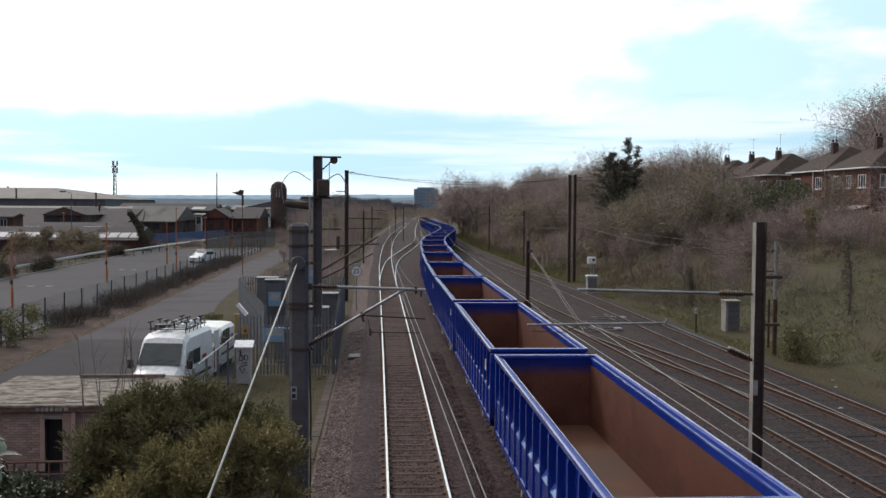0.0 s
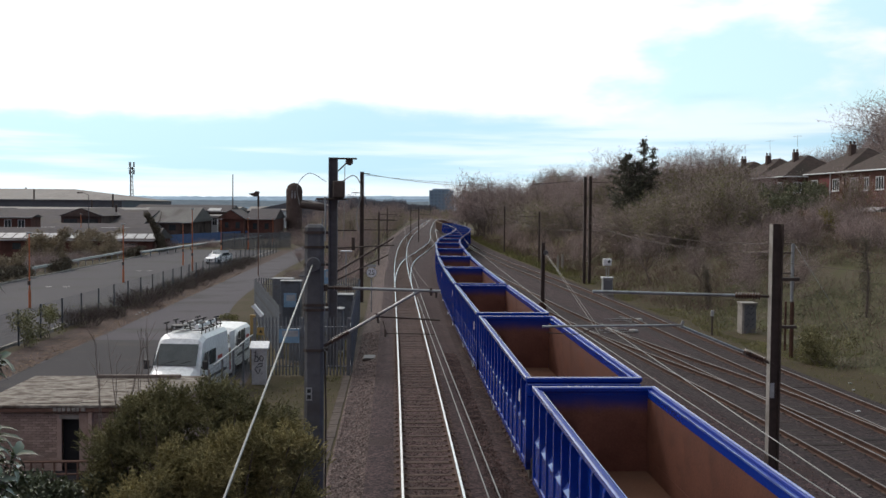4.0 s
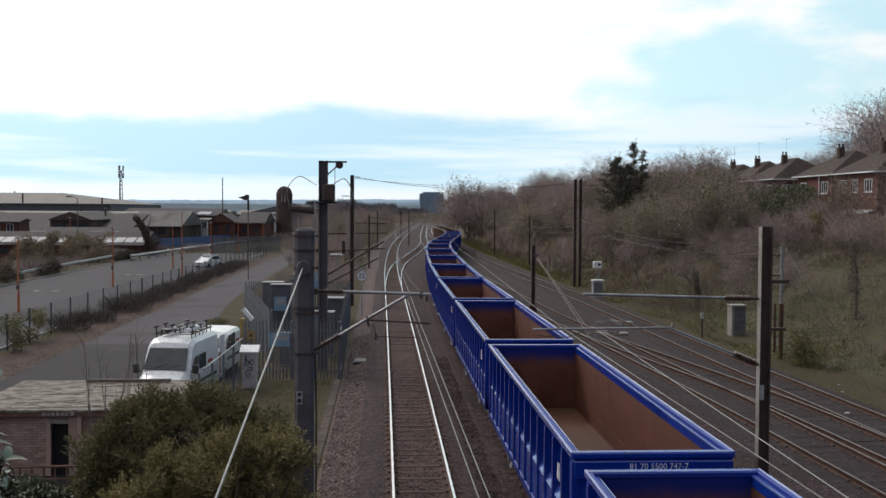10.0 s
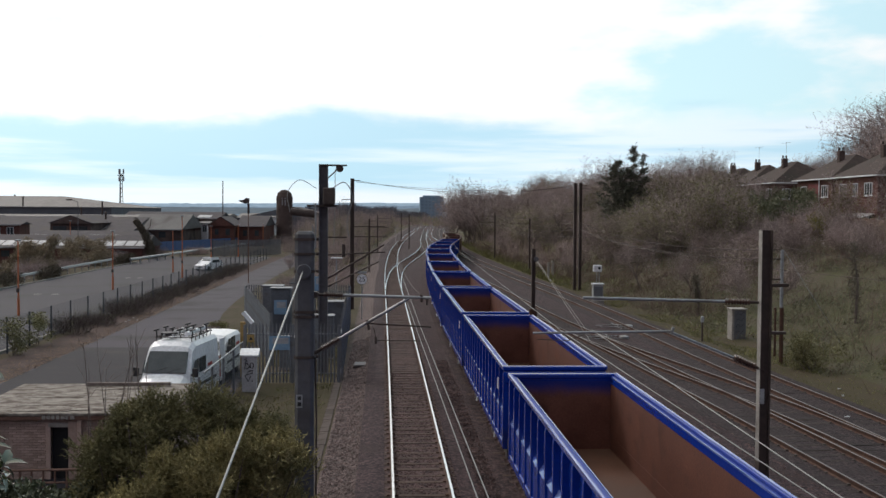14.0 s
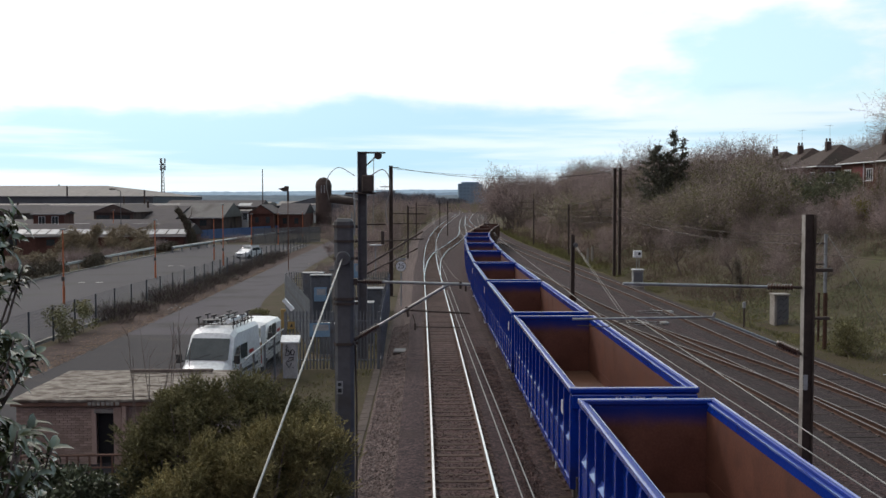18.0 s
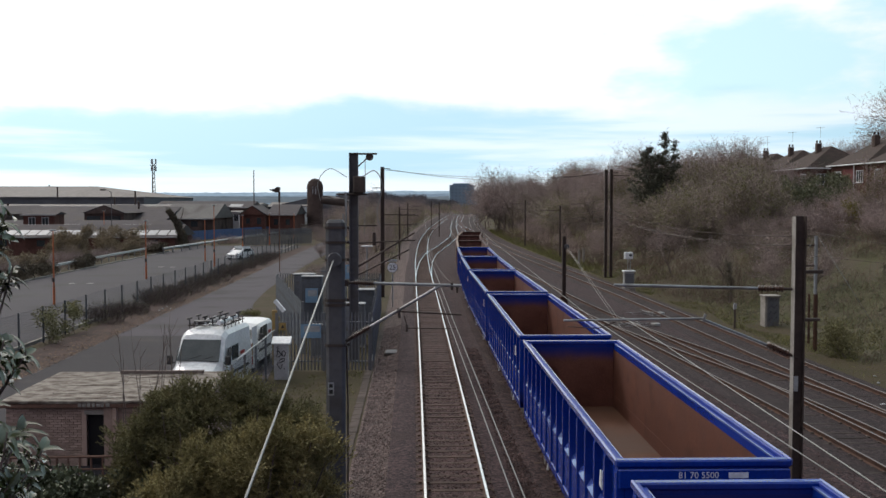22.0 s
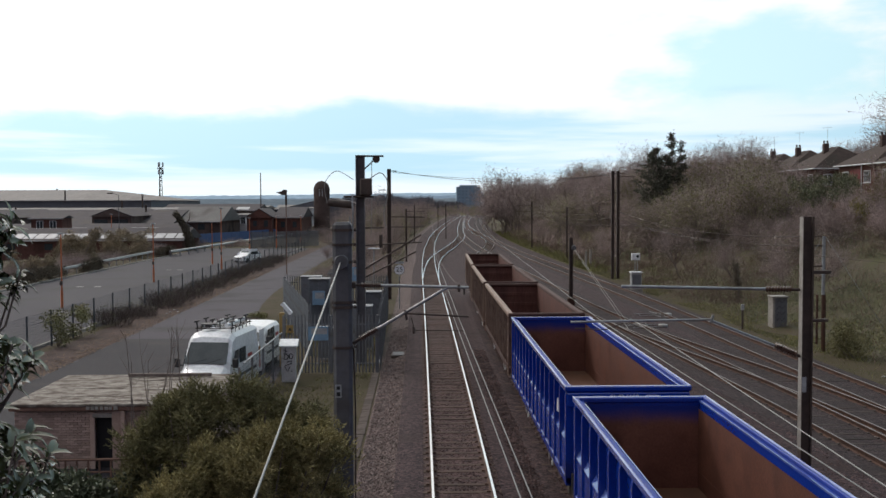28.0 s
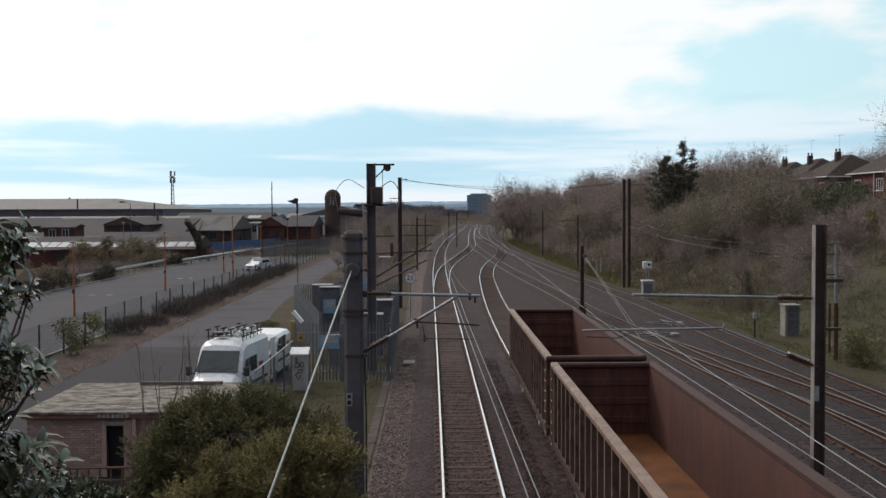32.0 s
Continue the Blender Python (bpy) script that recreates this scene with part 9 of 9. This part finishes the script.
def ivy_slope():
    """Ivy and bramble leaves on the near bank."""
    rng = random.Random(111)
    f = Form()
    for k in range(1900):
        y = rng.uniform(30, 84)
        e = spline(K_EDGE, y) + 1.2
        x = e + rng.uniform(1.6, 17)
        if noise.noise((x * 0.22, y * 0.16, 7.0)) < -0.12:
            continue
        z = ground_z(x, y)
        r = rng.uniform(0.3, 0.8)
        for j in range(36):
            v = Vector((rng.gauss(0, 1), rng.gauss(0, 1), abs(rng.gauss(0, 0.6)))).normalized() * r * rng.uniform(0.3, 1)
            leafquad(f, Vector((x + v.x * 1.5, y + v.y * 1.5, z + v.z * 0.6)), 0.05 * rng.uniform(0.6, 1.5), rng)
    tagged(new("ivy_cover", f.raw("ivy_cover", M_IVYSLOPE)), "green ivy and bramble leaves on the near bank", "undergrowth", kind="stuff")


M_IVYSLOPE = material("bank_ivy", (0.098, 0.098, 0.055), (0.180, 0.170, 0.098), 2.6, 0.7, bump=0.0, island=0.3, world=True, spec=0.2)
ivy_slope()


def leaf_litter():
    """Dead leaves along the road edge and on the near verge."""
    rng = random.Random(121)
    f = Form()
    for k in range(9000):
        if rng.random() < 0.75:
            y = 34 + 80 * rng.random() ** 1.5
            x = -17.0 - abs(rng.gauss(0, 0.9)) + 0.35
        else:
            y = 30 + 40 * rng.random()
            x = rng.uniform(-9, -6.3) if y < 46 else -7.2 - abs(rng.gauss(0, 0.4)) - 3.4 * smoothstep(54, 62, y)
        p = Vector((x, y, -0.466 + rng.uniform(0, 0.01)))
        a = rng.uniform(0, 6.28)
        d = Vector((math.cos(a), math.sin(a), rng.uniform(-0.3, 0.3))) * rng.uniform(0.03, 0.075)
        w = Vector((-d.y, d.x, 0.01)) * 0.5
        n = len(f.v)
        f.v += [tuple(p - d), tuple(p + w), tuple(p + d), tuple(p - w)]
        f.f.append((n, n + 1, n + 2, n + 3))
    tagged(new("leaf_litter", f.raw("leaf_litter", M_LITTER)), "dead brown leaves strewn along the road edge", "leaf litter", kind="stuff")


M_LITTER = material("dead_leaves", (0.112, 0.068, 0.041), (0.210, 0.143, 0.090), 0.3, 0.85, bump=0.0, island=0.45, world=True, spec=0.2)
leaf_litter()


# ---- movement ----
def motions():
    for n, w in TRAIN:
        walk(w, [(0.8 * k, wagon_pose(far_end(n, 0.8 * k))) for k in range(41)])


motions()
